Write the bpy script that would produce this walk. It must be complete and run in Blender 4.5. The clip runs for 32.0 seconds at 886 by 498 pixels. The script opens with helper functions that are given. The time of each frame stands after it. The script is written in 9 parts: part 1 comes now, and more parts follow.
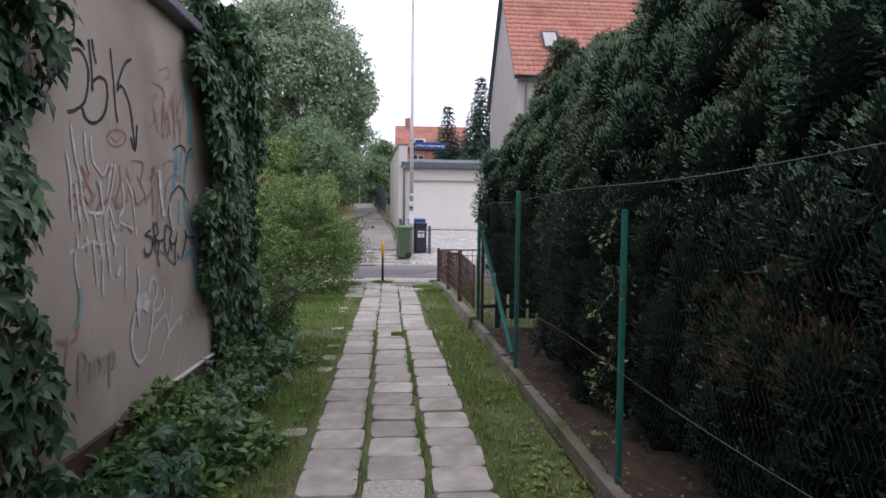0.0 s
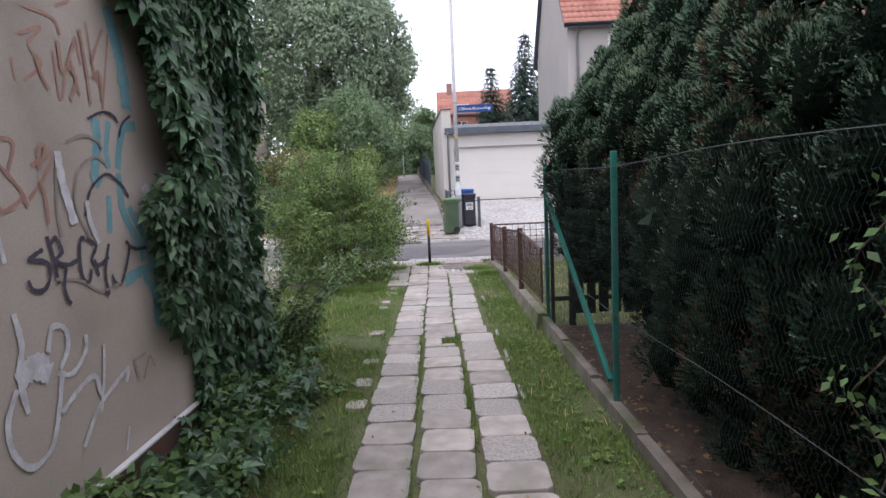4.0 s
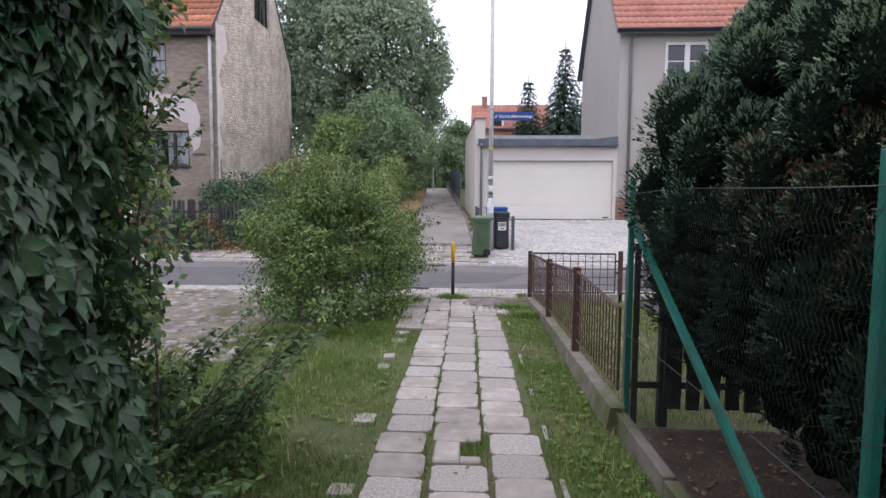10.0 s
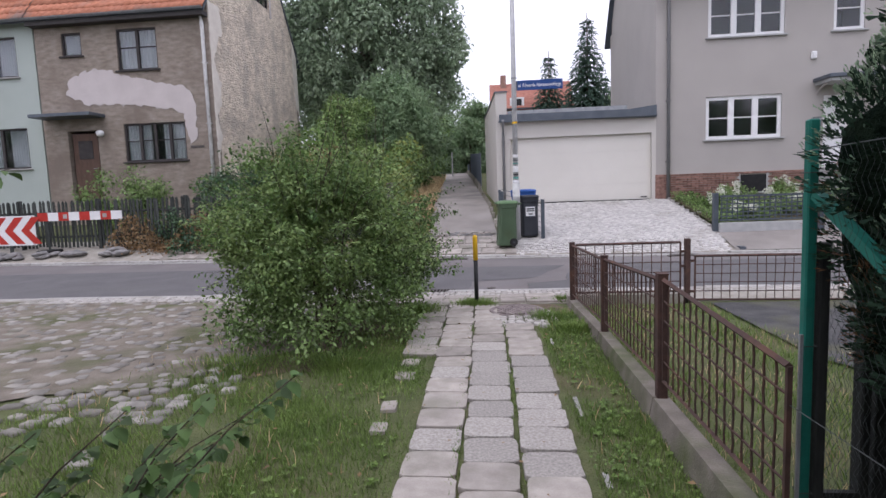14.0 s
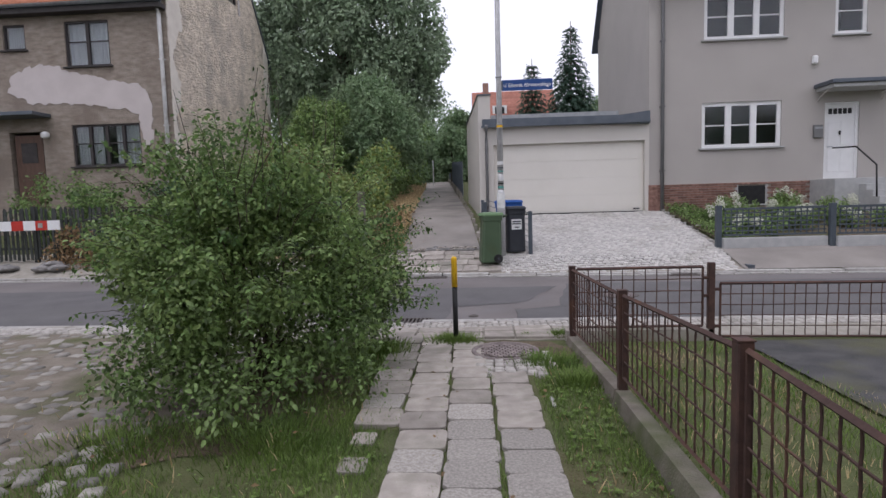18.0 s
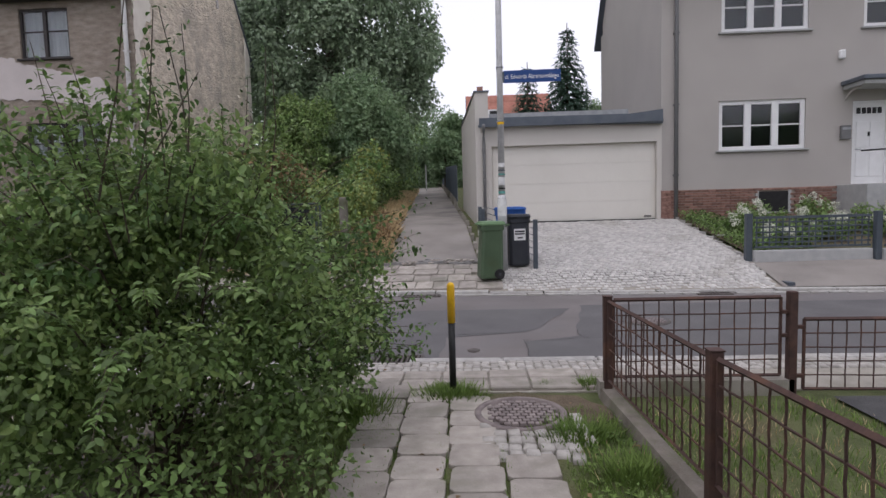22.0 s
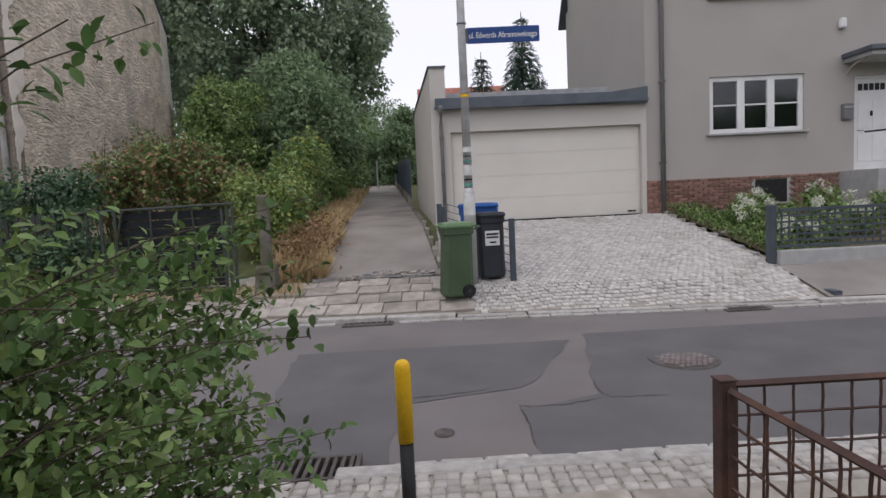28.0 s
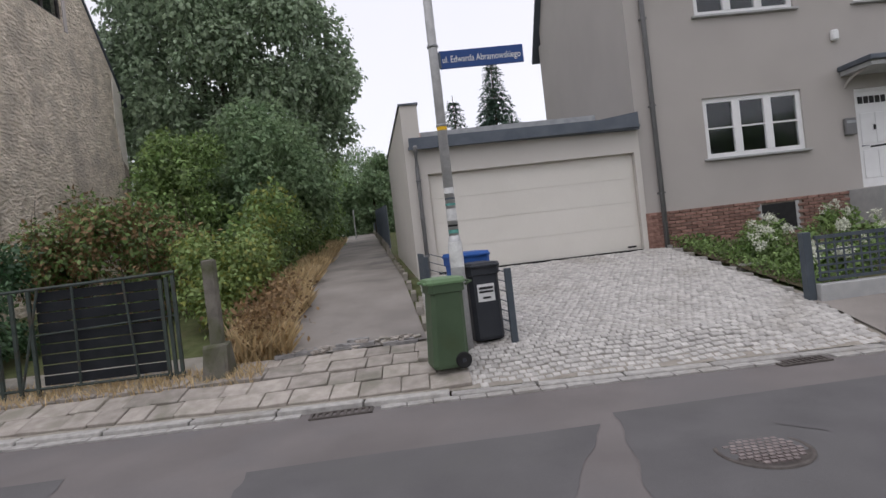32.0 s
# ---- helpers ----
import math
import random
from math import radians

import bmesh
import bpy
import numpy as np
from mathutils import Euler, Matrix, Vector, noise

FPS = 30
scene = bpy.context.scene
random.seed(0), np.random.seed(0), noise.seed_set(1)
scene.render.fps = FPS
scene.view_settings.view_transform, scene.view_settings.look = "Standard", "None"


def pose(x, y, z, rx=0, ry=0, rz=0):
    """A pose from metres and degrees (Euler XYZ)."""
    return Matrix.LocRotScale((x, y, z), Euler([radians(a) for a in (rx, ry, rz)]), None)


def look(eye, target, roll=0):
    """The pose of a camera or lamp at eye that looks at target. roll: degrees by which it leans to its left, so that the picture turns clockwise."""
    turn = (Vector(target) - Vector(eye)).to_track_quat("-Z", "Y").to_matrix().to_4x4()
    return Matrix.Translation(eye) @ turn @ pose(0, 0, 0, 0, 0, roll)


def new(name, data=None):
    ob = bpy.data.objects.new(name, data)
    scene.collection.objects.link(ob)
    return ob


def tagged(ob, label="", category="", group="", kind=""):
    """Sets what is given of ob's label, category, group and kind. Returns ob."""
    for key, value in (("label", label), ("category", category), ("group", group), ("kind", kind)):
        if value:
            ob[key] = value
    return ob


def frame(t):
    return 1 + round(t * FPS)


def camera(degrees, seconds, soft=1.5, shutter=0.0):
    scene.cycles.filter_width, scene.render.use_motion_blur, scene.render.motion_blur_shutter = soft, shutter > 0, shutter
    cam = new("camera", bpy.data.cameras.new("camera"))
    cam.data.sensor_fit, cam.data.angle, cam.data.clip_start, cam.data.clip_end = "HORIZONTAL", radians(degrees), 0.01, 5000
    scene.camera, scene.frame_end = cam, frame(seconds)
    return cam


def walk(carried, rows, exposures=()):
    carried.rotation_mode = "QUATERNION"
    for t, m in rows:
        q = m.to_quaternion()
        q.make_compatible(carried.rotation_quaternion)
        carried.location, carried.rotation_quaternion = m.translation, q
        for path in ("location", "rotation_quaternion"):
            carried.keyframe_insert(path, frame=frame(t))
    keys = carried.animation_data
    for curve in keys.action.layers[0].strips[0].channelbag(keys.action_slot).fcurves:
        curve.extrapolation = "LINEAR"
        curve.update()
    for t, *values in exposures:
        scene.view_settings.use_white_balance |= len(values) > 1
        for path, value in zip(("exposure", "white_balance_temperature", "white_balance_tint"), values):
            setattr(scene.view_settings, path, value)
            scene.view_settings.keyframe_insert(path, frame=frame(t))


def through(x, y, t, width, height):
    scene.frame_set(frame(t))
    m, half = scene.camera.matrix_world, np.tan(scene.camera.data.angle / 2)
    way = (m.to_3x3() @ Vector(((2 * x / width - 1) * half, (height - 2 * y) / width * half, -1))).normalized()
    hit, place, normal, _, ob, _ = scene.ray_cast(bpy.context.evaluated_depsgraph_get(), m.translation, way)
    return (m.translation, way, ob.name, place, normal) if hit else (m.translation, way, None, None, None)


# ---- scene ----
cam = camera(76.3, 32.0)
PATH = [
    (0, (0.405, 0.161, 1.502), (0.56, 2.152, 1.4), 0.6),
    (0.5, (0.424, 0.354, 1.521), (0.531, 2.346, 1.369), -0.2),
    (1, (0.417, 0.61, 1.476), (0.547, 2.599, 1.316), -1.7),
    (1.5, (0.41, 0.784, 1.485), (0.524, 2.776, 1.348), -1.1),
    (2, (0.423, 0.946, 1.491), (0.413, 2.944, 1.39), -1.3),
    (2.5, (0.438, 1.156, 1.54), (0.414, 3.146, 1.344), -2.0),
    (4.5, (0.412, 1.873, 1.589), (0.384, 3.862, 1.378), -2.9),
    (5, (0.41, 2.019, 1.569), (0.36, 4.01, 1.38), -3.0),
    (5.5, (0.421, 2.201, 1.553), (0.331, 4.194, 1.412), -1.2),
    (6, (0.448, 2.415, 1.585), (0.267, 4.404, 1.483), -0.9),
    (6.5, (0.465, 2.627, 1.602), (0.281, 4.61, 1.409), -2.2),
    (7, (0.442, 2.794, 1.583), (0.264, 4.777, 1.385), -2.1),
    (7.5, (0.44, 2.962, 1.568), (0.274, 4.946, 1.37), -0.4),
    (8, (0.439, 3.197, 1.576), (0.318, 5.18, 1.348), 0.6),
    (8.5, (0.441, 3.397, 1.598), (0.343, 5.373, 1.309), -1.9),
    (9, (0.432, 3.575, 1.579), (0.324, 5.56, 1.363), -1.7),
    (9.5, (0.42, 3.777, 1.586), (0.307, 5.772, 1.499), 0.3),
    (10, (0.396, 3.883, 1.628), (0.283, 5.873, 1.469), 0.3),
    (10.5, (0.374, 4.088, 1.628), (0.289, 6.077, 1.445), -0.7),
    (11, (0.383, 4.467, 1.58), (0.312, 6.46, 1.438), -1.0),
    (11.5, (0.387, 4.748, 1.574), (0.315, 6.742, 1.437), -0.6),
    (12, (0.373, 4.987, 1.604), (0.278, 6.976, 1.412), -3.3),
    (12.5, (0.349, 5.058, 1.604), (0.252, 7.046, 1.409), -3.3),
    (13, (0.34, 5.268, 1.586), (0.243, 7.258, 1.41), -3.0),
    (13.5, (0.356, 5.485, 1.574), (0.17, 7.474, 1.479), -0.8),
    (14, (0.339, 5.766, 1.603), (0.144, 7.746, 1.397), -2.1),
    (14.5, (0.288, 5.89, 1.599), (0.13, 7.872, 1.383), -2.9),
    (16.5, (0.316, 6.68, 1.581), (0.252, 8.662, 1.319), -2.7),
    (17, (0.333, 6.903, 1.554), (0.257, 8.887, 1.312), -2.2),
    (17.5, (0.334, 7.103, 1.575), (0.13, 9.086, 1.424), -2.6),
    (18, (0.316, 7.218, 1.63), (0.186, 9.206, 1.453), -1.7),
    (18.5, (0.271, 7.466, 1.588), (0.139, 9.456, 1.431), -2.6),
    (19, (0.251, 7.65, 1.591), (0.182, 9.645, 1.47), -1.0),
    (19.5, (0.238, 7.825, 1.634), (0.164, 9.82, 1.517), 0.0),
    (20, (0.236, 8.038, 1.633), (0.172, 10.032, 1.496), -1.6),
    (20.5, (0.224, 8.235, 1.598), (0.156, 10.231, 1.498), -2.0),
    (21, (0.247, 8.346, 1.622), (0.139, 10.343, 1.598), -0.4),
    (21.5, (0.209, 8.586, 1.65), (0.067, 10.578, 1.539), -0.8),
    (22, (0.216, 8.807, 1.644), (0.111, 10.799, 1.487), -1.6),
    (22.5, (0.202, 9.015, 1.607), (0.116, 11.008, 1.464), -2.0),
    (23, (0.248, 9.378, 1.611), (0.202, 11.372, 1.465), -1.7),
    (23.5, (0.204, 9.454, 1.642), (0.165, 11.438, 1.395), -3.1),
    (24, (0.18, 9.712, 1.63), (0.153, 11.696, 1.382), -4.0),
    (24.5, (0.185, 9.91, 1.604), (0.154, 11.902, 1.435), -3.5),
    (26.5, (0.155, 10.737, 1.615), (0.199, 12.73, 1.455), -1.9),
    (27, (0.183, 11.0, 1.624), (0.227, 12.994, 1.476), -2.2),
    (27.5, (0.159, 11.166, 1.638), (0.215, 13.153, 1.414), -3.3),
    (28, (0.15, 11.365, 1.619), (0.202, 13.358, 1.45), -2.8),
    (28.5, (0.127, 11.56, 1.626), (0.101, 13.556, 1.501), -2.0),
    (29, (0.156, 11.732, 1.622), (0.088, 13.728, 1.512), -2.8),
    (29.5, (0.126, 11.875, 1.669), (0.109, 13.869, 1.52), -3.7),
    (30, (0.128, 12.126, 1.66), (0.109, 14.121, 1.521), -3.9),
    (30.5, (0.135, 12.324, 1.681), (0.105, 14.321, 1.571), -3.4),
    (31, (0.133, 12.461, 1.698), (0.058, 14.453, 1.535), -4.4),
    (31.5, (0.098, 12.586, 1.74), (0.055, 14.581, 1.603), -6.0),
    (32, (0.193, 12.793, 1.717), (0.319, 14.789, 1.697), -6.5),
]
walk(cam, [(t, look(eye, target, roll)) for t, eye, target, roll in PATH],
     exposures=[(0, 0.86, 6020, 22), (2, 1.08, 6000, 22), (6, 1.12, 6000, 22), (10, 0.92, 6000, 23), (13, 0.86, 6000, 23), (16, 0.47, 6060, 21), (19, 0.42, 6140, 20), (24, 0.3, 6240, 19), (32, 0.26, 6320, 17)])

# ---- world and light ----
world = bpy.data.worlds.new("overcast_sky")
scene.world = world
world.use_nodes = True
wn, wl = world.node_tree.nodes, world.node_tree.links
sky = wn.new("ShaderNodeTexSky")
sky.sky_type = "NISHITA"
sky.sun_disc = False
sky.sun_elevation, sky.sun_rotation = radians(48), radians(200)
sky.air_density, sky.dust_density, sky.ozone_density = 1.0, 1.5, 1.0
veil = wn.new("ShaderNodeHueSaturation")
veil.inputs["Saturation"].default_value = 0.22
wl.new(sky.outputs[0], veil.inputs["Color"])
cloud = wn.new("ShaderNodeTexNoise")
cloud.inputs["Scale"].default_value, cloud.inputs["Detail"].default_value = 2.2, 5
tone = wn.new("ShaderNodeValToRGB")
tone.color_ramp.elements[0].color, tone.color_ramp.elements[1].color = (0.86, 0.90, 0.97, 1), (1.0, 1.0, 1.0, 1)
wl.new(cloud.outputs["Fac"], tone.inputs[0])
gain = wn.new("ShaderNodeVectorMath")
gain.operation = "SCALE"
gain.inputs["Scale"].default_value = 7.0
wl.new(tone.outputs[0], gain.inputs[0])
deck = wn.new("ShaderNodeMixRGB")
deck.inputs[0].default_value = 0.8
wl.new(veil.outputs[0], deck.inputs[1])
wl.new(gain.outputs[0], deck.inputs[2])
wl.new(deck.outputs[0], wn["Background"].inputs[0])
wn["Background"].inputs[1].default_value = 0.13
sun = new("sun", bpy.data.lights.new("sun", "SUN"))
sun.data.energy, sun.data.angle, sun.data.color = 0.5, radians(40), (1.0, 0.97, 0.92)
sun.matrix_world = look((-4, -9, 26), (0, 0, 0))


# ---- builders ----
def mesh_ob(name, bm, material, parent=None, label=""):
    me = bpy.data.meshes.new(name)
    bm.normal_update()
    bm.to_mesh(me)
    bm.free()
    if material:
        me.materials.append(material)
    ob = new(name, me)
    if parent is not None:
        ob.parent = parent
    return tagged(ob, label)


def part(name, bm, material, parent, label=""):
    return mesh_ob(name, bm, material, parent, label)


def thing(name, label, category, group="", kind=""):
    return tagged(new(name), label, category, group, kind)


def shared(name, me, parent, m):
    ob = new(name, me)
    ob.parent = parent
    ob.matrix_basis = m
    return ob


def box(bm, x0, x1, y0, y1, z0, z1, bevel=0.0):
    vs = [bm.verts.new((x, y, z)) for z in (z0, z1) for y in (y0, y1) for x in (x0, x1)]
    fs = [bm.faces.new([vs[i] for i in f]) for f in ((0, 2, 3, 1), (4, 5, 7, 6), (0, 1, 5, 4), (2, 6, 7, 3), (0, 4, 6, 2), (1, 3, 7, 5))]
    if bevel:
        es = {e for f in fs for e in f.edges}
        bmesh.ops.bevel(bm, geom=list(es), offset=bevel, segments=1, affect="EDGES")
    return bm


def boxm(*a, bevel=0.0):
    return box(bmesh.new(), *a, bevel=bevel)


def tube(bm, pts, r, n=8, r2=None, cap=True):
    """A round bar through the points."""
    pts = [Vector(p) for p in pts]
    rings = []
    for i, p in enumerate(pts):
        d = (pts[min(i + 1, len(pts) - 1)] - pts[max(i - 1, 0)]).normalized()
        u = d.orthogonal().normalized()
        if abs(d.z) < 0.95:
            u = d.cross(Vector((0, 0, 1))).normalized()
        v = d.cross(u)
        k = i / max(1, len(pts) - 1)
        rr = r if r2 is None else r + (r2 - r) * k
        rings.append([bm.verts.new(p + rr * (math.cos(6.28318 * j / n) * u + math.sin(6.28318 * j / n) * v)) for j in range(n)])
    for a, b in zip(rings, rings[1:]):
        for j in range(n):
            f = bm.faces.new((a[j], a[(j + 1) % n], b[(j + 1) % n], b[j]))
            f.smooth = n > 6
    if cap:
        bm.faces.new(rings[0][::-1])
        bm.faces.new(rings[-1])
    return bm


def tubem(pts, r, n=8, r2=None):
    return tube(bmesh.new(), pts, r, n, r2)


def lathe(bm, profile, n=16, at=(0, 0, 0)):
    rings = [[bm.verts.new((at[0] + r * math.cos(6.28318 * j / n), at[1] + r * math.sin(6.28318 * j / n), at[2] + z)) for j in range(n)] for r, z in profile]
    for a, b in zip(rings, rings[1:]):
        for j in range(n):
            bm.faces.new((a[j], a[(j + 1) % n], b[(j + 1) % n], b[j])).smooth = True
    bm.faces.new(rings[0][::-1])
    bm.faces.new(rings[-1])
    return bm


def prism(bm, outline, axis, a, b):
    """A closed outline of 2D points pushed from a to b along an axis (0: points are y, z; 1: x, z; 2: x, y)."""
    def put(p, w):
        return ((w, p[0], p[1]), (p[0], w, p[1]), (p[0], p[1], w))[axis]
    lo = [bm.verts.new(put(p, a)) for p in outline]
    hi = [bm.verts.new(put(p, b)) for p in outline]
    n = len(outline)
    bm.faces.new(lo)
    bm.faces.new(hi[::-1])
    for i in range(n):
        bm.faces.new((lo[i], hi[i], hi[(i + 1) % n], lo[(i + 1) % n]))
    bmesh.ops.recalc_face_normals(bm, faces=bm.faces[:])
    return bm


def wall_y(bm, x0, x1, z0, z1, y0, y1, holes):
    """A wall along x with rectangular holes (x0, x1, z0, z1) that go right through."""
    xs = sorted({x0, x1, *[v for h in holes for v in h[:2]]})
    zs = sorted({z0, z1, *[v for h in holes for v in h[2:]]})
    for xa, xb in zip(xs, xs[1:]):
        run = None
        for za, zb in zip(zs, zs[1:]):
            cx, cz = (xa + xb) / 2, (za + zb) / 2
            if any(h[0] < cx < h[1] and h[2] < cz < h[3] for h in holes):
                if run:
                    box(bm, xa, xb, y0, y1, *run)
                run = None
            else:
                run = (run[0], zb) if run else (za, zb)
        if run:
            box(bm, xa, xb, y0, y1, *run)
    bmesh.ops.remove_doubles(bm, verts=bm.verts[:], dist=0.0005)
    return bm


def mesh_np(name, verts, faces, material, parent=None, smooth=False, uvw=None):
    """A mesh from arrays: verts (n, 3), faces (m, k) of one size."""
    me = bpy.data.meshes.new(name)
    m, k = faces.shape
    me.vertices.add(len(verts))
    me.vertices.foreach_set("co", verts.astype(np.float32).ravel())
    me.loops.add(m * k)
    me.loops.foreach_set("vertex_index", faces.astype(np.int32).ravel())
    me.polygons.add(m)
    me.polygons.foreach_set("loop_start", (np.arange(m) * k).astype(np.int32))
    me.polygons.foreach_set("loop_total", np.full(m, k, np.int32))
    if smooth:
        me.polygons.foreach_set("use_smooth", np.ones(m, bool))
    me.update(calc_edges=True)
    me.materials.append(material)
    ob = new(name, me)
    if parent is not None:
        ob.parent = parent
    return ob


rng = np.random.default_rng(7)
LEAF = (np.array([(0, 0, 0), (0.3, 0.45, 0.06), (0, 0.5, 0), (-0.3, 0.45, 0.06), (0, 1.0, -0.1)]), np.array([(0, 1, 2), (0, 2, 3), (1, 4, 2), (3, 2, 4)]))
lv, lf = [], []
for ang, ln in ((-1.75, 0.5), (-0.85, 0.8), (0.0, 1.0), (0.85, 0.8), (1.75, 0.5)):
    sa, ca, k = math.sin(ang), math.cos(ang), len(lv)
    for u_, v_, w_ in ((0.0, 0.0, 0.0), (0.17, 0.3, 0.05), (0.2, 0.6, 0.05), (0.0, 1.0, -0.2), (-0.2, 0.6, 0.05), (-0.17, 0.3, 0.05), (0.0, 0.5, -0.01)):
        lv.append((ln * (u_ * ca + v_ * sa), 0.08 + ln * (v_ * ca - u_ * sa), ln * w_))
    lf += [(k + i, k + (i + 1) % 6, k + 6) for i in range(6)]
LOBED = (np.array(lv), np.array(lf))
BLADE = (np.array([(-0.05, 0, 0), (0.05, 0, 0), (0.035, 0.16, 0.55), (-0.035, 0.16, 0.55), (0, 0.45, 1.0)]), np.array([(0, 1, 2), (0, 2, 3), (3, 2, 4)]))
OVAL = (np.array([(0, 0, 0), (0.17, 0.16, 0.05), (0.27, 0.4, 0.07), (0.2, 0.68, 0.03), (0, 1.0, -0.14), (-0.2, 0.68, 0.03), (-0.27, 0.4, 0.07), (-0.17, 0.16, 0.05), (0, 0.45, 0)]), np.array([(i, (i + 1) % 8, 8) for i in range(8)]))
NEEDLES = (np.array([(0, 0, 0), (0.16, 0.5, 0.05), (0.3, 0.8, 0.0), (-0.05, 0.1, 0), (0.06, 0.6, 0.1), (0.0, 1.1, 0.02), (0.02, 0.05, 0), (-0.16, 0.45, 0.05), (-0.3, 0.85, 0.0)]), np.array([(0, 1, 2), (3, 4, 5), (6, 8, 7)]))
SPRAY = (np.array([(0, 0, 0), (0.2, 0.42, 0.1), (0.045, 0.4, 0), (0.17, 0.8, -0.08), (0, 1.0, 0.05), (-0.17, 0.8, -0.08), (-0.045, 0.4, 0), (-0.2, 0.42, 0.1)]),
         np.array([(0, 1, 2), (0, 2, 6), (0, 6, 7), (2, 3, 4), (2, 4, 6), (6, 4, 5)]))


def unit(v):
    return v / np.maximum(np.linalg.norm(v, axis=-1, keepdims=True), 1e-6)


def scatter(name, shape, pos, along, up, size, material, parent=None):
    """Many copies of a small shape in one mesh: its y axis lies along, its z axis towards up."""
    vs, fs = shape
    y = unit(along)
    x = unit(np.cross(y, up))
    z = np.cross(x, y)
    s = np.asarray(size).reshape(-1, 1, 1)
    v = pos[:, None, :] + s * (vs[None, :, 0, None] * x[:, None, :] + vs[None, :, 1, None] * y[:, None, :] + vs[None, :, 2, None] * z[:, None, :])
    n = len(pos)
    f = fs[None] + (np.arange(n) * len(vs))[:, None, None]
    return mesh_np(name, v.reshape(-1, 3), f.reshape(-1, 3), material, parent)


def rand_dirs(n):
    return unit(rng.normal(size=(n, 3)))


# ---- materials ----
def mat(name, a, b, scale=6.0, rough=0.85, bump=0.3, fine=60.0, metal=0.0, stain=None, stain_scale=0.7, stain_at=0.6, spec=0.3, vary=0.0, island=0.0, stretch=(1, 1, 1), wave=None, dist=0.01):
    """Two colours mixed by a noise, broad stains, fine relief; vary: brightness by object; island: by loose piece."""
    m = bpy.data.materials.new(name)
    m.use_nodes = True
    nt = m.node_tree
    nn, ll = nt.nodes, nt.links
    p = nn["Principled BSDF"]
    p.inputs["Roughness"].default_value = rough
    p.inputs["Metallic"].default_value = metal
    p.inputs["Specular IOR Level"].default_value = spec
    geo = nn.new("ShaderNodeNewGeometry")
    mp = nn.new("ShaderNodeMapping")
    mp.inputs["Scale"].default_value = stretch
    ll.new(geo.outputs["Position"], mp.inputs["Vector"])
    n1 = nn.new("ShaderNodeTexNoise")
    n1.inputs["Scale"].default_value, n1.inputs["Detail"].default_value = scale, 5
    ll.new(mp.outputs[0], n1.inputs["Vector"])
    r1 = nn.new("ShaderNodeValToRGB")
    r1.color_ramp.elements[0].position, r1.color_ramp.elements[1].position = 0.32, 0.68
    r1.color_ramp.elements[0].color, r1.color_ramp.elements[1].color = (*a, 1), (*b, 1)
    ll.new(n1.outputs["Fac"], r1.inputs[0])
    col = r1.outputs[0]
    n2 = nn.new("ShaderNodeTexNoise")
    n2.inputs["Scale"].default_value, n2.inputs["Detail"].default_value = fine, 4
    ll.new(mp.outputs[0], n2.inputs["Vector"])
    if stain:
        n3 = nn.new("ShaderNodeTexNoise")
        n3.inputs["Scale"].default_value, n3.inputs["Detail"].default_value = stain_scale, 6
        ll.new(geo.outputs["Position"], n3.inputs["Vector"])
        r3 = nn.new("ShaderNodeValToRGB")
        r3.color_ramp.elements[0].position, r3.color_ramp.elements[1].position = stain_at - 0.08, stain_at + 0.12
        ll.new(n3.outputs["Fac"], r3.inputs[0])
        mx = nn.new("ShaderNodeMixRGB")
        mx.inputs[2].default_value = (*stain, 1)
        ll.new(r3.outputs[0], mx.inputs[0])
        ll.new(col, mx.inputs[1])
        col = mx.outputs[0]
    for amount, src in ((vary, "object"), (island, "island")):
        if amount:
            rnd = geo.outputs["Random Per Island"] if src == "island" else nn.new("ShaderNodeObjectInfo").outputs["Random"]
            mr = nn.new("ShaderNodeMapRange")
            mr.inputs["To Min"].default_value, mr.inputs["To Max"].default_value = 1 - amount, 1 + amount
            ll.new(rnd, mr.inputs["Value"])
            hs = nn.new("ShaderNodeHueSaturation")
            ll.new(mr.outputs[0], hs.inputs["Value"])
            ll.new(col, hs.inputs["Color"])
            col = hs.outputs[0]
    fr = nn.new("ShaderNodeMapRange")
    fr.inputs["To Min"].default_value, fr.inputs["To Max"].default_value = 0.82, 1.18
    ll.new(n2.outputs["Fac"], fr.inputs["Value"])
    h2 = nn.new("ShaderNodeHueSaturation")
    ll.new(fr.outputs[0], h2.inputs["Value"])
    ll.new(col, h2.inputs["Color"])
    ll.new(h2.outputs[0], p.inputs["Base Color"])
    height = n2.outputs["Fac"]
    if bump:
        bp = nn.new("ShaderNodeBump")
        bp.inputs["Strength"].default_value, bp.inputs["Distance"].default_value = bump, dist
        ll.new(height, bp.inputs["Height"])
        ll.new(bp.outputs[0], p.inputs["Normal"])
    return m


def leaf_mat(name, a, b, island=0.35, rough=0.55, through=0.25, hue=0.03, spec=0.35):
    m = mat(name, a, b, scale=1.6, rough=rough, bump=0.0, fine=40, island=island, spec=spec)
    nt = m.node_tree
    p = nt.nodes["Principled BSDF"]
    out = nt.nodes["Material Output"]
    tr = nt.nodes.new("ShaderNodeBsdfTranslucent")
    ms = nt.nodes.new("ShaderNodeMixShader")
    ms.inputs[0].default_value = through
    nt.links.new(p.inputs["Base Color"].links[0].from_socket, tr.inputs[0])
    nt.links.new(p.outputs[0], ms.inputs[1])
    nt.links.new(tr.outputs[0], ms.inputs[2])
    nt.links.new(ms.outputs[0], out.inputs[0])
    return m


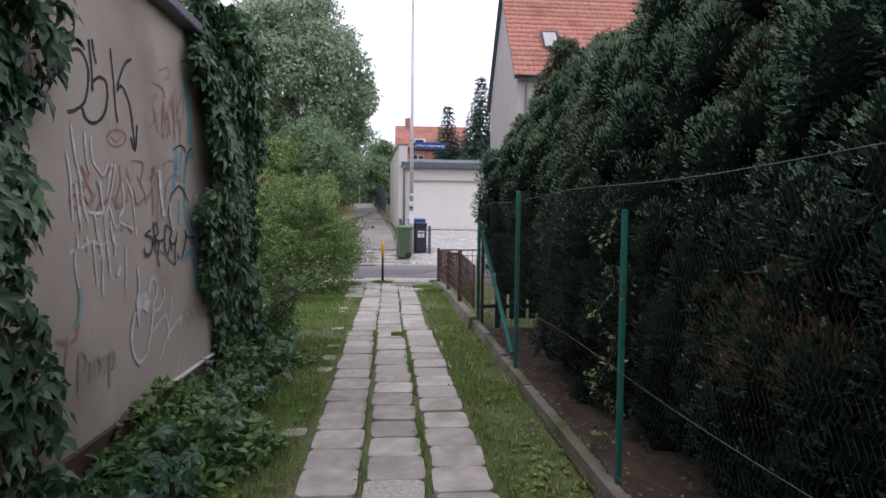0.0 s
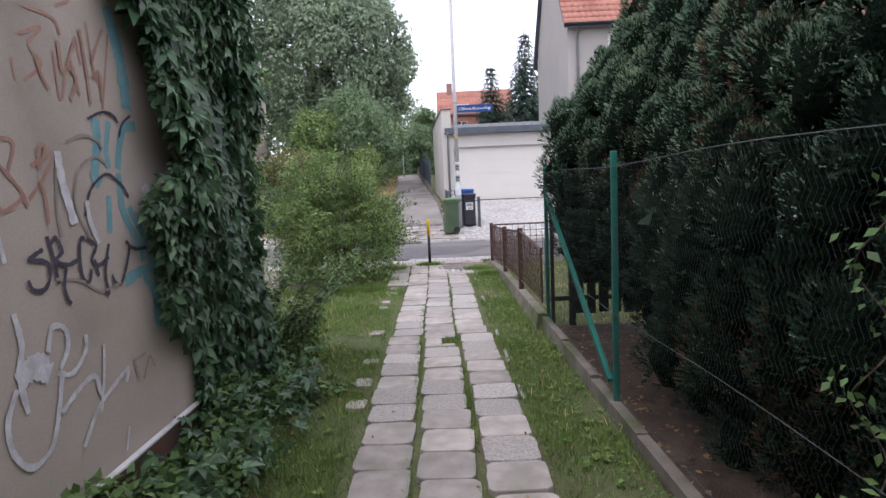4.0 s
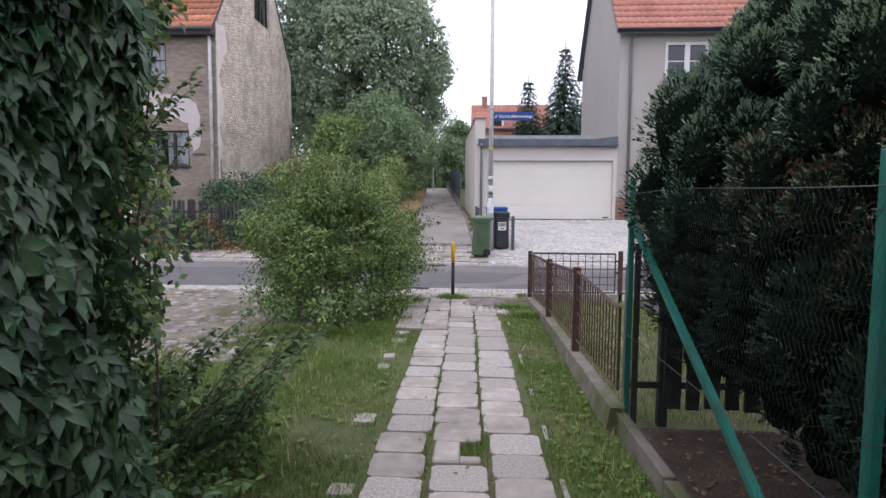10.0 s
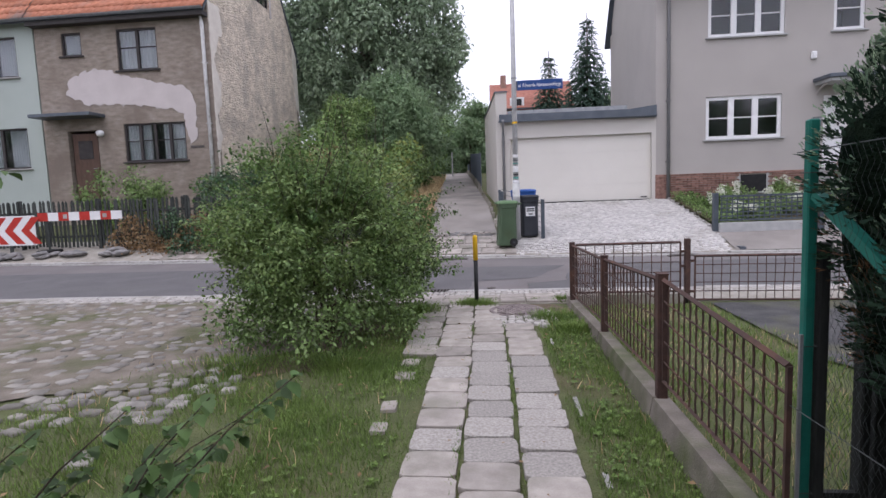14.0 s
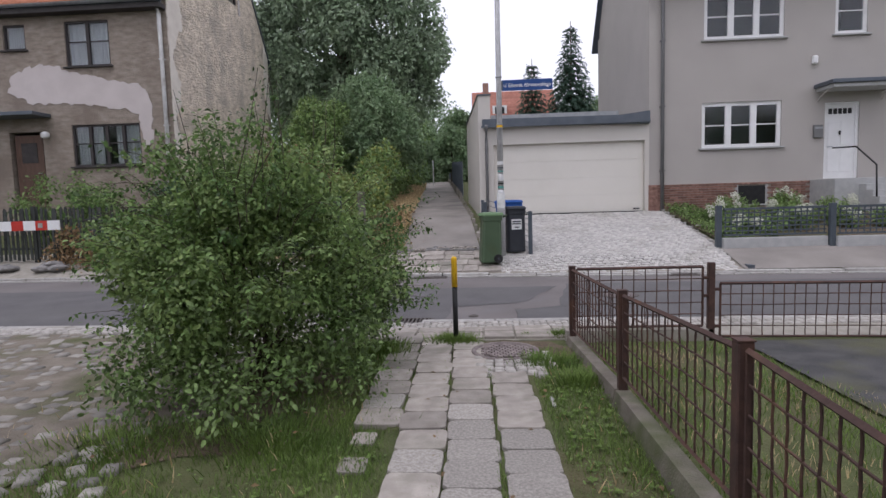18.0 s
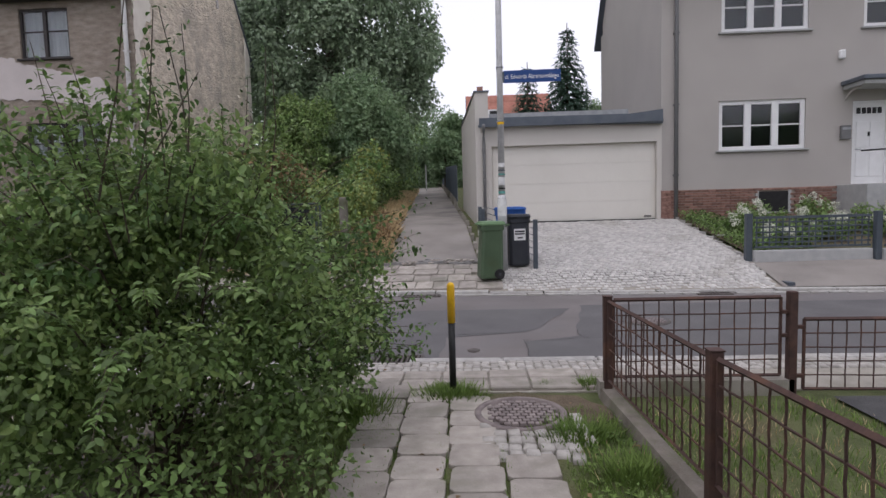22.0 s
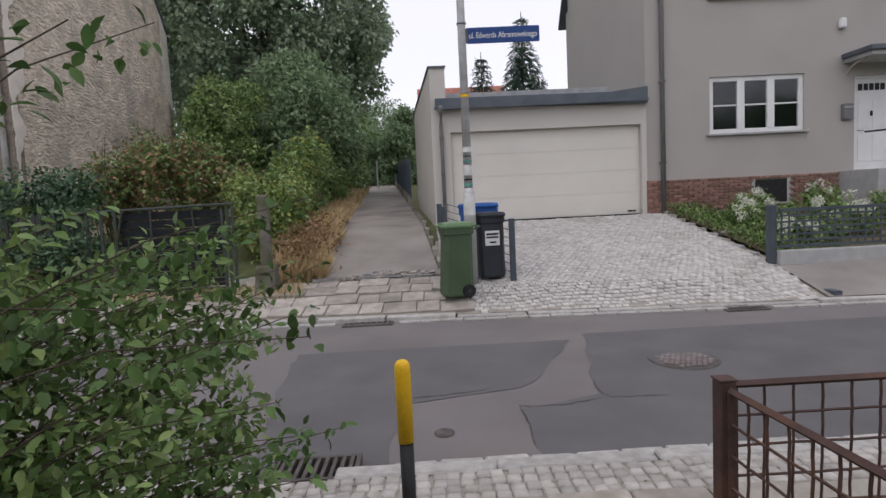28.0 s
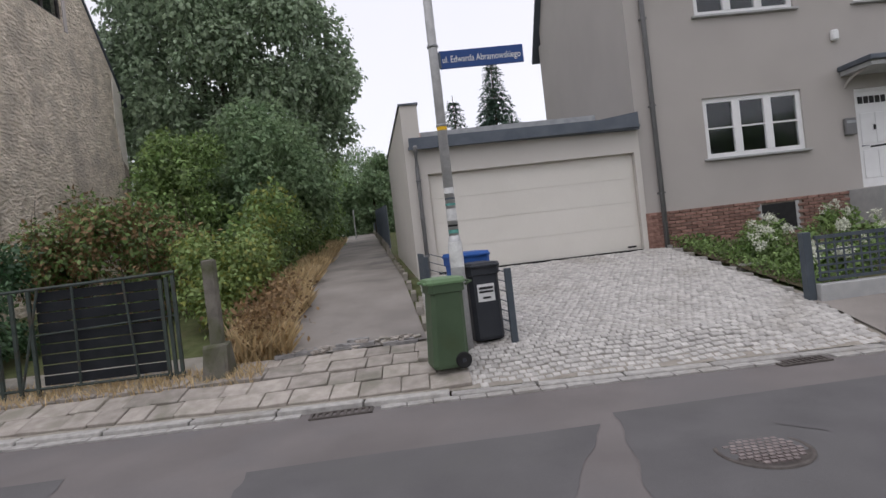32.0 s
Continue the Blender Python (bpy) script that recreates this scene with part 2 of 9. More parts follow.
def glass_mat(name, tint, rough=0.05):
    m = bpy.data.materials.new(name)
    m.use_nodes = True
    p = m.node_tree.nodes["Principled BSDF"]
    p.inputs["Base Color"].default_value = (*tint, 1)
    p.inputs["Roughness"].default_value = rough
    p.inputs["Transmission Weight"].default_value = 1.0
    p.inputs["IOR"].default_value = 1.45
    return m


M_SOIL = mat("soil", (0.10, 0.075, 0.05), (0.16, 0.125, 0.085), 5, 0.95, 0.8, 45, stain=(0.09, 0.10, 0.045), stain_at=0.58, dist=0.03)
M_LAWN = mat("lawn_soil", (0.075, 0.092, 0.034), (0.12, 0.135, 0.055), 5, 0.95, 0.8, 50, stain=(0.12, 0.105, 0.055), stain_scale=1.1, stain_at=0.58, dist=0.03)
M_ASPHALT = mat("asphalt", (0.148, 0.134, 0.129), (0.186, 0.169, 0.162), 1.1, 0.85, 0.5, 120, stain=(0.162, 0.152, 0.15), stain_scale=0.8, stain_at=0.55, dist=0.006)
M_OLDTAR = mat("dark_patch_asphalt", (0.104, 0.1, 0.101), (0.132, 0.127, 0.127), 1.6, 0.85, 0.5, 120, stain=(0.12, 0.116, 0.114), stain_scale=0.9, stain_at=0.58, dist=0.006)
M_CRACK = mat("crack_filler", (0.05, 0.048, 0.047), (0.075, 0.07, 0.068), 5, 0.8, 0.2, 60)
M_HUMUS = mat("dark_needle_litter", (0.045, 0.03, 0.022), (0.085, 0.058, 0.042), 6, 0.95, 0.8, 50, stain=(0.14, 0.10, 0.065), stain_scale=2.2, stain_at=0.62, dist=0.02)
M_COVER = mat("worn_cover_setts", (0.17, 0.14, 0.135), (0.27, 0.23, 0.215), 9, 0.85, 0.4, 70, island=0.2, dist=0.004)
M_GATE = mat("dull_green_grey_steel", (0.035, 0.048, 0.042), (0.06, 0.075, 0.066), 8, 0.65, 0.2, 50, stain=(0.07, 0.05, 0.035), stain_scale=5, stain_at=0.62)
M_FKERB = mat("mossy_kerb_concrete", (0.14, 0.123, 0.1), (0.235, 0.208, 0.174), 5, 0.95, 0.7, 70, stain=(0.09, 0.105, 0.045), stain_scale=1.8, stain_at=0.55, dist=0.01)
M_JOINT = mat("gritty_joint_fill", (0.24, 0.217, 0.182), (0.34, 0.312, 0.268), 6, 0.95, 0.5, 90, dist=0.01)
M_BORDER = mat("small_border_setts", (0.33, 0.31, 0.28), (0.45, 0.425, 0.39), 9, 0.88, 0.4, 100, stain=(0.26, 0.245, 0.21), island=0.14, dist=0.006)
M_CREAM = mat("pale_cream_plaster", (0.66, 0.6, 0.53), (0.78, 0.72, 0.645), 2.5, 0.9, 0.3, 60, dist=0.006)
M_PALEPIPE = mat("pale_painted_pipe", (0.57, 0.56, 0.55), (0.7, 0.69, 0.675), 5, 0.6, 0.1, 60, stain=(0.33, 0.29, 0.25), stain_scale=3, stain_at=0.62)
M_EARTH = mat("trodden_earth", (0.15, 0.128, 0.1), (0.24, 0.21, 0.17), 4, 0.95, 0.7, 60, stain=(0.1, 0.105, 0.05), stain_scale=1.1, stain_at=0.57, dist=0.02)
M_MOSSPOST = mat("mossy_post_concrete", (0.13, 0.12, 0.1), (0.24, 0.22, 0.19), 6, 0.95, 0.8, 50, stain=(0.09, 0.095, 0.055), stain_scale=3, stain_at=0.52, dist=0.012)
M_ALLEY = mat("alley_asphalt", (0.215, 0.196, 0.177), (0.3, 0.274, 0.247), 1.0, 0.9, 0.4, 110, stain=(0.145, 0.137, 0.128), stain_scale=0.6, stain_at=0.6, dist=0.008)
M_SLAB = mat("concrete_slab", (0.285, 0.256, 0.225), (0.4, 0.362, 0.32), 7, 0.9, 0.5, 130, stain=(0.24, 0.225, 0.185), stain_scale=3.2, stain_at=0.58, vary=0.2, dist=0.005)
M_SLAB2 = mat("exposed_aggregate_slab", (0.27, 0.25, 0.225), (0.43, 0.40, 0.36), 55, 0.9, 0.8, 120, vary=0.15, dist=0.008)
M_CONC = mat("old_concrete", (0.26, 0.24, 0.205), (0.36, 0.33, 0.29), 4, 0.92, 0.5, 80, stain=(0.15, 0.15, 0.1), stain_scale=1.5, stain_at=0.56, dist=0.008)
M_KERB = mat("granite_kerb", (0.31, 0.3, 0.28), (0.44, 0.425, 0.4), 12, 0.85, 0.4, 120, stain=(0.3, 0.28, 0.24), stain_scale=1.2, vary=0.12, dist=0.006)
M_SETT = mat("granite_setts", (0.39, 0.375, 0.35), (0.53, 0.51, 0.48), 9, 0.8, 0.4, 110, stain=(0.37, 0.35, 0.315), stain_scale=0.9, island=0.15, dist=0.006)
M_SETT_P = mat("granite_sett", (0.39, 0.375, 0.35), (0.53, 0.51, 0.48), 9, 0.8, 0.4, 110, vary=0.15, dist=0.006)
M_OLDSETT = mat("old_cobbles", (0.19, 0.178, 0.158), (0.32, 0.3, 0.268), 7, 0.9, 0.5, 90, stain=(0.2, 0.19, 0.15), island=0.3, dist=0.008)
M_SAND = mat("joint_sand", (0.27, 0.25, 0.21), (0.36, 0.335, 0.29), 6, 0.95, 0.5, 90, dist=0.01)
M_GRAFWALL = mat("dirty_beige_render", (0.42, 0.36, 0.295), (0.48, 0.415, 0.345), 1.6, 0.92, 0.25, 140, stain=(0.29, 0.25, 0.205), stain_scale=0.9, stain_at=0.6, dist=0.004)
M_RENDER = mat("pale_grey_render", (0.392, 0.366, 0.338), (0.425, 0.398, 0.368), 0.8, 0.92, 0.2, 160, dist=0.003)
M_GARAGE = mat("garage_render", (0.54, 0.51, 0.465), (0.57, 0.54, 0.495), 0.8, 0.92, 0.2, 160, dist=0.003)
M_OLDREND = mat("bare_weathered_render", (0.26, 0.215, 0.175), (0.40, 0.34, 0.285), 3.2, 0.95, 0.9, 16, stain=(0.24, 0.195, 0.16), stain_scale=0.8, stain_at=0.55, stretch=(1, 1, 2.6), dist=0.07)
M_GABLE = mat("crumbling_gable_render", (0.58, 0.485, 0.385), (0.9, 0.79, 0.66), 3.2, 0.95, 1.0, 8, stain=(0.5, 0.435, 0.36), stain_scale=1.1, stain_at=0.56, stretch=(1, 0.9, 1.7), dist=0.16)
M_PATCH = mat("smooth_plaster_patch", (0.50, 0.45, 0.43), (0.56, 0.505, 0.485), 2, 0.9, 0.15, 90, dist=0.004)
M_MINT = mat("mint_render", (0.37, 0.415, 0.375), (0.4, 0.445, 0.405), 1, 0.9, 0.15, 120, dist=0.003)
M_GREYREND = mat("dull_grey_render", (0.30, 0.30, 0.28), (0.34, 0.335, 0.315), 1, 0.9, 0.2, 120, dist=0.003)
M_TILE = mat("terracotta_roof_tile", (0.40, 0.175, 0.13), (0.50, 0.235, 0.175), 5, 0.8, 0.3, 40, island=0.12, stain=(0.34, 0.14, 0.105), stain_scale=0.8, dist=0.01)
M_OLDTILE = mat("weathered_roof_tile", (0.34, 0.13, 0.075), (0.48, 0.21, 0.13), 6, 0.85, 0.4, 40, island=0.3, stain=(0.2, 0.16, 0.14), stain_scale=0.7, stain_at=0.62, dist=0.01)
M_DARKTRIM = mat("dark_slate_metal", (0.09, 0.105, 0.125), (0.12, 0.135, 0.155), 3, 0.45, 0.05, 60, metal=0.3)
M_ZINC = mat("zinc_pipe", (0.27, 0.28, 0.29), (0.36, 0.37, 0.375), 6, 0.5, 0.1, 60, metal=0.5)
M_GREYPIPE = mat("grey_painted_pipe", (0.15, 0.15, 0.15), (0.18, 0.18, 0.18), 6, 0.5, 0.05, 60)
M_WHITE = mat("white_paint", (0.72, 0.72, 0.71), (0.78, 0.78, 0.77), 4, 0.5, 0.05, 60)
M_GDOOR = mat("ivory_garage_door", (0.66, 0.63, 0.57), (0.69, 0.66, 0.60), 1.5, 0.5, 0.05, 80)
M_BRICK = mat("red_brick", (0.19, 0.105, 0.082), (0.3, 0.18, 0.145), 14, 0.9, 0.4, 80, vary=0.3, dist=0.005)
M_MORTAR = mat("mortar", (0.28, 0.24, 0.2), (0.35, 0.30, 0.26), 10, 0.95, 0.3, 90)
M_RUST = mat("rusty_brown_steel", (0.056, 0.034, 0.029), (0.088, 0.05, 0.041), 14, 0.75, 0.5, 70, stain=(0.12, 0.062, 0.042), stain_scale=4, stain_at=0.58, dist=0.003)
M_GREEN = mat("green_painted_steel", (0.01, 0.125, 0.095), (0.018, 0.165, 0.125), 7, 0.5, 0.2, 60, stain=(0.03, 0.11, 0.085), stain_scale=5, stain_at=0.6, dist=0.002)
M_WIRE = mat("dull_wire", (0.04, 0.05, 0.047), (0.065, 0.075, 0.072), 20, 0.5, 0.0, 60)
M_BLACKWOOD = mat("black_stained_boards", (0.016, 0.018, 0.018), (0.03, 0.032, 0.03), 6, 0.8, 0.4, 50, stretch=(6, 6, 1), dist=0.004)
M_YELLOW = mat("yellow_paint", (0.72, 0.42, 0.012), (0.78, 0.47, 0.02), 6, 0.5, 0.1, 60)
M_BLACK = mat("black_paint", (0.012, 0.012, 0.013), (0.022, 0.022, 0.022), 8, 0.55, 0.1, 60)
M_BINGREEN = mat("green_bin_plastic", (0.058, 0.092, 0.05), (0.07, 0.108, 0.06), 3, 0.5, 0.1, 120, stain=(0.06, 0.085, 0.042), stain_scale=2.5, stain_at=0.62)
M_BINLID = mat("pale_green_lid_plastic", (0.13, 0.22, 0.11), (0.16, 0.255, 0.13), 3, 0.5, 0.1, 120)
M_BINBLUE = mat("blue_bin_plastic", (0.02, 0.09, 0.32), (0.03, 0.11, 0.38), 3, 0.5, 0.1, 120)
M_BINBLACK = mat("black_bin_plastic", (0.025, 0.028, 0.035), (0.04, 0.043, 0.05), 3, 0.5, 0.1, 120)
M_RUBBER = mat("rubber", (0.014, 0.014, 0.014), (0.025, 0.025, 0.025), 8, 0.8, 0.1, 60)
M_SIGN = mat("blue_enamel", (0.015, 0.055, 0.20), (0.02, 0.065, 0.225), 4, 0.35, 0.0, 60)
M_LAMP = mat("galvanised_pole", (0.42, 0.42, 0.42), (0.52, 0.52, 0.515), 8, 0.5, 0.15, 40, metal=0.3)
M_FENCEGREY = mat("anthracite_fence", (0.06, 0.075, 0.09), (0.08, 0.095, 0.11), 5, 0.5, 0.05, 60)
M_STONE = mat("pale_plinth_stone", (0.36, 0.365, 0.36), (0.43, 0.43, 0.42), 6, 0.85, 0.2, 90)
M_OLDWOOD = mat("weathered_grey_pickets", (0.032, 0.037, 0.035), (0.07, 0.075, 0.068), 8, 0.9, 0.5, 40, stretch=(5, 5, 1), vary=0.25, dist=0.005)
M_BROWNDOOR = mat("brown_door_paint", (0.085, 0.05, 0.035), (0.12, 0.07, 0.05), 4, 0.6, 0.2, 50, stretch=(4, 4, 1))
M_DARKFRAME = mat("dark_window_frame", (0.035, 0.03, 0.03), (0.055, 0.048, 0.045), 6, 0.6, 0.1, 50)
M_CURTAIN = mat("net_curtain", (0.42, 0.42, 0.42), (0.55, 0.55, 0.55), 3, 0.9, 0.2, 30, stretch=(8, 8, 0.5))
M_ROOM = mat("dim_room", (0.1, 0.105, 0.1), (0.14, 0.145, 0.14), 1, 0.9, 0.0, 10)
M_RED = mat("reflective_red", (0.42, 0.03, 0.02), (0.5, 0.045, 0.03), 4, 0.5, 0.0, 40)
M_IRON = mat("cast_iron", (0.07, 0.06, 0.055), (0.12, 0.105, 0.095), 12, 0.7, 0.4, 60, dist=0.004)
M_BARK = mat("bark", (0.06, 0.048, 0.036), (0.12, 0.095, 0.07), 9, 0.95, 0.9, 30, stretch=(3, 3, 0.7), dist=0.02)
M_FOLIN = mat("black_compost_boards", (0.008, 0.010, 0.012), (0.018, 0.02, 0.024), 4, 0.75, 0.2, 30)
M_GLASS = glass_mat("window_glass", (0.75, 0.8, 0.82))
M_STICKER = mat("weathered_stickers", (0.55, 0.55, 0.54), (0.75, 0.75, 0.73), 9, 0.6, 0.0, 40)
M_TEAL = mat("teal_sticker", (0.1, 0.3, 0.26), (0.14, 0.36, 0.32), 9, 0.6, 0.0, 40)
M_PEBBLE = mat("grey_rubble", (0.16, 0.155, 0.15), (0.27, 0.26, 0.25), 8, 0.95, 0.5, 60, vary=0.25)
M_DRIVE = mat("dark_cinder_track", (0.055, 0.055, 0.056), (0.1, 0.098, 0.095), 3, 0.95, 0.7, 60, stain=(0.11, 0.11, 0.06), stain_scale=1.1, stain_at=0.58, dist=0.02)
L_VINE = leaf_mat("creeper_leaves", (0.03, 0.076, 0.036), (0.1, 0.172, 0.082), 0.6, 0.34)
L_BUSH = leaf_mat("shrub_leaves", (0.12, 0.2, 0.058), (0.222, 0.312, 0.112), 0.6, 0.5, 0.35)
L_WEED = leaf_mat("ground_ivy_leaves", (0.07, 0.14, 0.04), (0.145, 0.225, 0.07), 0.5, 0.5, 0.3)
L_SHOOT = leaf_mat("shoot_leaves", (0.055, 0.11, 0.03), (0.115, 0.19, 0.06), 0.5, 0.55, 0.3, spec=0.25)
# lit copy of shrub_leaves for bush tops; plain leaf colour on the yellow-green shrub
L_BUSHLIT = leaf_mat("lit_yellow_green_leaves", (0.17, 0.25, 0.075), (0.25, 0.33, 0.11), 0.3, 0.5)
L_TREE = leaf_mat("walnut_leaves", (0.222, 0.302, 0.19), (0.335, 0.415, 0.275), 0.4, 0.5, 0.4)
L_TREE2 = leaf_mat("copse_leaves", (0.16, 0.25, 0.13), (0.262, 0.352, 0.19), 0.35, 0.55, 0.4)
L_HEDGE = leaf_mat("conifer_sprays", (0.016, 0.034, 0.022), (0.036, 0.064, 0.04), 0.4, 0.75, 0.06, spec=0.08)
# near black: the shade inside the hedge, put into the colour
L_HEDGECORE = mat("conifer_gap_shade", (0.005, 0.01, 0.007), (0.012, 0.02, 0.012), 14, 0.95, 1.0, 45, spec=0.02, dist=0.05)
# paler copy of the conifer sprays: daylight on the hedge's upper part, as colour
L_HEDGELIT = leaf_mat("lit_conifer_sprays", (0.132, 0.225, 0.155), (0.268, 0.35, 0.21), 0.45, 0.65, 0.2, spec=0.2)
L_DRYHEDGE = leaf_mat("dead_conifer_sprays", (0.1, 0.058, 0.032), (0.17, 0.095, 0.05), 0.3, 0.75, 0.1, spec=0.1)
L_SPRUCE = leaf_mat("spruce_needles", (0.040, 0.080, 0.056), (0.070, 0.120, 0.080), 0.3, 0.7, 0.1)
L_GRASS = leaf_mat("grass_blades", (0.115, 0.192, 0.04), (0.192, 0.275, 0.07), 0.4, 0.6)
L_CLOVER = leaf_mat("clover_leaves", (0.11, 0.185, 0.045), (0.18, 0.265, 0.075), 0.35, 0.55)
L_DRYGRASS = leaf_mat("dry_grass", (0.47, 0.35, 0.185), (0.66, 0.52, 0.31), 0.3, 0.7)
L_RUSTY = leaf_mat("withered_leaves", (0.19, 0.118, 0.056), (0.29, 0.195, 0.1), 0.35, 0.7)
L_YELLOW = leaf_mat("yellowing_leaves", (0.196, 0.224, 0.049), (0.280, 0.294, 0.077), 0.3, 0.6)
L_FLOWER = leaf_mat("white_petals", (0.6, 0.62, 0.5), (0.75, 0.75, 0.66), 0.1, 0.7)

# ---- the lie of the land ----
FAR = [(19.3, 0.03), (20.25, 0.29), (25.0, 1.05), (45.0, 2.3), (70.0, 3.7), (120.0, 5.0), (400.0, 9.0), (1500.0, 20.0)]
ROAD_Z = -0.13


def far_z(y, x=0.0):
    """Height of the ground beyond the street, which rises away from a kerb that runs slightly askew."""
    y += 0.065 * max(-15.0, min(15.0, x))
    for (a, za), (b, zb) in zip(FAR, FAR[1:]):
        if y <= b:
            return za + (zb - za) * max(0.0, (y - a) / (b - a))
    return FAR[-1][1]


def kerb_far(x):
    return 19.36 - 0.065 * max(-15.0, min(15.0, x))


def road_z(y):
    return ROAD_Z + 0.085 * (y - 14.86) / 4.5 + 0.03 * max(0.0, 1 - abs(y - 17.1) / 2.25)


def ground_z(x, y):
    if y < 14.6:
        return -0.045
    if y < 20.45:
        return -0.35
    return far_z(y, x) - 0.06


def sheet(bm, xs, ys, zf):
    grid = [[bm.verts.new((x, y, zf(x, y))) for x in xs] for y in ys]
    for r0, r1 in zip(grid, grid[1:]):
        for i in range(len(xs) - 1):
            bm.faces.new((r0[i], r0[i + 1], r1[i + 1], r1[i]))
    return bm


bm = bmesh.new()
gx = [-1500, -300, -90, -40, -25, -15, -10, -6, -4, -2.5, -1.5, -0.7, 0, 0.8, 1.6, 3, 5, 8, 12, 20, 40, 90, 300, 1500]
gy = [-1500, -200, -40, -10, -3, 0, 3, 6, 9, 11, 13, 14.5, 14.75, 20.4, 20.5, 21.2, 23, 25, 30, 37, 45, 57, 70, 95, 120, 200, 400, 1500]
sheet(bm, gx, gy, ground_z)
ground = tagged(mesh_ob("ground", bm, M_LAWN), "short patchy grass and bare earth", "ground", kind="structure")

bm = bmesh.new()
rx = [-90 + 3 * i for i in range(61)]
lo = [bm.verts.new((x, 14.86, road_z(14.86))) for x in rx]
mid = [bm.verts.new((x, 17.1, road_z(17.1))) for x in rx]
hi = [bm.verts.new((x, kerb_far(x) - 0.13, -0.045)) for x in rx]
for i in range(60):
    bm.faces.new((lo[i], lo[i + 1], mid[i + 1], mid[i])).smooth = True
    bm.faces.new((mid[i], mid[i + 1], hi[i + 1], hi[i])).smooth = True
road = tagged(mesh_ob("road", bm, M_ASPHALT), "worn grey asphalt street with repair patches", "road", kind="structure")


def tar_patch(rows, material, label):
    """A repair patch: (y, left x, right x) from the near to the far edge, laid on the road's camber."""
    bm = bmesh.new()
    ys = np.arange(rows[0][0], rows[-1][0] + 0.001, (rows[-1][0] - rows[0][0]) / max(4, round((rows[-1][0] - rows[0][0]) / 0.12)))
    line = []
    for y in ys:
        xl, xr = (float(np.interp(y, [r[0] for r in rows], [r[k] for r in rows])) for k in (1, 2))
        xl, xr = xl + 0.02 * math.sin(y * 9) + random.uniform(-0.012, 0.012), xr + 0.02 * math.cos(y * 8) + random.uniform(-0.012, 0.012)
        line.append([bm.verts.new((xl + (xr - xl) * s, y + 0.012 * math.sin(7 * s + y), road_z(y) + 0.005)) for s in (0, 0.2, 0.4, 0.6, 0.8, 1)])
    for a_, b_ in zip(line, line[1:]):
        for i in range(5):
            bm.faces.new((a_[i], a_[i + 1], b_[i + 1], b_[i]))
    part("repair_patch", bm, material, road, label)


tar_patch([(14.95, -1.1, -0.2), (16.1, -1.25, -0.15), (16.2, -1.28, 0.62), (16.32, -1.3, 1.0), (17.75, -1.4, 1.75)], M_OLDTAR, "darker asphalt patch")
tar_patch([(14.95, 0.86, 9.0), (15.85, 0.83, 9.2), (15.98, 1.55, 9.2), (16.35, 1.58, 9.4), (18.0, 1.95, 10.0)], M_OLDTAR, "darker asphalt patch")
tar_patch([(15.2, -14.0, -4.2), (17.6, -14.3, -3.0), (18.2, -14.0, -3.2)], M_OLDTAR, "darker asphalt patch")
for pts in ([(-0.15, 16.17), (0.2, 16.2), (0.62, 16.28)], [(0.84, 15.9), (0.85, 15.5), (0.82, 15.2)], [(1.6, 16.35), (1.56, 16.1), (1.62, 15.95), (2.1, 15.92)], [(0.85, 15.86), (1.2, 15.84), (1.55, 15.95)], [(3.0, 17.2), (3.25, 16.95)], [(-1.35, 16.4), (-1.3, 16.1), (-1.2, 15.9)]):
    bm = bmesh.new()
    prev = None
    for (xa, ya), (xb, yb) in zip(pts, pts[1:]):
        for k in range(7):
            s = k / 6
            x, y = xa + (xb - xa) * s + random.uniform(-0.012, 0.012), ya + (yb - ya) * s + random.uniform(-0.012, 0.012)
            w = random.uniform(0.002, 0.007)
            nx, ny = ya - yb, xb - xa
            ln = math.hypot(nx, ny)
            pair_ = [bm.verts.new((x + nx / ln * w * q, y + ny / ln * w * q, road_z(y) + 0.009)) for q in (-1, 1)]
            if prev:
                bm.faces.new((prev[0], pair_[0], pair_[1], prev[1]))
            prev = pair_
    part("crack", bm, M_CRACK, road)
# far carriageway edge, kerb stones
kerb_me = bpy.data.meshes.new("kerb_stone")
b = box(bmesh.new(), -0.49, 0.49, -0.07, 0.07, -0.25, 0.0, 0.012)
b.to_mesh(kerb_me)
b.free()
kerb_me.materials.append(M_KERB)
kerb_far_ob = thing("kerb_far", "pale granite kerb stones along the street", "kerb", kind="structure")
x = -16.0
while x < 14:
    a = math.atan2(kerb_far(x + 0.5) - kerb_far(x - 0.5), 1.0)
    lowered = 0.05 if 0.6 < x < 5.4 else 0.0
    shared("kerb_stone", kerb_me, kerb_far_ob, pose(x, kerb_far(x) - 0.07, 0.025 - 0.5 * lowered + random.uniform(-0.006, 0.006), 0, random.uniform(-0.4, 0.4), math.degrees(a)))
    x += 1.0
bm = bmesh.new()
for s, e in ((-90, -16.5), (13.6, 90)):
    xs = [s + (e - s) * k / 12 for k in range(13)]
    for xa, xb in zip(xs, xs[1:]):
        ya, yb = kerb_far(xa), kerb_far(xb)
        vs = [bm.verts.new(p) for p in ((xa, ya - 0.14, -0.2), (xb, yb - 0.14, -0.2), (xb, yb - 0.14, 0.025), (xa, ya - 0.14, 0.025), (xa, ya, 0.025), (xb, yb, 0.025))]
        bm.faces.new(vs[:4])
        bm.faces.new((vs[3], vs[2], vs[5], vs[4]))
part("kerb_run", bm, M_KERB, kerb_far_ob)
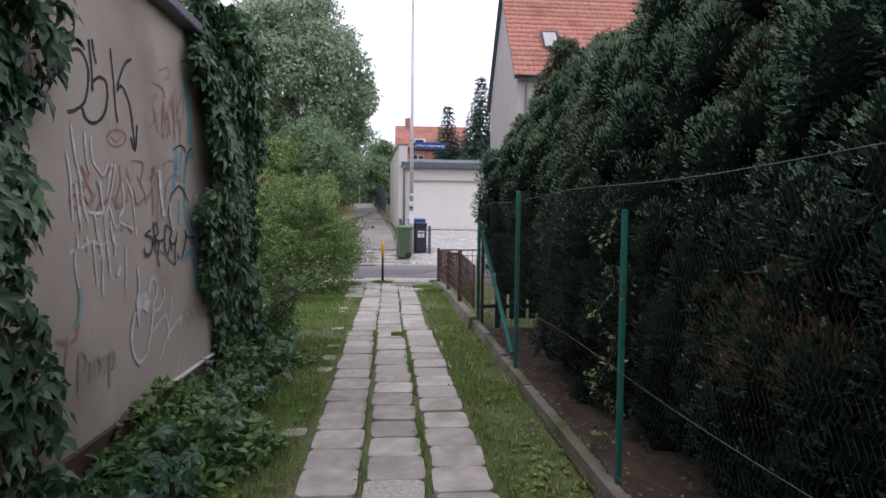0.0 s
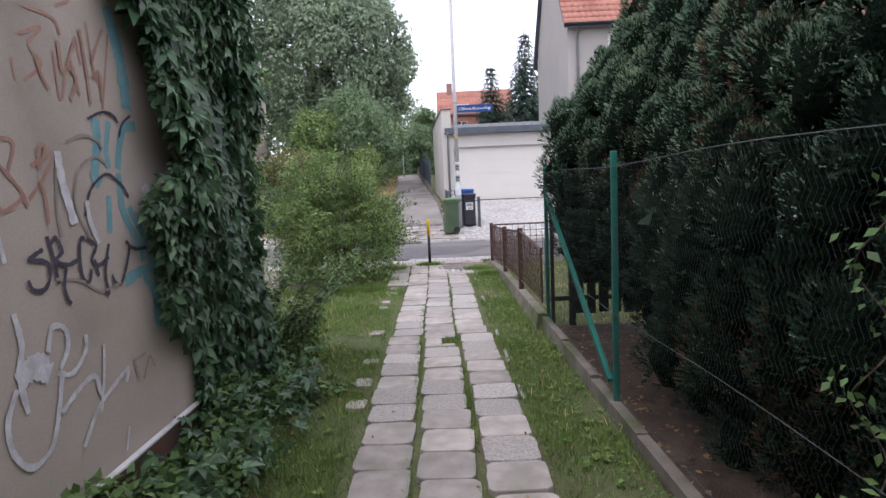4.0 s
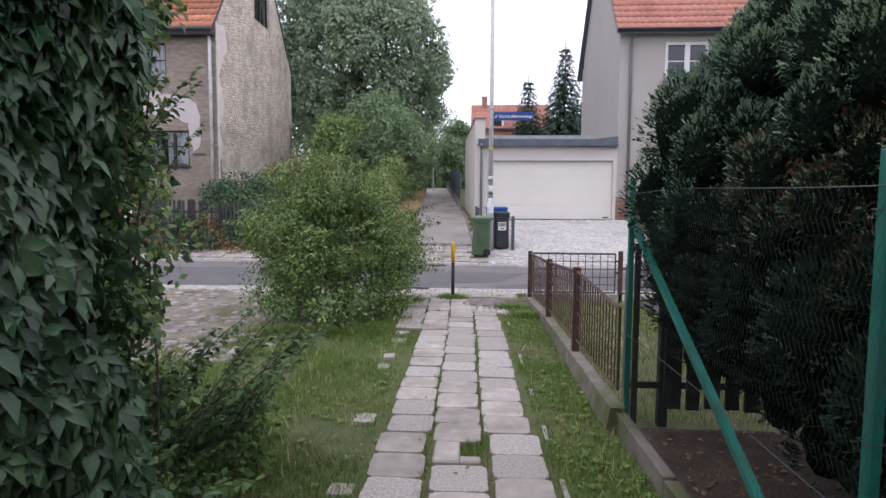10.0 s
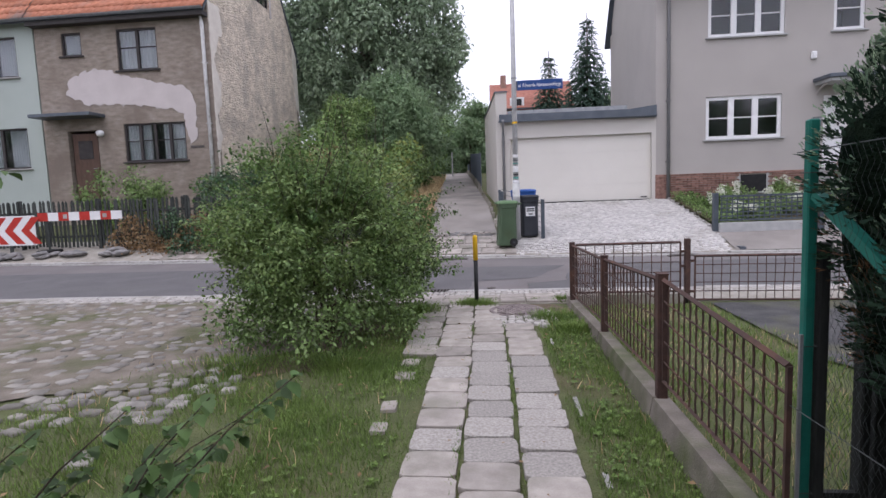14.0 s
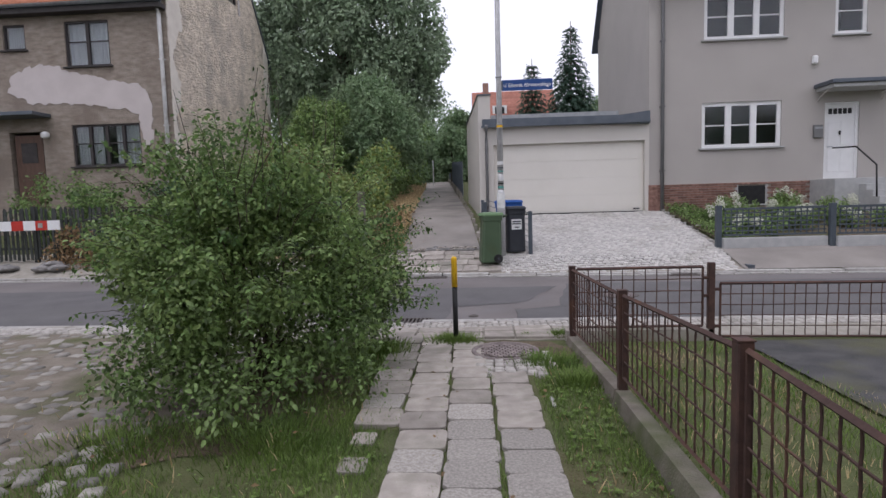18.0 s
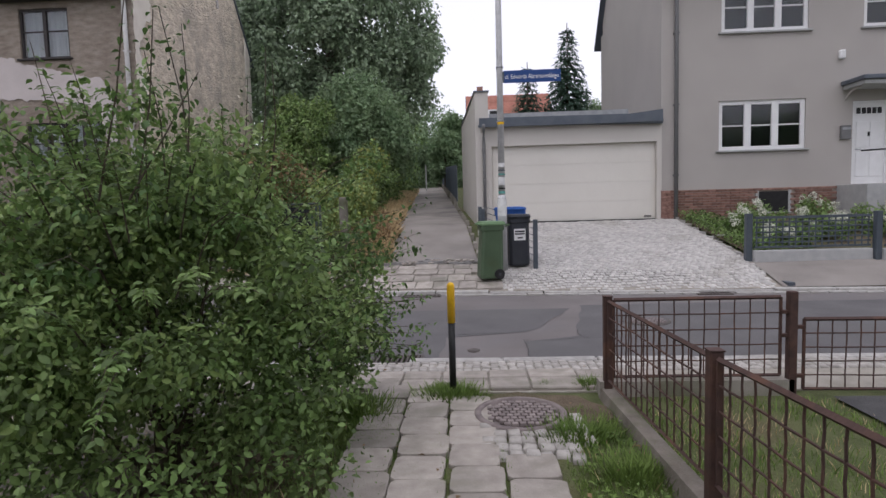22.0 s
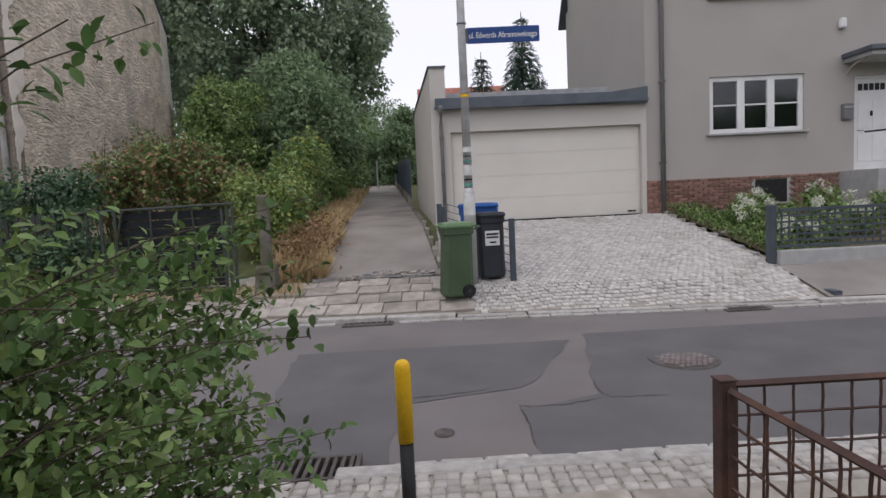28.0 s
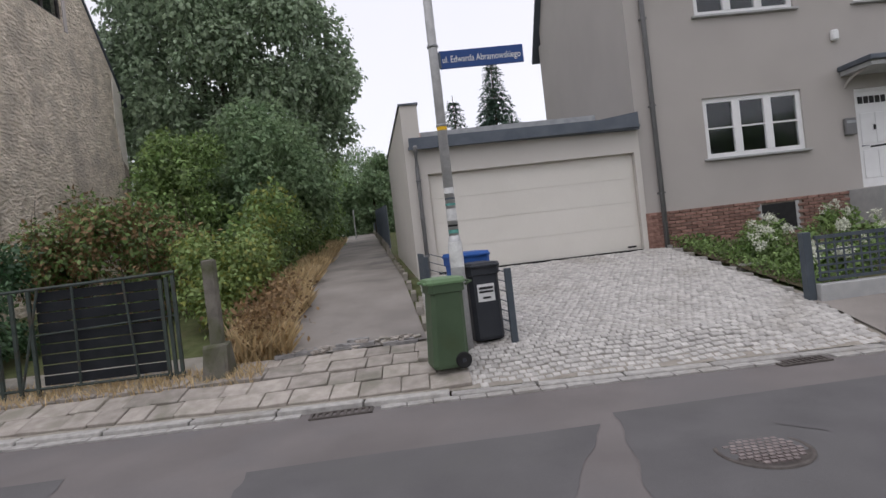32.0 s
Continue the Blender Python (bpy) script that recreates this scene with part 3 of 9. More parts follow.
kerb_near_ob = thing("kerb_near", "pale granite kerb stones flush with the pavement", "kerb", kind="structure")
x = -14.0
while x < 12:
    if not -1.05 < x < -0.25:
        shared("kerb_stone", kerb_me, kerb_near_ob, pose(x, 14.72, -0.015 + random.uniform(-0.008, 0.008), 0, random.uniform(-0.4, 0.4), random.uniform(-0.4, 0.4)))
    x += 1.0
for s, e in ((-90, -14.5), (11.5, 90)):
    part("kerb_run", boxm(s, e, 14.65, 14.79, -0.25, -0.02), M_KERB, kerb_near_ob)
gs_me = bpy.data.meshes.new("gutter_stone")
b = box(bmesh.new(), -0.145, 0.145, -0.08, 0.08, -0.2, 0.0, 0.014)
b.to_mesh(gs_me)
b.free()
gs_me.materials.append(M_KERB)
x = -9.0
while x < 10:
    if not -1.0 < x < -0.28:
        shared("gutter_stone", gs_me, kerb_near_ob, pose(x, 14.885 + random.uniform(-0.008, 0.008), -0.072 + random.uniform(-0.012, 0.008), random.uniform(-2, 2), random.uniform(-1.2, 1.2), random.uniform(-2, 2)))
    x += 0.3
# light channel of small setts in front of the far kerb
gut = bmesh.new()
for k in range(82):
    xx = -12 + 0.3 * k
    yy = kerb_far(xx) - 0.215
    if not (-1.4 < xx < -0.4 or 3.9 < xx < 4.75):
        box(gut, xx, xx + 0.285, yy - 0.068, yy + 0.068, -0.2, -0.024 + random.uniform(-0.006, 0.006))
tagged(part("channel_setts", gut, M_KERB, kerb_far_ob), kind="stuff")


# ---- far side: pavement, alley, driveway ----
def slope_sheet(name, xs, ys, dz, material, parent, shift=None, askew=False):
    bm = bmesh.new()
    sheet(bm, xs, ys, lambda x, y: far_z(y, x) + dz)
    if askew:
        for v in bm.verts:
            v.co.y -= 0.065 * max(-15.0, min(15.0, v.co.x))
            v.co.z = far_z(v.co.y, v.co.x) + dz
    if shift:
        for v in bm.verts:
            v.co.x += shift(v.co.y)
    return part(name, bm, material, parent)


def alley_shift(y):
    return -0.07 * (y - 21)


pave_far = thing("pavement_far", "worn concrete slab pavement beside the street", "pavement", kind="structure")
slope_sheet("pavement_bed", [-60, -15, -10, -5, -2, 0.5], [19.36, 19.8, 20.25, 21.3], -0.03, M_SAND, pave_far, askew=True)
slope_sheet("footway_asphalt", [5.7, 9, 15, 60], [19.36, 19.8, 20.25, 20.75], -0.012, M_ALLEY, pave_far, askew=True)
slab_f = {}
for w in (0.34, 0.5):
    me = bpy.data.meshes.new("pavement_slab")
    b = box(bmesh.new(), -w / 2 + 0.005, w / 2 - 0.005, -0.167, 0.167, -0.06, 0.0, 0.008)
    b.to_mesh(me)
    b.free()
    me.materials.append(M_SLAB)
    slab_f[w] = me
slope = 13.5
for row in range(4):
    y = 19.56 + 0.34 * row
    x = -9.0 + 0.13 * row
    while x < 0.55:
        w = random.choice((0.34, 0.34, 0.5))
        x += w / 2
        yy = y - 0.065 * x
        shared("pavement_slab", slab_f[w], pave_far, pose(x, yy, far_z(yy, x) + random.uniform(-0.012, 0.012), slope * (1 if y < 20.2 else 0.7) + random.uniform(-2, 2), random.uniform(-2.4, 2.4), -3.7 + random.uniform(-3, 3)))
        x += w / 2

alley = thing("alley", "narrow cracked asphalt alley climbing between gardens", "alley", kind="structure")
slope_sheet("asphalt_strip", [-1.75, -1.2, -0.6, 0.0, 0.32], [20.85, 21.6, 22.5, 25, 28, 32, 37, 45, 55, 70, 90], 0.0, M_ALLEY, alley, alley_shift)
bm = bmesh.new()
for k in range(46):
    y = 21.3 + 0.95 * k
    xx = 0.32 + alley_shift(y)
    z = far_z(y)
    box(bm, xx, xx + 0.10, y, y + 0.93, z - 0.2, z + 0.09 + (0.0 if y < 32 else 0.25), 0.0)
part("edge_kerb", bm, M_CONC, alley, "low mossy concrete edging")
bm = bmesh.new()
for k in range(26):
    s = random.uniform(0.05, 0.16)
    x, y = random.uniform(-1.7, 0.3), random.gauss(20.95, 0.07)
    z = far_z(y)
    box(bm, x - s, x + s, y - s * 0.5, y + s * 0.5, z - 0.03, z + random.uniform(0.008, 0.03))
tagged(part("broken_edge", bm, M_PEBBLE, alley, "broken asphalt edge and stones"), kind="stuff")

drive = thing("driveway", "light grey granite sett driveway rising to the garage", "driveway", kind="structure")
slope_sheet("sand_bed", [0.3, 2, 4, 5.95], [19.36, 19.8, 20.25, 23, 25.75], -0.045, M_JOINT, drive, askew=True)


def sett_mesh(name, sx, sy, h, material):
    b = bmesh.new()
    vs = [b.verts.new((sx * p[0], sy * p[1], -h)) for p in ((-0.5, -0.5), (0.5, -0.5), (0.5, 0.5), (-0.5, 0.5))]
    ts = [b.verts.new((sx * p[0] * 0.84, sy * p[1] * 0.84, 0)) for p in ((-0.5, -0.5), (0.5, -0.5), (0.5, 0.5), (-0.5, 0.5))]
    ms = [b.verts.new((sx * p[0], sy * p[1], -0.012)) for p in ((-0.5, -0.5), (0.5, -0.5), (0.5, 0.5), (-0.5, 0.5))]
    b.faces.new(ts)
    for i in range(4):
        j = (i + 1) % 4
        b.faces.new((ms[i], ms[j], ts[j], ts[i]))
        b.faces.new((vs[i], vs[j], ms[j], ms[i]))
    me = bpy.data.meshes.new(name)
    b.normal_update()
    b.to_mesh(me)
    b.free()
    me.materials.append(material)
    return me


def sett_field(cells, material, parent, name):
    """One joined mesh of small rough paving stones: cells are (x, y, z, sx, sy, turn, slope)."""
    base = np.array([(-0.5, -0.5, -1), (0.5, -0.5, -1), (0.5, 0.5, -1), (-0.5, 0.5, -1), (-0.5, -0.5, -0.25), (0.5, -0.5, -0.25), (0.5, 0.5, -0.25), (-0.5, 0.5, -0.25),
                     (-0.4, -0.4, 0), (0.4, -0.4, 0), (0.4, 0.4, 0), (-0.4, 0.4, 0)], float)
    faces = np.array([(8, 9, 10, 11), (4, 5, 9, 8), (5, 6, 10, 9), (6, 7, 11, 10), (7, 4, 8, 11), (0, 1, 5, 4), (1, 2, 6, 5), (2, 3, 7, 6), (3, 0, 4, 7)])
    c = np.array(cells)
    n = len(c)
    v = base[None] * np.stack([c[:, 3], c[:, 4], np.full(n, 0.05)], 1)[:, None, :]
    v[:, :, :2] += rng.normal(scale=0.035, size=(n, 12, 2)) * c[:, None, 3:5] * 0.8
    ca, sa = np.cos(c[:, 5])[:, None], np.sin(c[:, 5])[:, None]
    x, y = v[..., 0] * ca - v[..., 1] * sa, v[..., 0] * sa + v[..., 1] * ca
    z = v[..., 2] + y * c[:, 6][:, None]
    out = np.stack([x + c[:, 0:1], y + c[:, 1:2], z + c[:, 2:3]], -1)
    f = faces[None] + (np.arange(n) * 12)[:, None, None]
    return tagged(mesh_np(name, out.reshape(-1, 3), f.reshape(-1, 4), material, parent), kind="stuff")


cells, near_setts = [], []
step = 0.098
for j in range(int((25.1 - 18.95) / step)):
    for i in range(int(5.5 / step)):
        x = 0.42 + step * i + rng.normal(scale=0.006) + (0.5 * step if j % 2 else 0)
        y = 18.95 + step * j + rng.normal(scale=0.006) + 0.035 * math.sin(x * 3.6)
        if y < kerb_far(x) + 0.04 or x > 5.85 - 0.08 * max(0, 22 - y) or (x < 0.75 and y < 20.3):
            continue
        sl = 0.24 if y + 0.065 * x < 20.25 else 0.16
        c = (x, y, far_z(y, x) - 0.04 * max(0, min(1, 2 * (kerb_far(x) + 0.6 - y))) + rng.normal(scale=0.004), step * 0.95, step * 0.95, rng.normal(scale=0.06), sl)
        if y < kerb_far(x) + 0.9 and 1.0 < x < 4.3:
            near_setts.append(c)
        else:
            cells.append(c)
sett_field(cells, M_SETT, drive, "setts")
me = sett_mesh("sett", step * 0.93, step * 0.93, 0.05, M_SETT_P)
for c in near_setts[:300]:
    shared("sett", me, drive, pose(c[0], c[1], c[2], math.degrees(math.atan(c[6])), 0, math.degrees(c[5])))
if near_setts[300:]:
    sett_field(near_setts[300:], M_SETT, drive, "setts")
bm = bmesh.new()
for k in range(10):
    y = 20.3 + 0.5 * k
    x = 5.72 + 0.02 * k
    box(bm, x, x + 0.07, y, y + 0.49, far_z(y, x) - 0.1, far_z(y, x) + 0.05, 0.008)
part("edging_stones", bm, M_KERB, drive)
part("step_slab", boxm(6.0, 6.55, 22.4, 22.75, 0.55, 0.75, bevel=0.015), M_KERB, drive, "pale stone step slab")
part("drain_channel", boxm(5.78, 5.9, 19.0, 20.1, 0.0, 0.1), M_DARKTRIM, drive, "dark drain channel cover")

# ---- near side: pavement strip, old cobbles, manhole, garden track ----
pave_near = thing("pavement_near", "old stone slab pavement with small sett border", "pavement", kind="structure")
part("pavement_bed", boxm(-30, 30, 13.72, 14.65, -0.2, -0.032), M_SAND, pave_near)
cells = []
for k in range(108):
    for r in range(4):
        x = -7.6 + 0.09 * k + rng.normal(scale=0.006)
        cells.append((x, 14.355 + 0.085 * r, -0.012 + rng.normal(scale=0.004), 0.082, 0.078, rng.normal(scale=0.08), 0))
for k in range(90):
    for r in range(4):
        cells.append((1.7 + 0.09 * k, 14.355 + 0.085 * r, -0.012 + rng.normal(scale=0.004), 0.082, 0.078, rng.normal(scale=0.08), 0))
for r in range(7):
    for k in range(14):
        x, y = 0.28 + 0.1 * k + rng.normal(scale=0.008), 12.42 + 0.115 * r + rng.normal(scale=0.008)
        if (x - 0.56) ** 2 + (y - 13.14) ** 2 > 0.36 ** 2 and x < 1.0 and not (0.9 < x and y < 12.6):
            cells.append((x, y, 0.0 + rng.normal(scale=0.005), 0.09, 0.1, rng.normal(scale=0.12), 0))
sett_field(cells, M_BORDER, pave_near, "border_setts")
x = -3.6
while x < 1.7:
    w = random.uniform(0.3, 0.5)
    for yy, dd in ((13.9, 0.3), (14.18, 0.26)):
        bm = boxm(-w / 2 + 0.008, w / 2 - 0.008, -dd / 2 + 0.008, dd / 2 - 0.008, -0.06, 0, bevel=0.01)
        s = part("paving_stone", bm, M_SLAB, pave_near)
        s.matrix_basis = pose(x + w / 2, yy, random.uniform(-0.008, 0.006), random.uniform(-1, 1), random.uniform(-1, 1), random.uniform(-1.5, 1.5))
    x += w
cells = []
for i in range(-64, -10):
    for j in range(56, 97):
        x, y = 0.185 * i + (0.09 if j % 2 else 0.0) + rng.normal(scale=0.032), 0.15 * j + 0.03 * math.sin(0.4 * i) + rng.normal(scale=0.026)
        if y < 9.0 + 0.45 * math.sin(x * 1.7) - 0.9 * (x + 2.9) * (x > -2.9) or x > -2.15 + 0.2 * math.sin(y * 2) or y > 14.35 or rng.random() < 0.2 + 0.3 * max(0.0, 10.2 - y):
            continue
        cells.append((x, y, -0.024 + rng.normal(scale=0.009), rng.uniform(0.1, 0.17), rng.uniform(0.085, 0.135), rng.normal(scale=0.3), 0))
yard = thing("cobbled_yard", "old uneven cobbles overgrown with grass and dirt", "cobbles", kind="structure")
bm = bmesh.new()
n = 30
ring = [(-7.2 + 5.4 * math.cos(6.283 * k / n) * (1 + 0.06 * math.sin(4 * k)), 12.0 + 2.7 * math.sin(6.283 * k / n) * (1 + 0.08 * math.cos(3 * k))) for k in range(n)]
bm.faces.new([bm.verts.new((x, min(y, 14.55), -0.028)) for x, y in ring])
part("dirt", bm, M_EARTH, yard, "bare trodden dirt")
sett_field(cells, M_OLDSETT, yard, "cobbles")

bm = bmesh.new()
bm.faces.new([bm.verts.new((-1.85 + (1.15 + 0.12 * math.sin(3 * k)) * math.cos(6.283 * k / 26), 11.7 + (1.05 + 0.12 * math.cos(2 * k)) * math.sin(6.283 * k / 26), -0.036)) for k in range(26)])
part("bare_soil", bm, M_SOIL, yard, "bare brown soil under the shrub")

manhole = thing("manhole_cover", "round rusty manhole cover filled with small setts", "manhole")
part("cover_ring", lathe(bmesh.new(), [(0.36, -0.05), (0.36, 0.006), (0.31, 0.008), (0.31, -0.02), (0.02, -0.02)], 28, (0.56, 13.14, 0.0)), M_COVER, manhole)
bm = bmesh.new()
for i in range(-5, 6):
    for j in range(-5, 6):
        if i * i + j * j < 24:
            x, y = 0.56 + 0.058 * i + (0.029 if j % 2 else 0), 13.14 + 0.056 * j
            box(bm, x - 0.024, x + 0.024, y - 0.022, y + 0.022, -0.02, 0.01 + random.uniform(-0.003, 0.003), 0.005)
tagged(part("cover_studs", bm, M_COVER, manhole), kind="stuff")
bm = bmesh.new()
bm.faces.new([bm.verts.new((0.66 + (0.62 + 0.07 * math.sin(3 * k)) * math.cos(6.283 * k / 22), 13.2 + (0.46 + 0.05 * math.cos(2 * k)) * math.sin(6.283 * k / 22), -0.022)) for k in range(22)])
part("dirt_patch", bm, M_SOIL, pave_near, "bare earth round the manhole")


def street_manhole(x, y, r):
    z = road_z(y) + 0.006
    t = thing("manhole_cover", "round studded cast-iron manhole cover in the asphalt", "manhole")
    part("cover_ring", lathe(bmesh.new(), [(r, -0.05), (r, 0.003), (r - 0.03, 0.004), (r - 0.035, -0.004), (0.02, -0.004)], 28, (x, y, z)), M_IRON, t)
    bm = bmesh.new()
    k = int(r / 0.055)
    for i in range(-k, k + 1):
        for j in range(-k, k + 1):
            if (i * i + j * j) * 0.055 ** 2 < (r - 0.07) ** 2:
                xx = x + 0.055 * i + (0.027 if j % 2 else 0)
                box(bm, xx - 0.02, xx + 0.02, y + 0.055 * j - 0.018, y + 0.055 * j + 0.018, z - 0.01, z + 0.006)
    tagged(part("cover_studs", bm, M_COVER, t), kind="stuff")


street_manhole(2.63, 16.8, 0.34)
valve = thing("valve_cover", "small iron valve cover in the asphalt", "valve cover")
part("cap", lathe(bmesh.new(), [(0.075, -0.03), (0.075, 0.006), (0.05, 0.012), (0.02, 0.004), (0.002, 0.004)], 16, (0.2, 15.45, road_z(15.45) + 0.006)), M_IRON, valve)


def grate(x0, x1, y0, y1, z, bars, tilt=0.0):
    t = thing("drain_grate", "cast-iron street drain grate with slots beside the kerb", "drain")
    fr = bmesh.new()
    box(fr, x0, x1, y0, y0 + 0.03, z - 0.06, z)
    box(fr, x0, x1, y1 - 0.03, y1, z - 0.06, z)
    box(fr, x0, x0 + 0.03, y0 + 0.03, y1 - 0.03, z - 0.06, z)
    box(fr, x1 - 0.03, x1, y0 + 0.03, y1 - 0.03, z - 0.06, z)
    part("frame", fr, M_IRON, t)
    part("pit", boxm(x0 + 0.01, x1 - 0.01, y0 + 0.01, y1 - 0.01, z - 0.1, z - 0.055), M_BLACK, t)
    step = (x1 - x0 - 0.06) / bars
    for k in range(bars):
        xx = x0 + 0.03 + step * (k + 0.5)
        part("bar", boxm(xx - step * 0.22, xx + step * 0.22, y0 + 0.03, y1 - 0.03, z - 0.05, z - 0.002), M_IRON, t)


grate(-0.92, -0.36, 14.7, 15.03, -0.035, 9)
grate(-1.09, -0.39, kerb_far(-0.39) - 0.36, kerb_far(-0.39) - 0.145, -0.026, 8)
grate(4.12, 4.7, kerb_far(4.7) - 0.36, kerb_far(4.7) - 0.145, -0.026, 8)

# ---- the slab path ----
path = thing("path", "path of worn concrete slabs in three rows with grassy joints", "path", kind="structure")
slab_me = {}


def worn_slab(sx, sy):
    """A cast slab with chipped, uneven edges and a rounded top rim."""
    outline = []
    for (xa, ya), (xb, yb) in (((-1, -1), (1, -1)), ((1, -1), (1, 1)), ((1, 1), (-1, 1)), ((-1, 1), (-1, -1))):
        for k in range(5):
            t = (k + 0.5) / 5
            wear = random.uniform(0.0, 0.008) + (0.003 if k in (0, 4) else 0.0)
            x, y = xa + (xb - xa) * t, ya + (yb - ya) * t
            outline.append((x * (sx - (wear if abs(x) == 1 else 0.0)), y * (sy - (wear if abs(y) == 1 else 0.0))))
    b = bmesh.new()
    rows = [[b.verts.new((x * k, y * k, z)) for x, y in outline] for k, z in ((1.0, -0.06), (1.0, -0.005), (0.982, 0.0))]
    n = len(outline)
    for lo, hi in zip(rows, rows[1:]):
        for i in range(n):
            b.faces.new((lo[i], lo[(i + 1) % n], hi[(i + 1) % n], hi[i]))
    b.faces.new(rows[-1])
    b.normal_update()
    return b


for key, material in (("plain", M_SLAB), ("pebbly", M_SLAB2)):
    for k in range(5):
        b = worn_slab(0.169 + 0.004 * (k % 3), 0.1638)
        me = bpy.data.meshes.new("path_slab")
        b.to_mesh(me)
        b.free()
        me.materials.append(material)
        slab_me[key, k] = me


def path_x(y):
    """The middle of the path's middle row."""
    return float(np.interp(y, (-2, 4, 7, 8.7, 10.4, 11.6, 13.4), (0.43, 0.385, 0.31, 0.262, 0.245, 0.222, 0.17)))


bm = bmesh.new()
for ya, yb in ((-2, 4), (4, 7), (7, 8.7), (8.7, 10.4), (10.4, 12.4)):
    vs = [bm.verts.new(p) for p in ((path_x(ya) - 0.62, ya, -0.03), (path_x(ya) + 0.6, ya, -0.03), (path_x(yb) + 0.6, yb, -0.03), (path_x(yb) - 0.62, yb, -0.03))]
    bm.faces.new(vs)
part("joint_soil", bm, M_LAWN, path, "grassy soil between the slabs")

for col, off in ((0, -0.372), (1, 0.0), (2, 0.378), (3, -0.745)):
    y = (-1.91, -2.08, -1.92, 11.35)[col]
    end = (13.72, 13.6, 12.5, 13.68)[col]
    while y < end:
        key = "pebbly" if random.random() < (0.1 if y < 5.0 else 0.5 if y < 10.8 else 0.2) else "plain"
        if not (col == 1 and abs(y - 7.5) < 0.17):
            shared("path_slab", slab_me[key, random.randrange(5)], path, pose(path_x(y) + off * (1.03 if y < 7.8 else 0.955) + random.uniform(-0.01, 0.01), y, random.uniform(-0.006, 0.008), random.uniform(-1.3, 1.3), random.uniform(-1.3, 1.3), random.choice((0, 180)) + random.uniform(-1.8, 1.8)))
        y += 0.3285 + random.uniform(-0.005, 0.006)
for x, y in ((-0.66, 4.2), (-0.62, 5.9), (-0.62, 6.4), (-0.66, 8.1), (-0.72, 9.5), (-0.72, 9.9), (-0.70, 10.6), (-0.7, 11.0), (-0.62, 7.0)):
    shared("path_slab", slab_me["plain", 0], path, pose(x + path_x(y) - 0.06, y, -0.024, random.uniform(-3, 3), random.uniform(-3, 3), random.uniform(-8, 8)) @ Matrix.Diagonal((random.uniform(0.35, 0.6), random.uniform(0.4, 0.7), 1, 1)))
b = boxm(path_x(7.5) - 0.16, path_x(7.5) + 0.015, 7.345, 7.655, -0.06, 0.002, bevel=0.012)
part("path_slab", b, M_SLAB, path, "broken slab with a missing corner")
part("path_slab", boxm(path_x(7.5) + 0.012, path_x(7.5) + 0.15, 7.345, 7.43, -0.06, 0.0, bevel=0.01), M_SLAB, path, "broken slab fragment")
# thin buried edging to the side of the path
bm = bmesh.new()
for k in range(7):
    y = 5.9 + 0.95 * k
    x = 0.93 - 0.012 * (y - 6)
    box(bm, x, x + 0.03, y, y + random.uniform(0.15, 0.4), -0.1, -0.03 + random.uniform(-0.03, 0.006))
part("edging_strip", bm, M_KERB, path, "thin buried concrete edging")

# garden behind the fence
garden = thing("garden_track", "dark cinder wheel track across a front lawn", "track", kind="structure")
bm = bmesh.new()
pts = [(3.15, 13.5), (5.2, 13.5), (5.6, 11.5), (6.6, 9.0), (8.5, 6.5), (6.0, 6.0), (4.4, 8.6), (3.2, 11.0)]
bm.faces.new([bm.verts.new((x, y, -0.018)) for x, y in pts])
bmesh.ops.recalc_face_normals(bm, faces=bm.faces[:])
part("cinders", bm, M_DRIVE, garden)
bm = bmesh.new()
bm.faces.new([bm.verts.new(p) for p in ((1.5, -3, -0.012), (4.2, -3, -0.012), (4.2, 8.0, -0.012), (1.5, 8.0, -0.012))])
part("bare_earth", bm, M_HUMUS, garden, "bare brown earth under the conifers")

# broken concrete along the alley's mouth
debris = random.Random(21)
for k in range(44):
    x = -1.95 + 2.15 * debris.random()
    y = 20.86 + 0.13 * (x + 1.9) / 2 + debris.uniform(-0.09, 0.09) - 0.04 * x
    r = debris.uniform(0.03, 0.09)
    bm = boxm(-r, r, -r * 0.7, r * 0.7, -0.03, debris.uniform(0.012, 0.04), bevel=0.008)
    for v in bm.verts:
        v.co.x += debris.uniform(-0.3, 0.3) * r
        v.co.y += debris.uniform(-0.3, 0.3) * r
    ob = part("concrete_chunk", bm, M_SLAB, alley)
    ob.matrix_basis = pose(x, y, far_z(y, x) + 0.012, debris.uniform(-9, 15), debris.uniform(-9, 9), debris.uniform(0, 180))

# ---- graffiti building ----
shed = thing("rendered_outbuilding", "beige rendered building wall covered in graffiti", "building")
part("wall", boxm(-5.2, -1.21, -6.0, 6.0, -0.1, 2.9), M_GRAFWALL, shed)
part("roof_edge", boxm(-5.4, -1.1, -6.1, 6.06, 2.9, 2.98, bevel=0.01), M_DARKTRIM, shed, "dark metal roof edge")
part("plinth_board", boxm(-1.2, -1.17, -2.0, 5.95, 0.22, 0.33), M_RUST, shed, "rusty strip along the wall's foot")
part("flashing", boxm(-1.2, -1.166, 4.0, 5.2, 0.331, 0.343), M_PALEPIPE, shed, "pale strip on the wall foot")
part("plinth", boxm(-1.2, -1.185, -6.0, 5.95, -0.1, 0.21), M_CONC, shed)


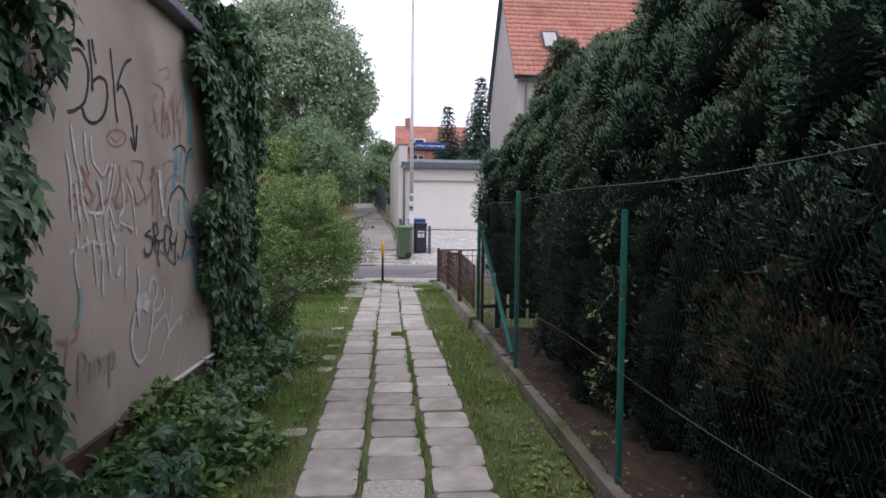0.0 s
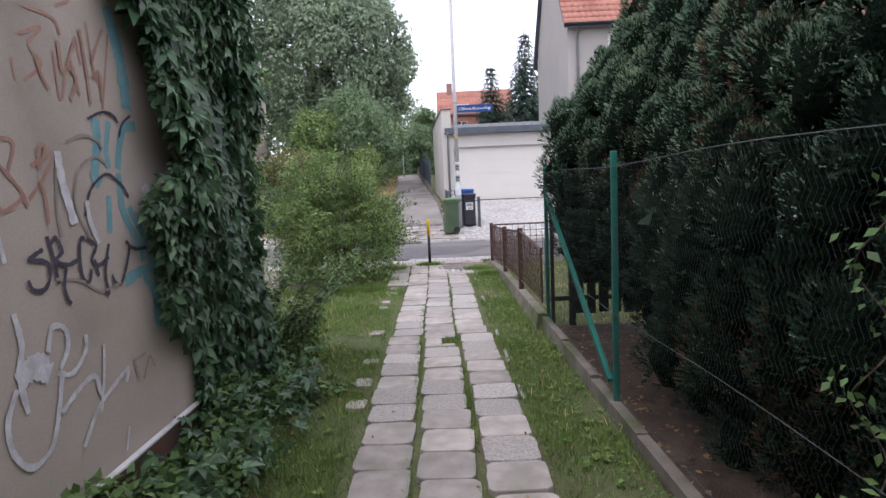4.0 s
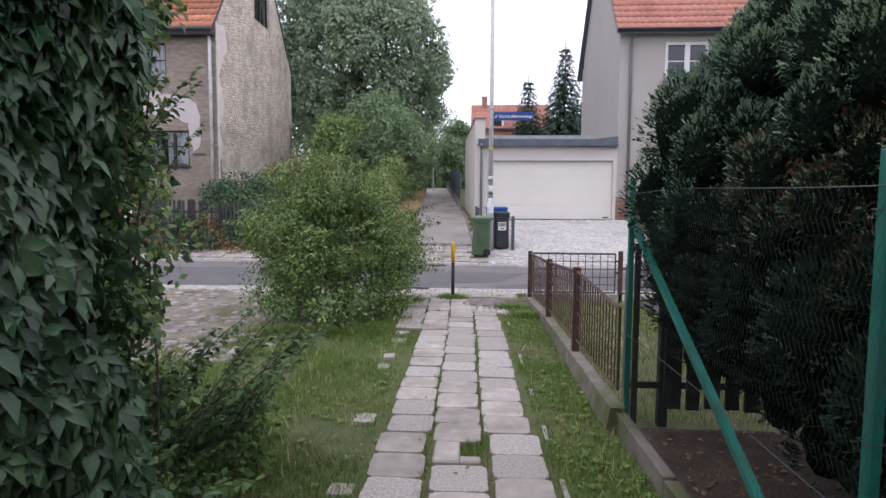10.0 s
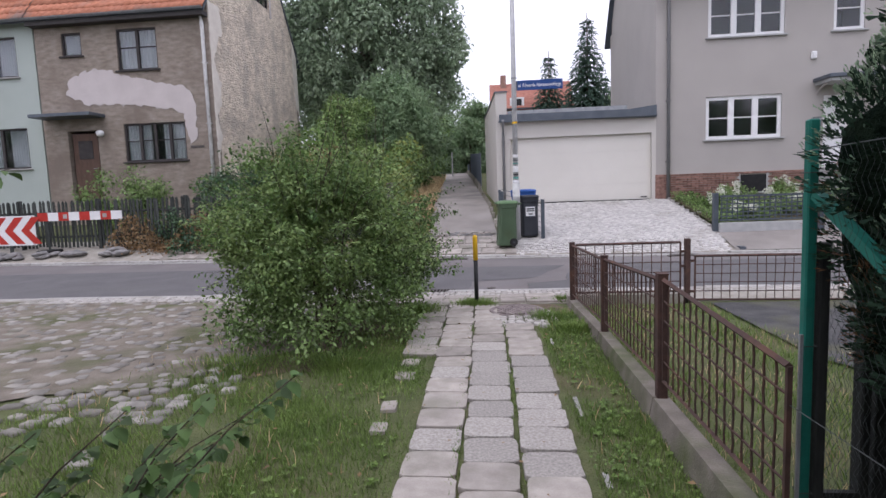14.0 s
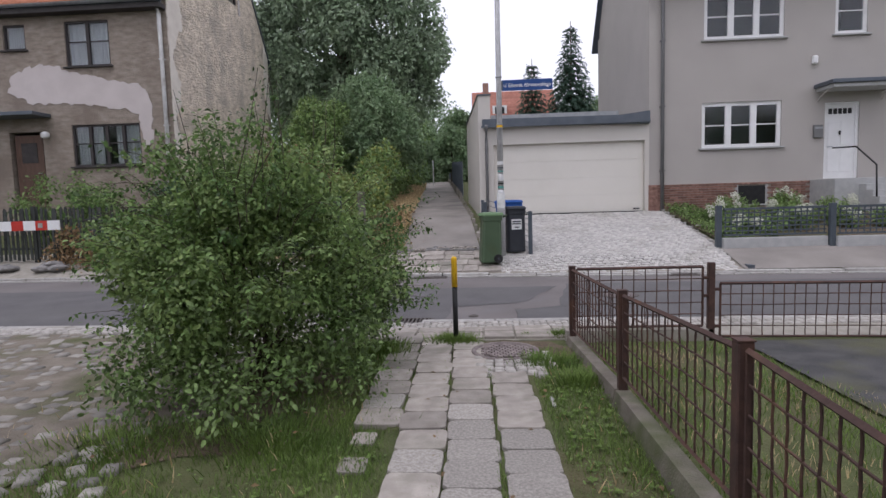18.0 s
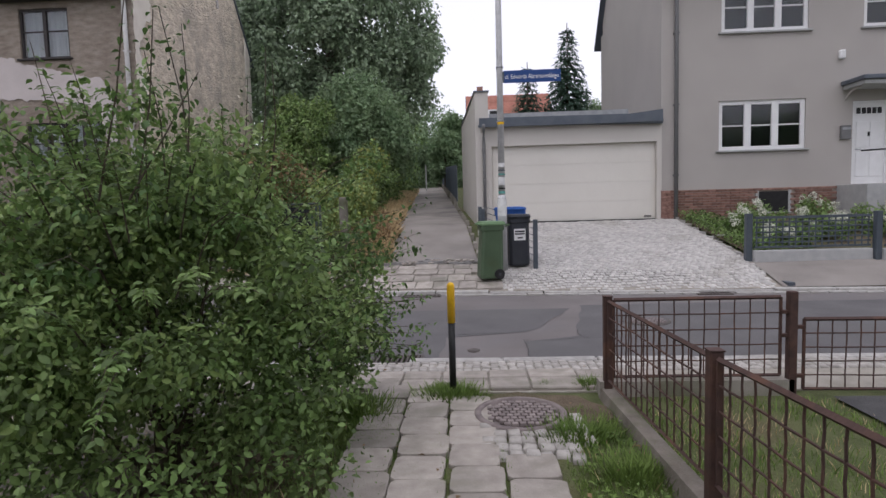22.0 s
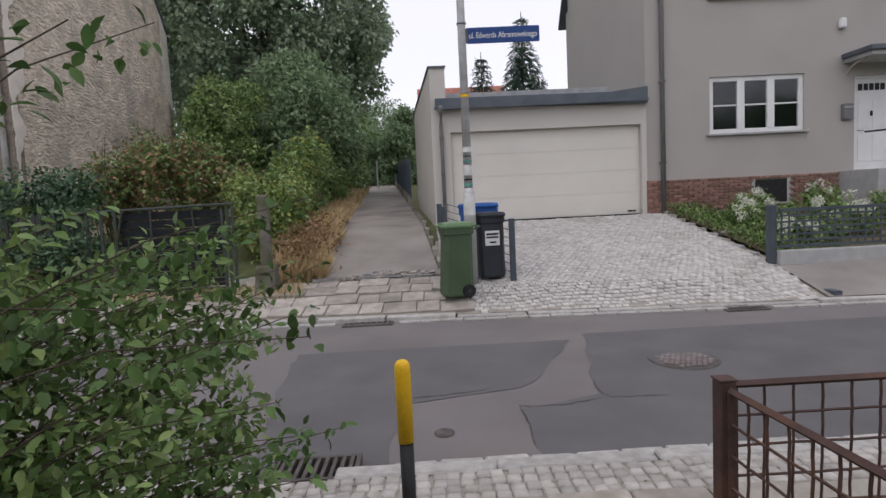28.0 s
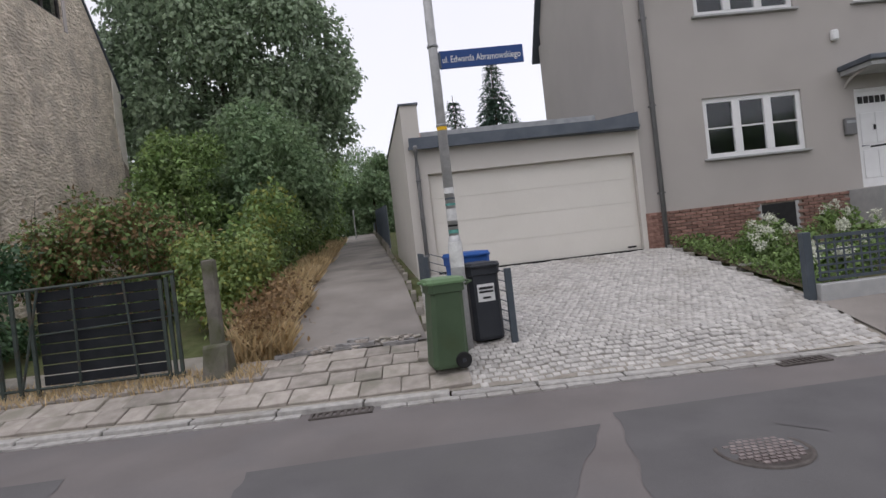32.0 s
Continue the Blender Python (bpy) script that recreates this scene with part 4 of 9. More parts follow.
# ---- houses ----
def hoop(bm, x0, x1, z0, z1, width, y0, y1):
    """A rectangular frame in one piece."""
    rings = []
    for y in (y0, y1):
        for w in (0.0, width):
            rings.append([bm.verts.new(p) for p in ((x0 + w, y, z0 + w), (x1 - w, y, z0 + w), (x1 - w, y, z1 - w), (x0 + w, y, z1 - w))])
    fo, fi, bo, bi = rings
    for j in range(4):
        k = (j + 1) % 4
        for quad in ((fo[j], fo[k], fi[k], fi[j]), (bo[k], bo[j], bi[j], bi[k]), (fo[k], fo[j], bo[j], bo[k]), (fi[j], fi[k], bi[k], bi[j])):
            bm.faces.new(quad)
    bmesh.ops.recalc_face_normals(bm, faces=bm.faces[:])
    return bm


def window(house, x0, x1, z0, z1, y, lights, frame_mat, sill_mat, transom=0.5, curtain=False, width=0.06):
    """A window in a hole of a wall that faces the street: frame with panes and a sill."""
    fr = bmesh.new()
    d0, d1 = y + 0.05, y + 0.12
    hoop(fr, x0, x1, z0, z1, width, d0, d1)
    step = (x1 - x0 - width) / lights
    w = part("window", fr, frame_mat, house)
    for k in range(1, lights):
        xx = x0 + width / 2 + step * k
        part("mullion", boxm(xx - width * 0.8, xx + width * 0.8, d0 - 0.01, d1, z0 + width, z1 - width), frame_mat, w)
    for k in range(lights):
        xa, xb = x0 + width + step * k + (0 if k == 0 else width * 0.3), x0 + step * (k + 1) - (0 if k == lights - 1 else width * 0.3)
        if transom:
            zz = z0 + (z1 - z0) * transom
            part("glazing_bar", boxm(xa, xb, d0 + 0.01, d1 - 0.01, zz - 0.018, zz + 0.018), frame_mat, w)
        p = part("pane", boxm(xa - 0.01, xb + 0.01, d0 + 0.035, d0 + 0.045, z0 + width - 0.01, z1 - width + 0.01), M_GLASS, w)
        p.visible_shadow = False
    part("sill", boxm(x0 - 0.08, x1 + 0.08, y - 0.09, d0, z0 - 0.05, z0, bevel=0.008), sill_mat, w)
    if curtain:
        bm = bmesh.new()
        n = 40
        for a, b in ((x0 + 0.05, x0 + (x1 - x0) * 0.4), (x0 + (x1 - x0) * 0.6, x1 - 0.05)) if curtain == 2 else ((x0 + 0.05, x1 - 0.05),):
            tops = [(bm.verts.new((a + (b - a) * k / n, d1 + 0.08 + 0.02 * math.sin(k * 1.3), z1 - 0.05)), bm.verts.new((a + (b - a) * k / n, d1 + 0.08 + 0.025 * math.sin(k * 1.3), z0 + 0.05))) for k in range(n + 1)]
            for p, q in zip(tops, tops[1:]):
                bm.faces.new((p[0], q[0], q[1], p[1]))
        part("curtain", bm, M_CURTAIN, w, "pale net curtain")
    return w


def tiled_slope(x0, x1, eave, ridge, material, parent, col=0.24, rows=18, name="roof_tiles"):
    """Rows of curved tiles from an eave (y, z) up to a ridge (y, z)."""
    nx = max(8, int((x1 - x0) / col) * 4)
    e, r = np.array(eave), np.array(ridge)
    up = (r - e) / rows
    nrm = np.array([-(r - e)[1], (r - e)[0]]) / np.linalg.norm(r - e)
    if nrm[1] < 0:
        nrm = -nrm
    xs = np.linspace(x0, x1, nx + 1)
    wave = 0.018 * np.sin((xs - x0) / col * 6.283)
    verts, faces = [], []
    for k in range(rows):
        base = len(verts)
        jit = rng.normal(scale=0.004, size=nx + 1)
        for s, lift in ((0.0, 0.045), (1.08, 0.012)):
            for i, x in enumerate(xs):
                yz = e + up * (k + s) + nrm * (lift + wave[i] + jit[i] * (1 - s))
                verts.append((x, yz[0], yz[1]))
        for i, x in enumerate(xs):
            yz = e + up * k + nrm * (-0.01 + wave[i])
            verts.append((x, yz[0], yz[1]))
        m = nx + 1
        for i in range(nx):
            faces.append((base + i, base + i + 1, base + m + i + 1, base + m + i))
            faces.append((base + 2 * m + i, base + 2 * m + i + 1, base + i + 1, base + i))
    return tagged(mesh_np(name, np.array(verts), np.array(faces), material, parent), kind="stuff")


def gabled(house, x0, x1, y0, y1, z0, eave, ridge, wall_mat, holes, gable_mat=None, over=0.25, gable_holes=()):
    """Walls and roof deck of a house whose ridge runs along the street; the tile rows are laid on separately."""
    ym = (y0 + y1) / 2
    bm = wall_y(bmesh.new(), x0, x1, z0, eave, y0, y0 + 0.3, holes)
    part("front_wall", bm, wall_mat, house)
    part("rear_wall", boxm(x0, x1, y1 - 0.3, y1, z0, eave), wall_mat, house)
    for side, (xa, xb) in (("left", (x0, x0 + 0.3)), ("right", (x1 - 0.3, x1))):
        m = gable_mat if gable_mat and side == "right" else wall_mat
        ga = bmesh.new()
        if side == "right" and gable_holes:
            (ha, hb, hc, hd) = gable_holes[0]
            top = lambda y: eave + (ridge - eave) * (1 - abs(y - ym) / (ym - y0))
            for outline in ([(y0 + 0.3, z0), (y0 + 0.3, top(y0 + 0.3)), (ha, top(ha)), (ha, z0)], [(hb, z0), (hb, top(hb)), (y1 - 0.3, top(y1 - 0.3)), (y1 - 0.3, z0)], [(ha, z0), (hb, z0), (hb, hc), (ha, hc)]):
                part("gable_wall", prism(bmesh.new(), outline, 0, xa, xb), m, house)
            mid = [(ha, hd), (hb, hd), (hb, top(hb))] + ([(ym, ridge)] if ha < ym < hb else []) + [(ha, top(ha))]
            prism(ga, mid, 0, xa, xb)
        else:
            prism(ga, [(y0 + 0.3, z0), (y1 - 0.3, z0), (y1 - 0.3, eave + (ridge - eave) * 0.3 / (ym - y0)), (ym, ridge), (y0 + 0.3, eave + (ridge - eave) * 0.3 / (ym - y0))], 0, xa, xb)
        part("gable_wall", ga, m, house)
    part("attic_floor", boxm(x0 + 0.3, x1 - 0.3, y0 + 0.3, y1 - 0.3, eave - 0.25, eave), M_ROOM, house)
    part("upper_floor", boxm(x0 + 0.3, x1 - 0.3, y0 + 0.3, y1 - 0.3, (z0 + eave) / 2 + 0.3, (z0 + eave) / 2 + 0.5), M_ROOM, house)
    part("partition", boxm(x0 + 0.3, x1 - 0.3, y0 + 2.2, y0 + 2.3, z0, eave - 0.25), M_ROOM, house)
    s = (ridge - eave) / (ym - y0)
    ov = 0.35
    deck = bmesh.new()
    th = 0.12
    prism(deck, [(y0 - ov, eave - ov * s), (ym, ridge), (y1 + ov, eave - ov * s), (y1 + ov, eave - ov * s + th), (ym, ridge + th * 1.4), (y0 - ov, eave - ov * s + th)], 0, x0 - over, x1 + over)
    part("roof", deck, M_DARKTRIM, house, "dark roof boards at the verges")
    return (y0 - ov - 0.02, eave - ov * s + th), (ym, ridge + th * 1.4), (y1 + ov, eave - ov * s + th)


def gutter_pipe(house, x, y, z0, z1, r, material, name="downpipe"):
    p = part(name, tubem([(x, y - 0.3, z1), (x, y - 0.22, z1 - 0.12), (x, y - 0.09, z1 - 0.4), (x, y - 0.09, z1 - 0.6), (x, y - 0.09, z0)], r, 10), material, house)
    for k in range(3):
        z = z0 + (z1 - z0) * (0.2 + 0.28 * k)
        part("bracket", boxm(x - r - 0.012, x + r + 0.012, y - 0.14, y, z - 0.02, z + 0.02), material, p)
    return p


def gutter(house, x0, x1, y, z, r, material):
    bm = bmesh.new()
    n = 8
    rows = []
    for x in (x0, x1):
        rows.append([bm.verts.new((x, y + r * math.cos(math.pi + math.pi * k / n), z + r * math.sin(math.pi + math.pi * k / n))) for k in range(n + 1)])
    for k in range(n):
        bm.faces.new((rows[0][k], rows[0][k + 1], rows[1][k + 1], rows[1][k]))
    bmesh.ops.solidify(bm, geom=bm.faces[:], thickness=0.008)
    return part("gutter", bm, material, house)


# new house
HX, HY = 5.55, 25.05
house = thing("house", "pale grey rendered two-storey house with red tiled roof", "house")
holes = [(7.12, 9.45, 2.92, 4.28), (7.16, 9.48, 6.12, 7.48), (10.92, 11.84, 6.12, 7.48), (10.7, 11.7, 1.9, 4.16), (8.2, 9.0, 1.2, 1.72)]
e, r, e2 = gabled(house, HX, 12.7, HY, 32.3, 0.6, 8.15, 13.0, M_RENDER, holes, over=0.2)
tiled_slope(HX - 0.2, 12.9, e, r, M_TILE, house, rows=20)
window(house, 7.12, 9.45, 2.92, 4.28, HY, 3, M_WHITE, M_STONE, width=0.11)
window(house, 7.16, 9.48, 6.12, 7.48, HY, 3, M_WHITE, M_STONE, width=0.11)
window(house, 10.92, 11.84, 6.12, 7.48, HY, 1, M_WHITE, M_STONE, width=0.11)
window(house, 8.2, 9.0, 1.2, 1.72, HY, 1, M_DARKFRAME, M_STONE, transom=0)
gutter(house, HX - 0.2, 12.9, e[0] - 0.08, e[1] + 0.02, 0.075, M_DARKTRIM)
gutter_pipe(house, 5.93, HY, 0.9, e[1] + 0.0, 0.055, M_GREYPIPE)
door = part("front_door", boxm(10.78, 11.62, HY + 0.1, HY + 0.15, 1.9, 4.1), M_WHITE, house, "white panelled front door with small lights")
for z0, z1 in ((2.1, 2.75), (2.9, 3.6)):
    for xa in (10.86, 11.23):
        part("door_panel", boxm(xa, xa + 0.3, HY + 0.085, HY + 0.1, z0, z1, bevel=0.006), M_WHITE, door)
for k in range(5):
    part("door_light", boxm(10.86 + 0.14 * k, 10.96 + 0.14 * k, HY + 0.082, HY + 0.1, 3.82, 3.98), M_BLACK, door)
part("door_handle", tubem([(10.86, HY + 0.1, 2.85), (10.86, HY + 0.04, 2.85), (10.98, HY + 0.04, 2.85)], 0.012), M_ZINC, door)
part("door_knocker", boxm(11.17, 11.22, HY + 0.06, HY + 0.1, 3.2, 3.32, bevel=0.01), M_BLACK, door)
bm = bmesh.new()
box(bm, 10.7, 10.78, HY + 0.05, HY + 0.2, 1.9, 4.16)
box(bm, 11.62, 11.7, HY + 0.05, HY + 0.2, 1.9, 4.16)
box(bm, 10.78, 11.62, HY + 0.05, HY + 0.2, 4.1, 4.16)
part("door_frame", bm, M_WHITE, house)
can = part("canopy", boxm(10.35, 12.45, HY - 0.95, HY, 4.56, 4.68, bevel=0.02), M_DARKTRIM, house, "flat dark porch canopy")
part("canopy_soffit", boxm(10.42, 12.38, HY - 0.88, HY - 0.01, 4.46, 4.56), M_STONE, can)
for xx in (10.5, 12.3):
    part("canopy_bracket", tubem([(xx, HY, 4.2), (xx, HY - 0.12, 4.32), (xx, HY - 0.3, 4.4), (xx, HY - 0.6, 4.46)], 0.03, 6), M_RENDER, can)
part("wall_lamp", boxm(10.26, 10.42, HY - 0.12, HY, 5.28, 5.52, bevel=0.03), M_WHITE, house, "white box lamp")
mail = part("mailbox", boxm(10.36, 10.62, HY - 0.1, HY, 3.12, 3.5, bevel=0.015), M_GREYPIPE, house, "grey wall letterbox")
part("flap", boxm(10.38, 10.6, HY - 0.115, HY - 0.1, 3.38, 3.44), M_ZINC, mail)
sky_l = part("skylight", bmesh.new(), M_DARKTRIM, house, "white-framed roof window")
s = (r[1] - e[1]) / (r[0] - e[0])


def on_roof(y):
    return e[1] + s * (y - e[0])


def roof_quad(bm, x0, x1, ya, yb, lift):
    n = Vector((0, -s, 1)).normalized() * lift
    return bm.faces.new([bm.verts.new(Vector(p) + n) for p in ((x0, ya, on_roof(ya)), (x1, ya, on_roof(ya)), (x1, yb, on_roof(yb)), (x0, yb, on_roof(yb)))])


bm = bmesh.new()
roof_quad(bm, 6.85, 7.65, 25.75, 26.5, 0.16)
bmesh.ops.solidify(bm, geom=bm.faces[:], thickness=0.14)
part("skylight_frame", bm, M_DARKTRIM, sky_l)
bm = bmesh.new()
roof_quad(bm, 6.95, 7.55, 25.83, 26.42, 0.166)
bmesh.ops.solidify(bm, geom=bm.faces[:], thickness=0.012)
part("skylight_pane", bm, M_WHITE, sky_l, "plain white pane of the roof window")
# brick plinth
plinth = part("brick_plinth", boxm(HX - 0.0, 10.3, HY - 0.035, HY, 0.7, 1.86), M_MORTAR, house, "red brick plinth")
brick_me = bpy.data.meshes.new("brick")
b = box(bmesh.new(), -0.119, 0.119, -0.03, 0.01, -0.03, 0.03, 0.004)
b.to_mesh(brick_me)
b.free()
brick_me.materials.append(M_BRICK)
for row in range(13):
    z = 0.93 + 0.0745 * row
    x = HX + 0.12 + (0.125 if row % 2 else 0)
    while x < 10.2:
        if not (8.05 < x < 9.15 and 1.15 < z < 1.78) and z > far_z(24.9) - 0.12:
            shared("brick", brick_me, plinth, pose(x, HY - 0.045, z, 0, 0, random.uniform(-0.6, 0.6)))
        x += 0.25
part("cellar_pane", boxm(8.2, 9.0, HY - 0.052, HY - 0.036, 1.15, 1.76), M_BLACK, house, "dark cellar window pane")
for xa in (8.12, 9.0):
    part("cellar_jamb", boxm(xa, xa + 0.08, HY - 0.06, HY + 0.1, 1.12, 1.8), M_STONE, house, "pale stone jamb of the cellar window")
# porch stairs
stairs = thing("porch_stairs", "grey stone steps with dark handrails up to a white door", "stairs")
part("landing", boxm(10.3, 12.6, HY - 1.25, HY, 0.6, 1.88, bevel=0.01), M_STONE, stairs)
for k in range(5):
    part("step", boxm(10.95 - 0.02 * k, 12.6, HY - 1.25 - 0.3 * (k + 1), HY - 1.25 - 0.3 * k, 0.3, 1.88 - 0.17 * (k + 1), bevel=0.012), M_STONE, stairs)
for xx in (10.9, 12.5):
    part("handrail", tubem([(xx, HY - 0.1, 2.8), (xx, HY - 1.15, 2.75), (xx, HY - 2.0, 2.2), (xx, HY - 2.05, 1.35)], 0.022, 8), M_BLACK, stairs)

# garage
GX0, GX1 = 0.5, 5.55
garage = thing("garage", "flat-roofed rendered double garage with ivory sectional door", "garage")
bm = wall_y(bmesh.new(), GX0 + 0.24, GX1, 0.5, 3.78, HY - 0.05, HY + 0.2, [(0.82, 5.42, 0.5, 3.24)])
part("front_wall", bm, M_GARAGE, garage)
side = bmesh.new()
GR = 32.0
gsl = -0.07
prism(side, [(GX0 - 0.13, HY - 0.05), (GX0 + 0.24, HY - 0.05), (GX0 + 0.24 + gsl * 7, GR), (GX0 - 0.13 + gsl * 7, GR)], 2, 0.4, 4.76)
part("side_wall", side, M_GARAGE, garage)
cap = bmesh.new()
prism(cap, [(GX0 - 0.16, HY - 0.09), (GX0 + 0.27, HY - 0.09), (GX0 + 0.27 + gsl * 7, GR), (GX0 - 0.16 + gsl * 7, GR)], 2, 4.76, 4.8)
part("wall_cap", cap, M_DARKTRIM, garage)
part("rear_wall", boxm(0.2, GX1, GR - 0.2, GR, 0.5, 4.0), M_GARAGE, garage)
part("roof", boxm(GX0 + 0.24, GX1, HY + 0.2, GR - 0.2, 3.85, 4.0), M_DARKTRIM, garage)
fas = bmesh.new()
prism(fas, [(GX0 - 0.02, 3.8), (GX1 - 0.02, 3.72), (GX1 - 0.02, 4.1), (GX1 - 0.9, 4.0), (GX0 - 0.02, 4.02)], 1, HY - 0.22, HY - 0.06)
part("fascia", fas, M_DARKTRIM, garage, "slate-grey metal roof fascia")
part("fascia_lip", boxm(GX0 - 0.05, GX1 - 0.02, HY - 0.27, HY - 0.22, 3.76, 3.82), M_DARKTRIM, garage)
part("upstand", boxm(GX0 + 0.26, GX1 - 0.9, HY + 0.0, HY + 0.1, 4.0, 4.16), M_ZINC, garage, "grey sheet-metal roof upstand")
gd = part("garage_door", boxm(0.82, 5.42, HY + 0.1, HY + 0.14, 0.9, 3.24), M_GDOOR, garage, "ivory sectional garage door")
for k in range(4):
    part("door_section", boxm(0.84, 5.40, HY + 0.085, HY + 0.1, 1.09 + 0.535 * k, 1.09 + 0.535 * (k + 1) - 0.005, bevel=0.002), M_GDOOR, gd)
part("door_seal", boxm(0.82, 5.42, HY + 0.06, HY + 0.1, 1.0, 1.085), M_RUBBER, gd)
part("door_badge", boxm(5.1, 5.3, HY + 0.075, HY + 0.085, 1.14, 1.18), M_BLACK, gd)
gutter_pipe(garage, GX0 + 0.1, HY - 0.05, 0.9, 3.82, 0.045, M_GREYPIPE)
part("corner_pier", boxm(GX1 - 0.02, GX1 + 0.3, HY - 0.06, HY - 0.036, 0.9, 1.86), M_BRICK, garage)

# neighbour beyond the porch
nb = thing("row_house", "dull grey rendered house adjoining the pale house", "house")
e3, r3, _ = gabled(nb, 12.72, 20.5, HY + 0.35, 32.3, 0.5, 8.1, 12.8, M_GREYREND, [(14.0, 16.0, 2.9, 4.25), (14.0, 16.0, 6.1, 7.45), (17.5, 19.5, 2.9, 4.25)])
tiled_slope(12.8, 20.6, e3, r3, M_TILE, nb, rows=20)
window(nb, 14.0, 16.0, 2.9, 4.25, HY + 0.35, 3, M_WHITE, M_KERB)
window(nb, 14.0, 16.0, 6.1, 7.45, HY + 0.35, 3, M_WHITE, M_KERB)
window(nb, 17.5, 19.5, 2.9, 4.25, HY + 0.35, 3, M_WHITE, M_KERB)

# old house
OX, OY, OR = -9.38, 25.0, 33.7
old = thing("old_house", "derelict-looking house with crumbling brown render and patched plaster", "house")
oh = [(-12.8, -10.5, 3.02, 4.36), (-12.78, -11.3, 6.2, 7.62), (-14.85, -14.1, 6.8, 7.6), (-14.95, -13.8, 1.7, 4.2)]
e4, r4, _ = gabled(old, -15.85, OX, OY, OR, 0.5, 8.4, 14.2, M_OLDREND, oh, M_GABLE, over=0.05, gable_holes=[(28.9, 30.6, 9.7, 11.4)])
tiled_slope(-15.9, OX + 0.06, e4, r4, M_OLDTILE, old, rows=22)
window(old, -12.8, -10.5, 3.02, 4.36, OY, 4, M_DARKFRAME, M_DARKFRAME, 0.55, curtain=2)
window(old, -12.78, -11.3, 6.2, 7.62, OY, 2, M_DARKFRAME, M_DARKFRAME, 0.55, curtain=1)
window(old, -14.85, -14.1, 6.8, 7.6, OY, 1, M_DARKFRAME, M_DARKFRAME, 0, curtain=1)
od = part("front_door", boxm(-14.85, -13.9, OY + 0.1, OY + 0.16, 1.75, 4.1), M_BROWNDOOR, old, "brown wooden door with a small window")
part("door_light", boxm(-14.65, -14.1, OY + 0.085, OY + 0.1, 3.2, 3.85, bevel=0.01), M_DARKFRAME, od)
part("door_handle", tubem([(-14.0, OY + 0.1, 2.85), (-14.0, OY + 0.03, 2.85), (-14.1, OY + 0.03, 2.85)], 0.012), M_ZINC, od)
part("porch_roof", boxm(-15.75, -13.45, OY - 0.8, OY, 4.62, 4.74, bevel=0.015), M_DARKTRIM, old, "flat grey porch slab")
part("wall_light", lathe(bmesh.new(), [(0.05, 0.0), (0.12, 0.04), (0.13, 0.16), (0.06, 0.22)], 12, (-13.6, OY - 0.15, 3.95)), M_WHITE, old)
part("house_number", boxm(-10.35, -9.85, OY - 0.02, OY, 3.42, 3.5), M_IRON, old)
gutter(old, -15.9, OX + 0.05, e4[0] - 0.08, e4[1] + 0.0, 0.08, M_ZINC)
gutter_pipe(old, OX - 0.18, OY, 0.7, e4[1], 0.065, M_PALEPIPE)
fas = part("eave_board", boxm(-15.85, OX, e4[0], OY, e4[1] - 0.24, e4[1] - 0.1), M_DARKFRAME, old)
def ragged(points, amp):
    """A closed outline with each side broken into small uneven steps."""
    out = []
    for (xa, za), (xb, zb) in zip(points, points[1:] + points[:1]):
        n = max(2, int(math.hypot(xb - xa, zb - za) / 0.12))
        for k in range(n):
            g = 0.0 if k == 0 else amp
            out.append((xa + (xb - xa) * k / n + random.uniform(-g, g), za + (zb - za) * k / n + random.uniform(-g, g)))
    return out


# smooth plaster patches on the front
bm = bmesh.new()
blob = [(-14.85, 5.25), (-14.7, 5.75), (-14.2, 6.0), (-13.6, 6.1), (-13.0, 6.02), (-12.7, 5.8), (-12.0, 5.68), (-11.3, 5.5), (-10.6, 5.4), (-10.15, 5.05), (-10.05, 4.5), (-10.05, 3.6), (-10.35, 3.3), (-10.45, 3.9), (-10.48, 4.4), (-11.0, 4.62), (-12.2, 4.75), (-13.2, 4.82), (-14.2, 4.9)]
wob = ragged([(x, z + 0.22) for x, z in blob], 0.07)
prism(bm, wob, 1, OY - 0.02, OY - 0.002)
part("plaster_patch", bm, M_PATCH, old, "smooth pinkish plaster patch")
# pale render strip along the gable's front edge and round its window
bm = bmesh.new()
pts = [(25.02, 8.4), (25.85, 8.35), (25.95, 7.6), (25.5, 7.0), (25.2, 6.4), (25.62, 5.6), (25.55, 5.0), (25.15, 4.5), (25.4, 3.8), (25.12, 3.2), (25.2, 2.2), (25.02, 1.6)]
prism(bm, [(max(25.02, a_), b_) for a_, b_ in ragged(pts, 0.06)], 0, OX + 0.002, OX + 0.03)
part("plaster_patch", bm, M_CREAM, old, "remains of pale plaster on the gable edge")
bm = bmesh.new()
prism(bm, [(33.2, 9.0), (33.65, 8.3), (33.66, 5.6), (33.3, 5.9), (33.1, 7.4)], 0, OX + 0.002, OX + 0.03)
part("plaster_patch", bm, M_CREAM, old)
gw = part("gable_window", bmesh.new(), M_DARKFRAME, old, "dark attic window in the gable")
bm = bmesh.new()
for a, b2, c, d in ((28.9, 30.6, 9.7, 9.78), (28.9, 30.6, 11.32, 11.4), (28.9, 28.98, 9.78, 11.32), (30.52, 30.6, 9.78, 11.32), (29.7, 29.8, 9.78, 11.32)):
    box(bm, OX - 0.14, OX - 0.06, a, b2, c, d)
part("frame", bm, M_DARKFRAME, gw)
for a in (28.95, 29.75):
    p = part("pane", boxm(OX - 0.11, OX - 0.1, a, a + 0.8, 9.75, 11.35), M_GLASS, gw)
    p.visible_shadow = False
